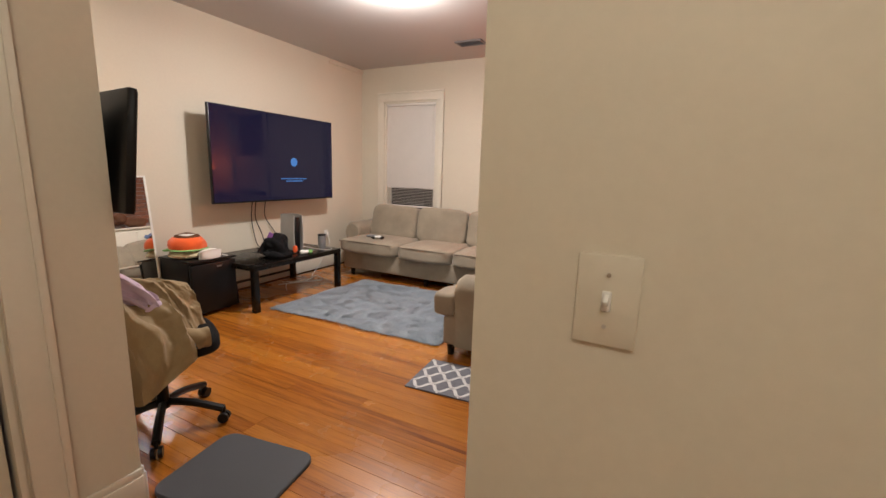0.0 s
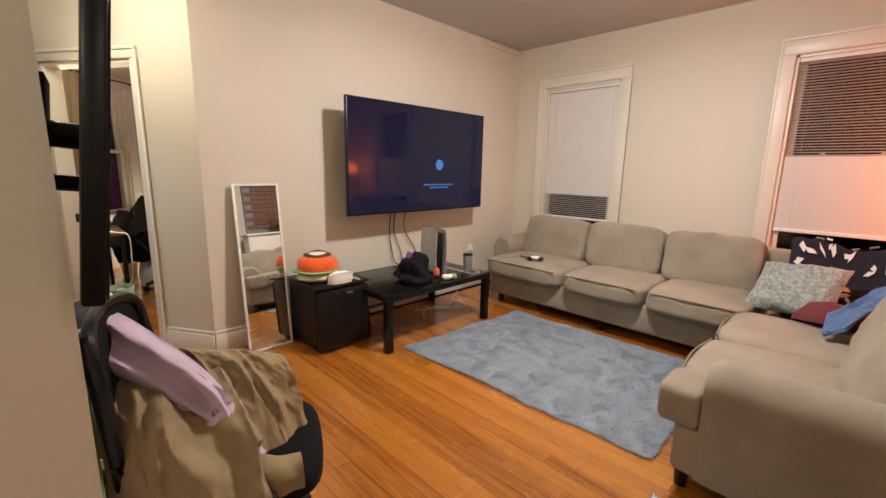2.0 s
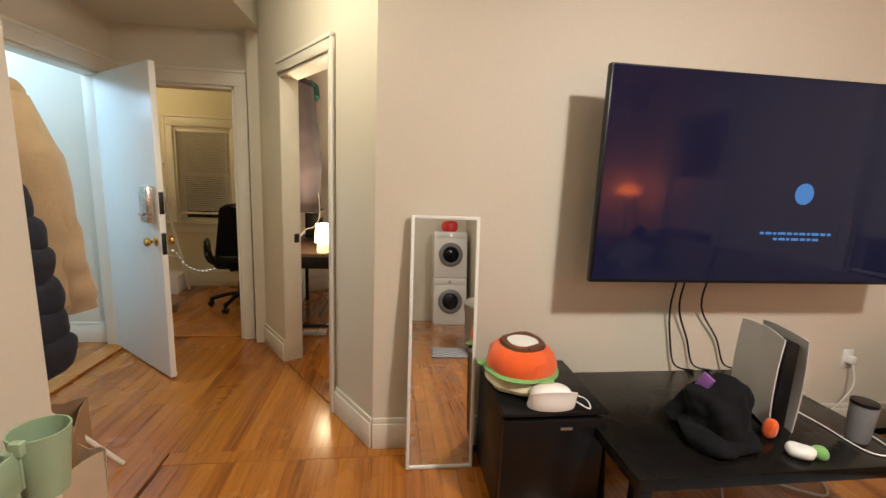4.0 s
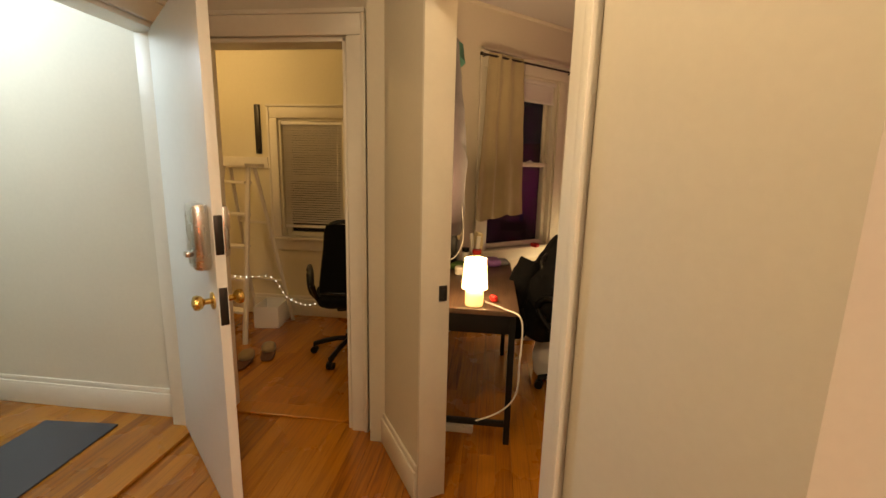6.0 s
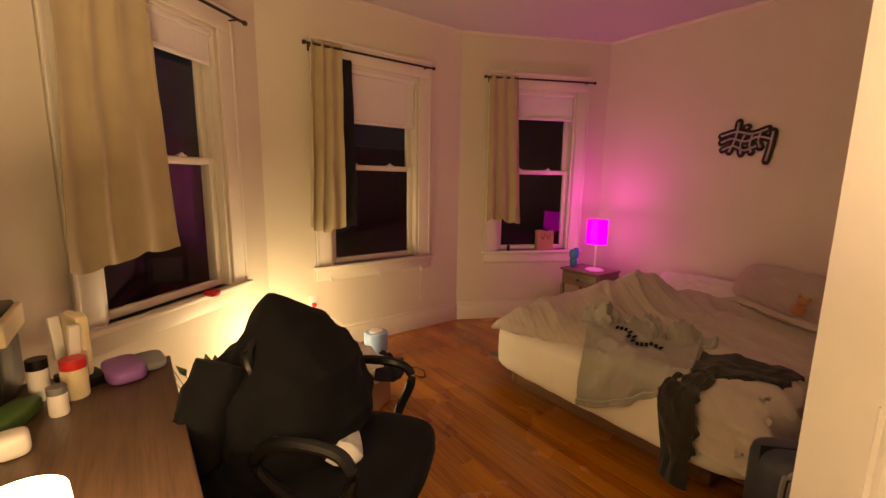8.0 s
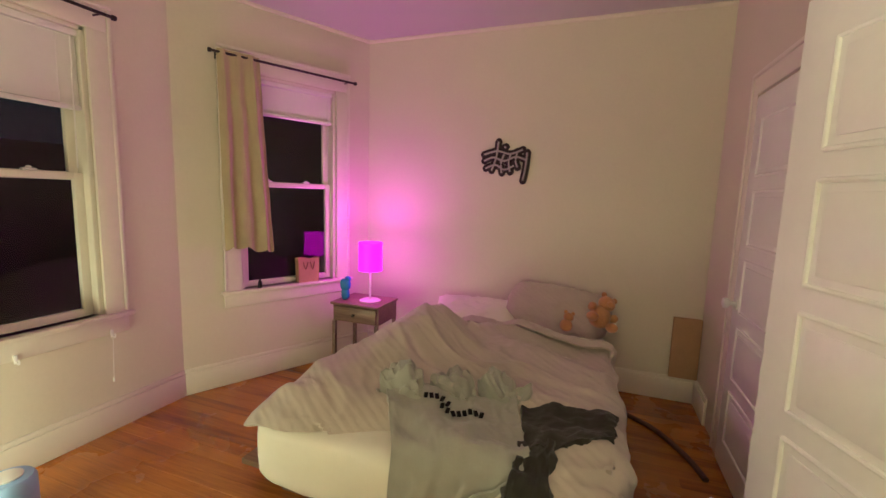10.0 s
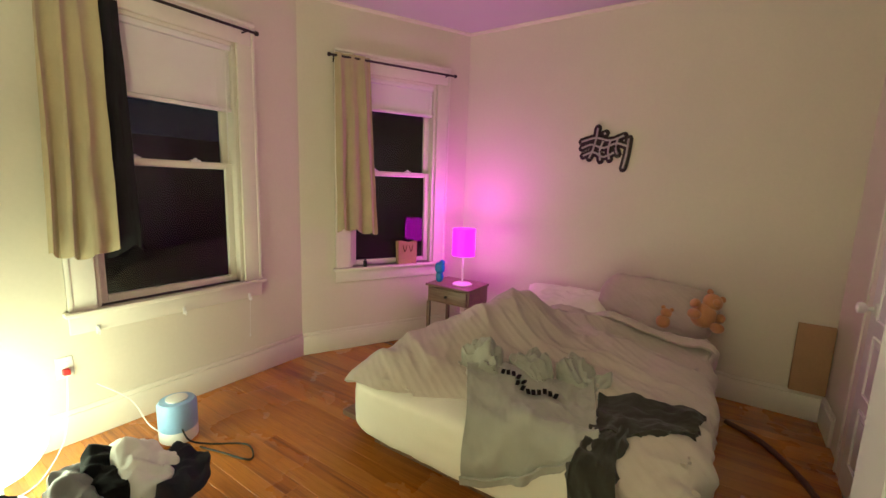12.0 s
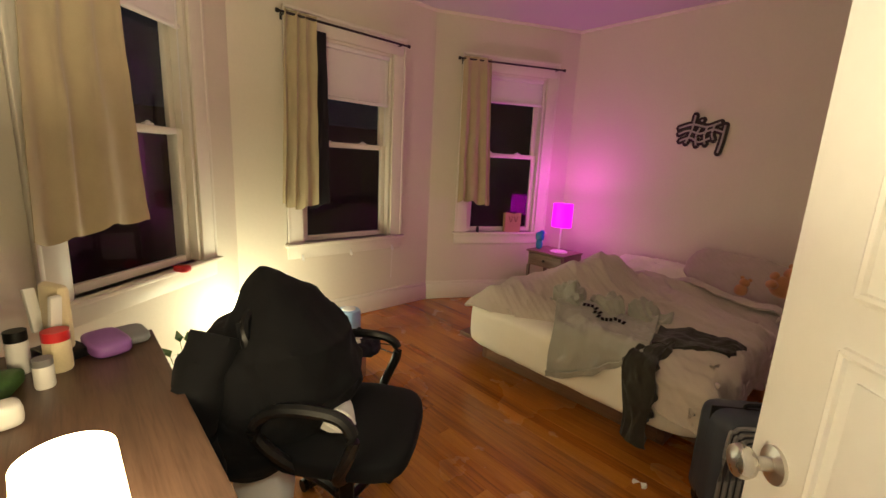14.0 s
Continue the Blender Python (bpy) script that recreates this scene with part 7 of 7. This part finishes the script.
bag = paper_bag((p.x, p.y, 0.72), 63, 0.17, 0.06, 0.20, "small brown paper gift bag on the window sill", PAPERB)
for s in (-0.03, 0.03):
    bm = B()
    tube(bm, [(s - 0.02, -0.034, 0.17), (s, -0.036, 0.11), (s + 0.02, -0.034, 0.17)], 0.003, 6, 4)
    part("handle", bm, BROWNP, bag)
p = on_c(1.0, 0.03, 0.72)
bm = B()
lathe(bm, [(0.0, 0), (0.016, 0), (0.016, 0.05), (0.008, 0.058), (0.008, 0.07), (0, 0.07)], p, 14)
solo("small_bottle", bm, BLACKP, "small dark bottle on the window sill", "bottle")
bt = thing("blue_toy", "small blue standing toy figure on the nightstand", "toy", (-7.17, 5.36, 0.585), 20)
bm = B()
for c, s in (((0, 0, 0.05), (0.07, 0.05, 0.10)), ((0, 0, 0.13), (0.09, 0.05, 0.10)), ((0.02, 0, 0.175), (0.05, 0.04, 0.05))):
    cushion(bm, c, s, n=6, power=2.6)
part("toy_body", bm, TEAL, bt)

sc = thing("suitcase", "dark slate ribbed suitcase standing by the bed", "suitcase", (-4.92, 3.74, 0), 42)
bm = B()
span(bm, -0.20, -0.11, 0.05, 0.20, 0.11, 0.50, 0.06, 4)
part("shell", bm, SLATE, sc)
for k in range(4):
    bm = B()
    o = 0.024 * k
    w, h, r = 0.182 - o, 0.205 - o, 0.060 - 0.010 * k
    pts = [(-w, -0.112, 0.275 - h), (-w, -0.112, 0.275 + h - r), (-w + 0.3 * r, -0.112, 0.275 + h - 0.3 * r), (-w + r, -0.112, 0.275 + h), (w - r, -0.112, 0.275 + h), (w - 0.3 * r, -0.112, 0.275 + h - 0.3 * r), (w, -0.112, 0.275 + h - r), (w, -0.112, 0.275 - h)]
    tube(bm, pts, 0.0075, 8, 4)
    part("rib", bm, GREYP, sc, "grey raised rib")
bm = B()
tube(bm, [(-0.07, 0, 0.495), (-0.06, 0, 0.516), (0.06, 0, 0.516), (0.07, 0, 0.495)], 0.010, 8, 4)
part("carry_handle", bm, BLACKP, sc)
bm = B()
span(bm, -0.20, -0.004, 0.06, 0.20, 0.004, 0.503, 0.003)
part("zip", bm, BLACKP, sc)
for x in (-0.15, 0.15):
    for y in (-0.07, 0.07):
        bm = B()
        rod(bm, (x - 0.012, y, 0.026), (x + 0.012, y, 0.026), 0.026, seg=14)
        part("wheel", bm, BLACKP, sc)
for k, (x, y) in enumerate(((-4.84, 3.80), (-4.815, 3.875))):
    cd = thing("playing_card", "white card with a small red mark on the suitcase", "card", (x, y, 0.503 + 0.004 * k), 35 + 12 * k, "loose cards")
    bm = B()
    span(bm, -0.035, -0.05, 0, 0.035, 0.05, 0.003, 0.001)
    part("card", bm, WHITEP, cd)
    bm = B()
    lathe(bm, [(0, 0.0032), (0.014, 0.0032), (0, 0.004)], seg=8)
    part("mark", bm, RED, cd)
bm = B()
span(bm, -4.66, 5.795, 0.19, -4.475, 5.832, 0.64, 0.003)
solo("wood_board", bm, PAPERB, "brown board leaning in the corner by the closet", "board")
bm = B()
tube(bm, [(-4.98, 5.45, 0.01), (-4.80, 5.30, 0.012), (-4.66, 5.05, 0.010), (-4.60, 4.85, 0.012)], 0.016, 8, 5)
solo("dark_strap", bm, BROWNP, "dark strap lying on the floor beside the bed", "strap")
bm = B()
heap(bm, [(0.05, -5.28, 3.58, 0.01, 0.01), (0.04, -5.28, 3.58, 0.035, 0.025), (0.0, -5.28, 3.58, 0.04, 0.03)], wrinkle=0.04, seed=60, seg=20)
solo("crumpled_tissue", bm, WHITEC, "crumpled white tissue on the floor by the bed", "tissue")

# desk clutter
def jar(at, r, h, body, lid, label):
    t = thing("jar", label, "jar", at, 0, "desk jars")
    bm = B()
    lathe(bm, [(r * 0.9, 0), (r, 0.006), (r, h * 0.7), (r * 0.9, h * 0.76)], seg=22)
    part("body", bm, body, t)
    bm = B()
    lathe(bm, [(r * 0.98, h * 0.76), (r, h * 0.79), (r, h), (0, h)], seg=22)
    part("lid", bm, lid, t)
jar((-6.29, 1.675, 0.75), 0.033, 0.125, CREAMP, RED, "cream jar with a red lid on the desk")
jar((-6.19, 1.645, 0.75), 0.023, 0.085, WHITEP, GREYP, "white jar with a grey lid on the desk")
jar((-6.33, 1.59, 0.75), 0.026, 0.13, WHITEP, BLACKP, "white bottle with a black cap on the desk")
for nm, lab, m, c, s, rz in (("purple_case", "purple plastic case on the desk", PURPLE, (-6.38, 1.79, 0.775), (0.19, 0.11, 0.05), 12), ("green_pouch", "dark green pouch on the desk", LEAF, (-6.20, 1.55, 0.775), (0.16, 0.08, 0.05), -20),
                             ("white_mug_box", "white rounded box on the desk", WHITEP, (-6.02, 1.575, 0.78), (0.07, 0.07, 0.06), 10), ("red_charger", "small red charger by the lamp", RED, (-5.46, 1.80, 0.768), (0.05, 0.03, 0.035), 30),
                             ("clear_case", "grey plastic case on the desk", GREYP, (-6.44, 1.86, 0.765), (0.16, 0.10, 0.03), 5), ("red_item", "small red object on the window sill", RED, (-7.42, 2.20, 0.74), (0.09, 0.06, 0.04), 40)):
    bm = B()
    cushion(bm, c, s, (0, 0, rz), n=6, power=4, wrinkle=0.003)
    solo(nm, bm, m, lab, "desk item")
st = thing("desk_stand", "pale wooden stand with white arms on the desk", "stand", (-6.40, 1.68, 0.75), 25)
bm = B()
span(bm, -0.07, -0.05, 0.0, 0.07, 0.05, 0.03, 0.005)
part("foot", bm, BLACKP, st)
bm = B()
span(bm, -0.06, -0.02, 0.03, 0.06, 0.02, 0.24, 0.02)
part("upright", bm, CREAMP, st)
for s in (-1, 1):
    bm = B()
    box(bm, (0.06 * s, -0.03, 0.15), (0.02, 0.03, 0.14), (0, 12 * s, 0), 0.005)
    part("arm", bm, WHITEP, st)
dg = thing("desk_organizer", "dark box with white cups at the back of the desk", "organizer", (-6.38, 1.46, 0.75))
bm = B()
span(bm, -0.14, -0.07, 0, 0.14, 0.07, 0.28, 0.008)
part("case", bm, BLACKP, dg)
bm = B()
span(bm, -0.13, 0.071, 0.20, 0.13, 0.09, 0.27, 0.004)
part("label_plate", bm, CREAMP, dg)
pt = thing("potted_plant", "small green house plant on the floor behind the desk", "plant", (-6.86, 2.12, 0))
bm = B()
lathe(bm, [(0.07, 0), (0.09, 0.16), (0.095, 0.17), (0.085, 0.17), (0.0, 0.15)], seg=22)
part("pot", bm, WHITEP, pt)
rng = random.Random(21)
for k in range(34):
    a, e = rng.uniform(0, 6.28), rng.uniform(0.5, 1.35)
    d = Vector((math.cos(a) * math.cos(e), math.sin(a) * math.cos(e), math.sin(e)))
    L = rng.uniform(0.22, 0.50)
    s = Vector((-d.y, d.x, 0)).normalized()
    bm = B()
    base = Vector((0, 0, 0.15))
    tip = base + d * L
    mid = base + d * L * 0.8 + Vector((0, 0, 0.02))
    tube(bm, [base, base + d * L * 0.5, mid], 0.002, 5, 3)
    q = [mid, mid + s * 0.022 + d * 0.03, tip + d * 0.03 - Vector((0, 0, 0.02)), mid - s * 0.022 + d * 0.03]
    lo = [bm.verts.new(x) for x in q]
    hi = [bm.verts.new(x + Vector((0, 0, 0.002))) for x in q]
    bm.faces.new(lo[::-1])
    bm.faces.new(hi)
    for i in range(4):
        bm.faces.new((lo[i], lo[(i + 1) % 4], hi[(i + 1) % 4], hi[i]))
    part("leaf", bm, LEAF, pt, smooth=False)
bm = B()
tube(bm, [(-5.38, 1.76, 0.77), (-5.33, 1.86, 0.752), (-5.27, 1.94, 0.72), (-5.25, 1.94, 0.5), (-5.27, 1.93, 0.32), (-5.30, 1.85, 0.2), (-5.34, 1.70, 0.10), (-5.38, 1.62, 0.03)], 0.0045, 6)
solo("power_lead", bm, WHITEP, "white lamp cord hanging off the desk", "cord")
ps = thing("power_strip", "white plug at the end of a cord on the floor", "power strip", (-5.42, 1.62, 0))
bm = B()
span(bm, -0.03, -0.10, 0.0, 0.03, 0.10, 0.04, 0.008)
part("body", bm, WHITEP, ps)

bm = B()
heap(bm, [(2.28, -6.02, 1.40, 0.06, 0.05), (2.20, -6.02, 1.42, 0.15, 0.10), (1.85, -6.00, 1.45, 0.18, 0.13), (1.45, -5.98, 1.46, 0.20, 0.14), (1.12, -5.97, 1.47, 0.19, 0.13), (1.04, -5.97, 1.47, 0.16, 0.11)], wrinkle=0.016, folds=5, seed=70)
solo("hanging_robe", bm, surface("plum_grey_cloth", (0.07, 0.05, 0.055), 0.95, vary=0.2, scale=9, grain=200, bump=0.1, sheen=0.2), "plum-grey robe hanging on the wall above the desk", "robe")
bm = B()
heap(bm, [(2.30, -6.30, 1.42, 0.04, 0.04), (2.26, -6.30, 1.42, 0.11, 0.10), (2.16, -6.28, 1.43, 0.14, 0.12), (2.12, -6.28, 1.43, 0.10, 0.08)], wrinkle=0.02, seed=71)
solo("wall_hat", bm, surface("teal_cap_cloth", (0.06, 0.20, 0.15), 0.9, vary=0.15, scale=9, grain=200), "teal and tan cap hung high on the wall", "cap")
bm = B()
tube(bm, [(-5.95, 1.50, 2.05), (-5.93, 1.54, 1.6), (-5.90, 1.58, 1.25), (-5.86, 1.60, 1.02), (-5.78, 1.56, 0.92), (-5.70, 1.50, 0.90), (-5.62, 1.44, 0.80)], 0.0035, 6)
solo("power_lead", bm, WHITEP, "white cord hanging along the wall above the desk", "cord")
wp = thing("wall_print", "pale paper print with dark and red shapes pinned to the wall", "wall print", (-6.64, 1.3015, 2.10), 0)
bm = B()
span(bm, -0.13, 0.0, -0.25, 0.13, 0.003, 0.25, 0.001)
part("paper", bm, WHITEC, wp)
for x0, z0, x1, z1, m_ in ((-0.11, 0.02, -0.02, 0.18, GREYP), (0.0, -0.08, 0.09, 0.06, BLACKP), (-0.09, -0.21, 0.07, -0.13, GREYP), (0.04, 0.12, 0.12, 0.23, RED)):
    bm = B()
    span(bm, x0, 0.003, z0, x1, 0.0045, z1, 0.0005)
    part("printed_shape", bm, m_, wp)
tt = thing("tote_bag", "white tote bag on the floor behind the chair", "bag", (-6.22, 2.22, 0))
bm = B()
heap(bm, [(0.34, 0, 0, 0.12, 0.05), (0.28, 0, 0, 0.15, 0.08), (0.12, 0, 0, 0.16, 0.10), (0.0, 0, 0, 0.15, 0.09)], wrinkle=0.02, folds=4, seed=80)
part("sack", bm, WHITEC, tt)
bm = B()
heap(bm, [(0.57, -5.90, 2.38, 0.03, 0.02), (0.555, -5.90, 2.38, 0.07, 0.05), (0.525, -5.90, 2.37, 0.10, 0.07), (0.51, -5.90, 2.36, 0.10, 0.07)], wrinkle=0.03, seed=81)
solo("cloth_on_seat", bm, WHITEC, "pale cloth lying on the chair seat", "cloth")

# ---- floorboards ----
def plank_rows(parent_name, label, ranges, y0, y1, w, seed, as_parts):
    """Boards along x, each its own piece, with fine open joints and staggered ends."""
    rng = random.Random(seed)
    base = B()
    for x0, x1, ya, yb in ranges:
        span(base, x0, max(y0, ya), -0.06, x1, min(y1, yb), -0.017)
    floor = solo(parent_name, base, SUB, label, "floor", "structure", False)
    cache, loose, n = {}, B(), 0
    y = y0
    while y < y1 - 0.01:
        for x0, x1, ya, yb in ranges:
            if not ya <= y + w / 2 < yb:
                continue
            x = x0
            first = True
            while x < x1 - 0.02:
                L = rng.choice((1.2, 1.6, 2.1, 2.6, 3.2))
                if first:
                    L *= rng.choice((0.4, 0.7, 1.0))
                    first = False
                L = round(min(L, x1 - x), 2)
                if x1 - (x + L) < 0.3:
                    L = round(x1 - x, 2)
                sink = rng.uniform(-0.0008, 0.0)
                if as_parts and n < 300:
                    if L not in cache:
                        bm = B()
                        box(bm, (0, 0, -0.009), (L - 0.0010, w - 0.0007, 0.018), bevel=0.0007, seg=1)
                        ob = part("plank", bm, FLOOR, floor, smooth=False)
                        cache[L] = ob.data
                    else:
                        ob = new("plank", cache[L])
                        ob.parent = floor
                    ob.location = (x + L / 2, y + w / 2, sink)
                    n += 1
                else:
                    span(loose, x, y, -0.018 + sink, x + L - 0.0010, y + w - 0.0007, sink)
                x += L
        y += w
    if len(loose.verts):
        tagged(part("planks", loose, FLOOR, floor, smooth=False), kind="stuff")
    else:
        loose.free()
plank_rows("floor_living", "varnished orange-brown pine floorboards", [(-3.74, 0.40, 1.20, 5.85)], 1.20, 5.85, 0.083, 1, True)
plank_rows("floor_bedroom", "varnished reddish pine floorboards", [(-7.95, -3.83, 1.19, 5.90), (-5.44, -2.95, 0.0, 1.19)], 0.10, 5.90, 0.083, 2, True)
plank_rows("floor_back_room", "varnished pine floorboards in the back room", [(-7.05, -5.44, -1.75, 1.19)], -1.70, 1.19, 0.083, 3, False)
plank_rows("floor_passage", "varnished pine floorboards in the passage", [(-1.6, 2.5, -1.4, 1.19), (0.40, 2.5, 1.19, 3.8)], -1.40, 3.80, 0.083, 5, False)
plank_rows("floor_corridor", "worn floorboards in the outer corridor", [(-5.40, -3.80, -2.1, 0.10)], -2.10, 0.10, 0.083, 6, False)
bm = B()
span(bm, -3.83, 1.19, -0.018, -3.742, 2.40, 0.001, 0.002)
solo("floor_border_board", bm, FLOOR, "cross board between the living room and hall floors", "floor", "structure", False)
bm = B()
span(bm, -5.50, 0.27, 0.0, -5.38, 1.04, 0.014, 0.006)
solo("door_threshold", bm, FLOOR, "worn wooden threshold of the back room door", "threshold", "structure", False)
bm = B()
span(bm, -5.25, 0.07, 0.0, -4.33, 0.21, 0.018, 0.006)
solo("door_threshold", bm, FLOOR, "worn wooden threshold of the entry door", "threshold", "structure", False)
bm = B()
span(bm, 0, -0.12, 0.0, 0.76, 0.0, 0.010, 0.004)
solo("door_threshold", bm, FLOOR, "worn wooden threshold of the bedroom door", "threshold", "structure", False, frame_of(*CHAM) @ pose(0.53, 0, 0))
